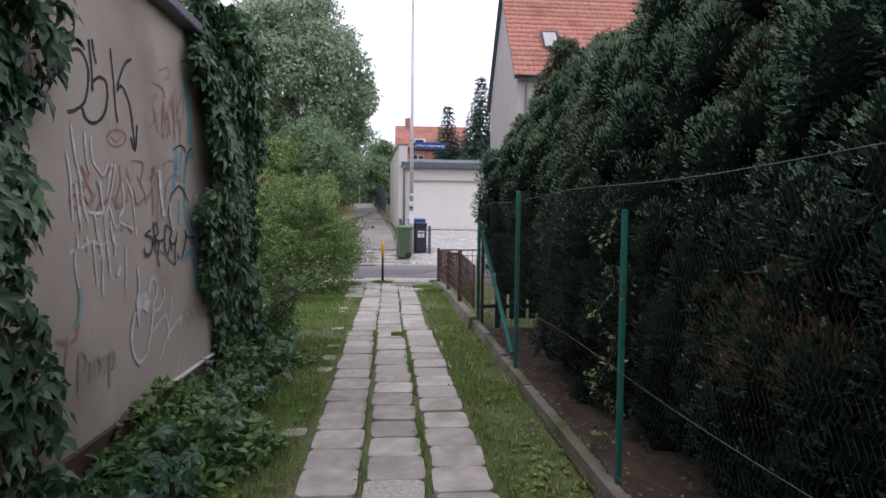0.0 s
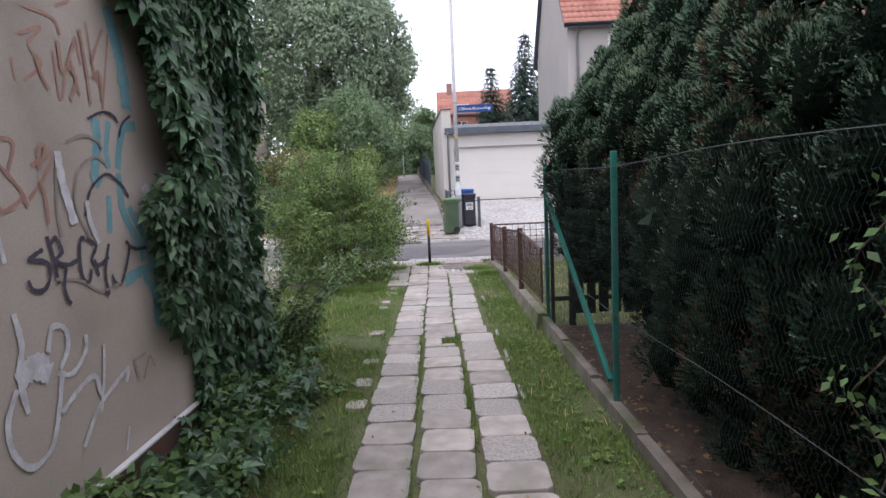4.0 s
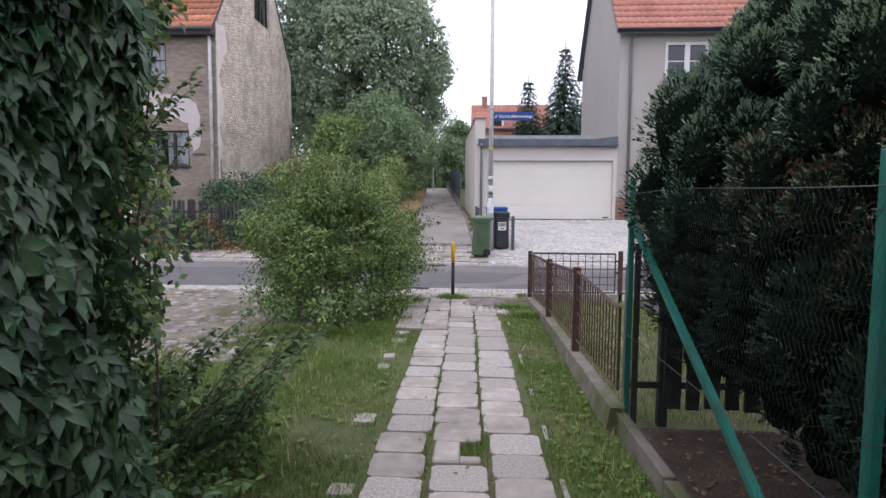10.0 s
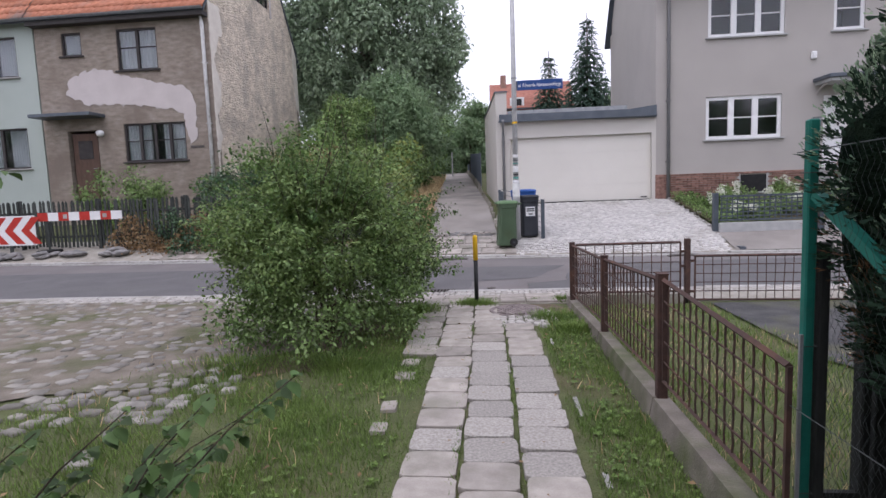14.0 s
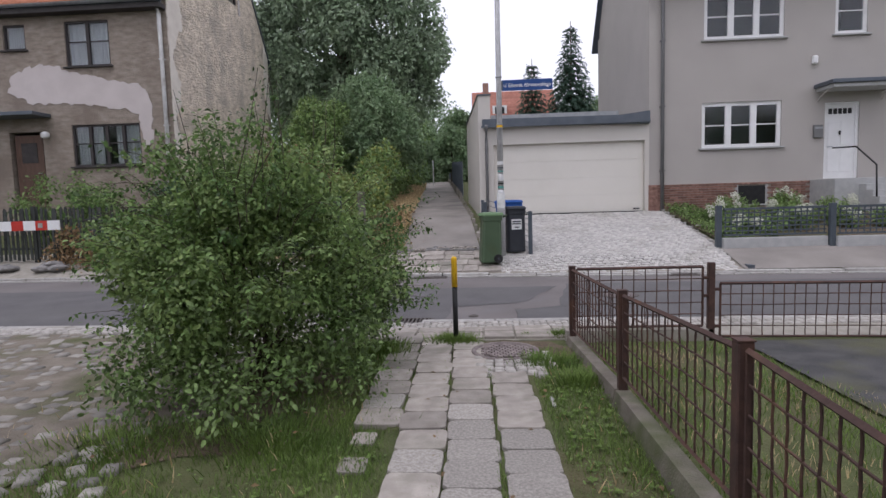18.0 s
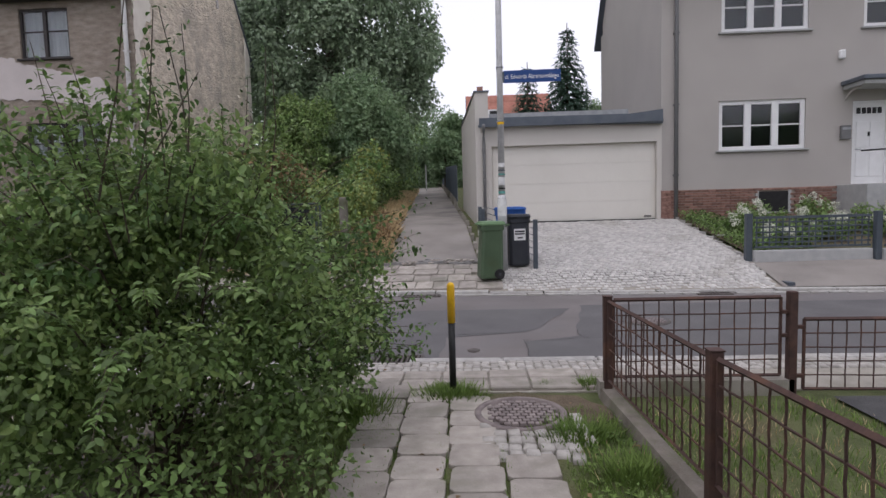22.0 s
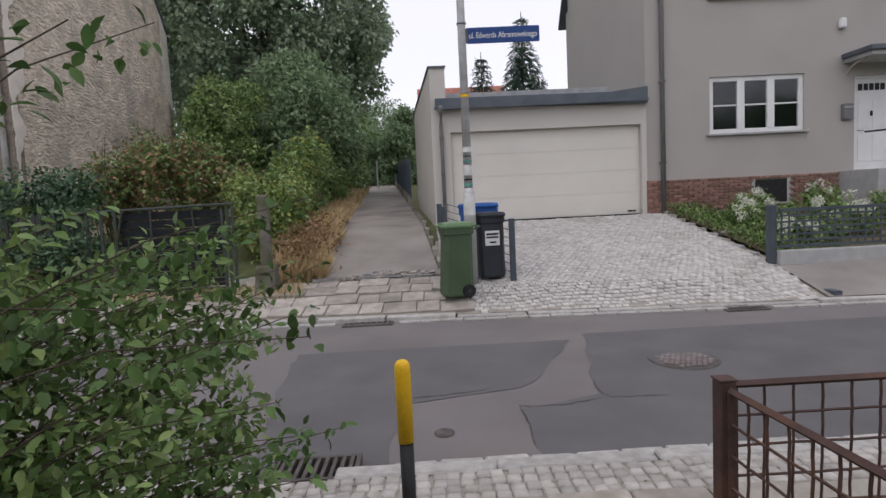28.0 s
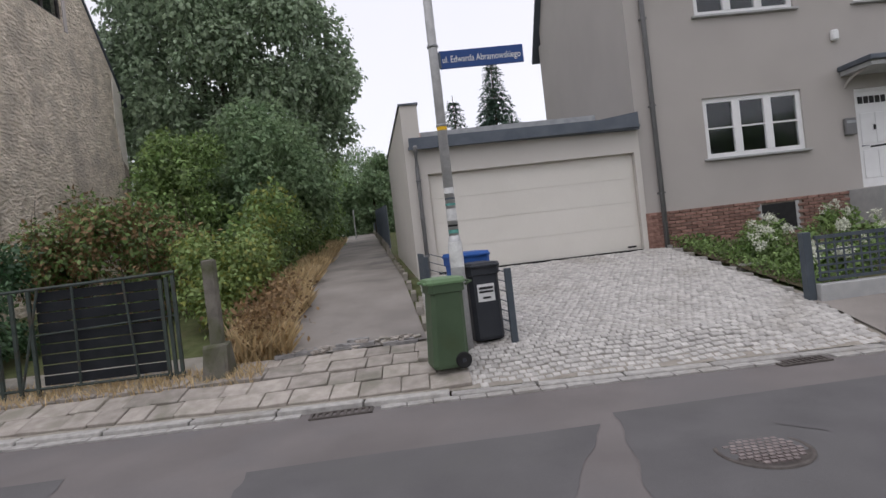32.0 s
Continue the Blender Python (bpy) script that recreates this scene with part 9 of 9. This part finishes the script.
stroke([(3.99, 1.7), (4.01, 1.62), (4.01, 1.52)], 0.018, P_RED, 0.0004)
stroke([(4.05, 2.19), (4.07, 2.12), (4.11, 2.07)], 0.018, P_RED, 0.0004)
stroke([(4.24, 2.05), (4.29, 2.15), (4.25, 2.19)], 0.018, P_RED, 0.0004)
stroke([(4.42, 2.25), (4.47, 2.34), (4.53, 2.43)], 0.018, P_RED, 0.0004)
stroke([(4.47, 2.08), (4.47, 2.21), (4.41, 2.18)], 0.018, P_RED, 0.0004)
stroke([(4.19, 2.29), (4.21, 2.16), (4.31, 2.32)], 0.018, P_RED, 0.0004)
stroke([(4.35, 2.38), (4.37, 2.22), (4.38, 2.05)], 0.018, P_RED, 0.0004)
# rubbed pencil marks
stroke([(4.51, 0.8), (4.54, 0.69)], 0.014, P_GREY, 0.0004)
stroke([(4.5, 0.79), (4.62, 0.8)], 0.014, P_GREY, 0.0004)
stroke([(4.58, 0.67), (4.65, 0.77), (4.7, 0.7)], 0.014, P_GREY, 0.0004)
stroke([(3.13, 1.14), (3.14, 1.08), (3.13, 1.02), (3.1, 0.96), (3.07, 0.96)], 0.022, P_BLUE, 0.0006)
stroke([(3.12, 0.97), (3.1, 0.9), (3.04, 0.88), (2.93, 0.92)], 0.014, P_RED, 0.0006)
stroke([(3.01, 0.92), (3.01, 0.85), (3.0, 0.79), (2.95, 0.76), (2.9, 0.77)], 0.014, P_RED, 0.0006)
for k, pts in enumerate(([(0.0, 0.0), (0.01, 0.1), (0.02, 0.2), (0.08, 0.19), (0.08, 0.12), (0.01, 0.1)], [(0.13, 0.04), (0.14, 0.14)], [(0.19, 0.04), (0.2, 0.14), (0.25, 0.13), (0.25, 0.05), (0.26, 0.12), (0.31, 0.13), (0.31, 0.04)], [(0.36, -0.05), (0.37, 0.13), (0.43, 0.12), (0.42, 0.05), (0.37, 0.05)])):
    stroke([(3.1 + 0.85 * a_, 0.6 + b_) for a_, b_ in pts], 0.016, P_GREY, 0.0003)
random.seed(5)
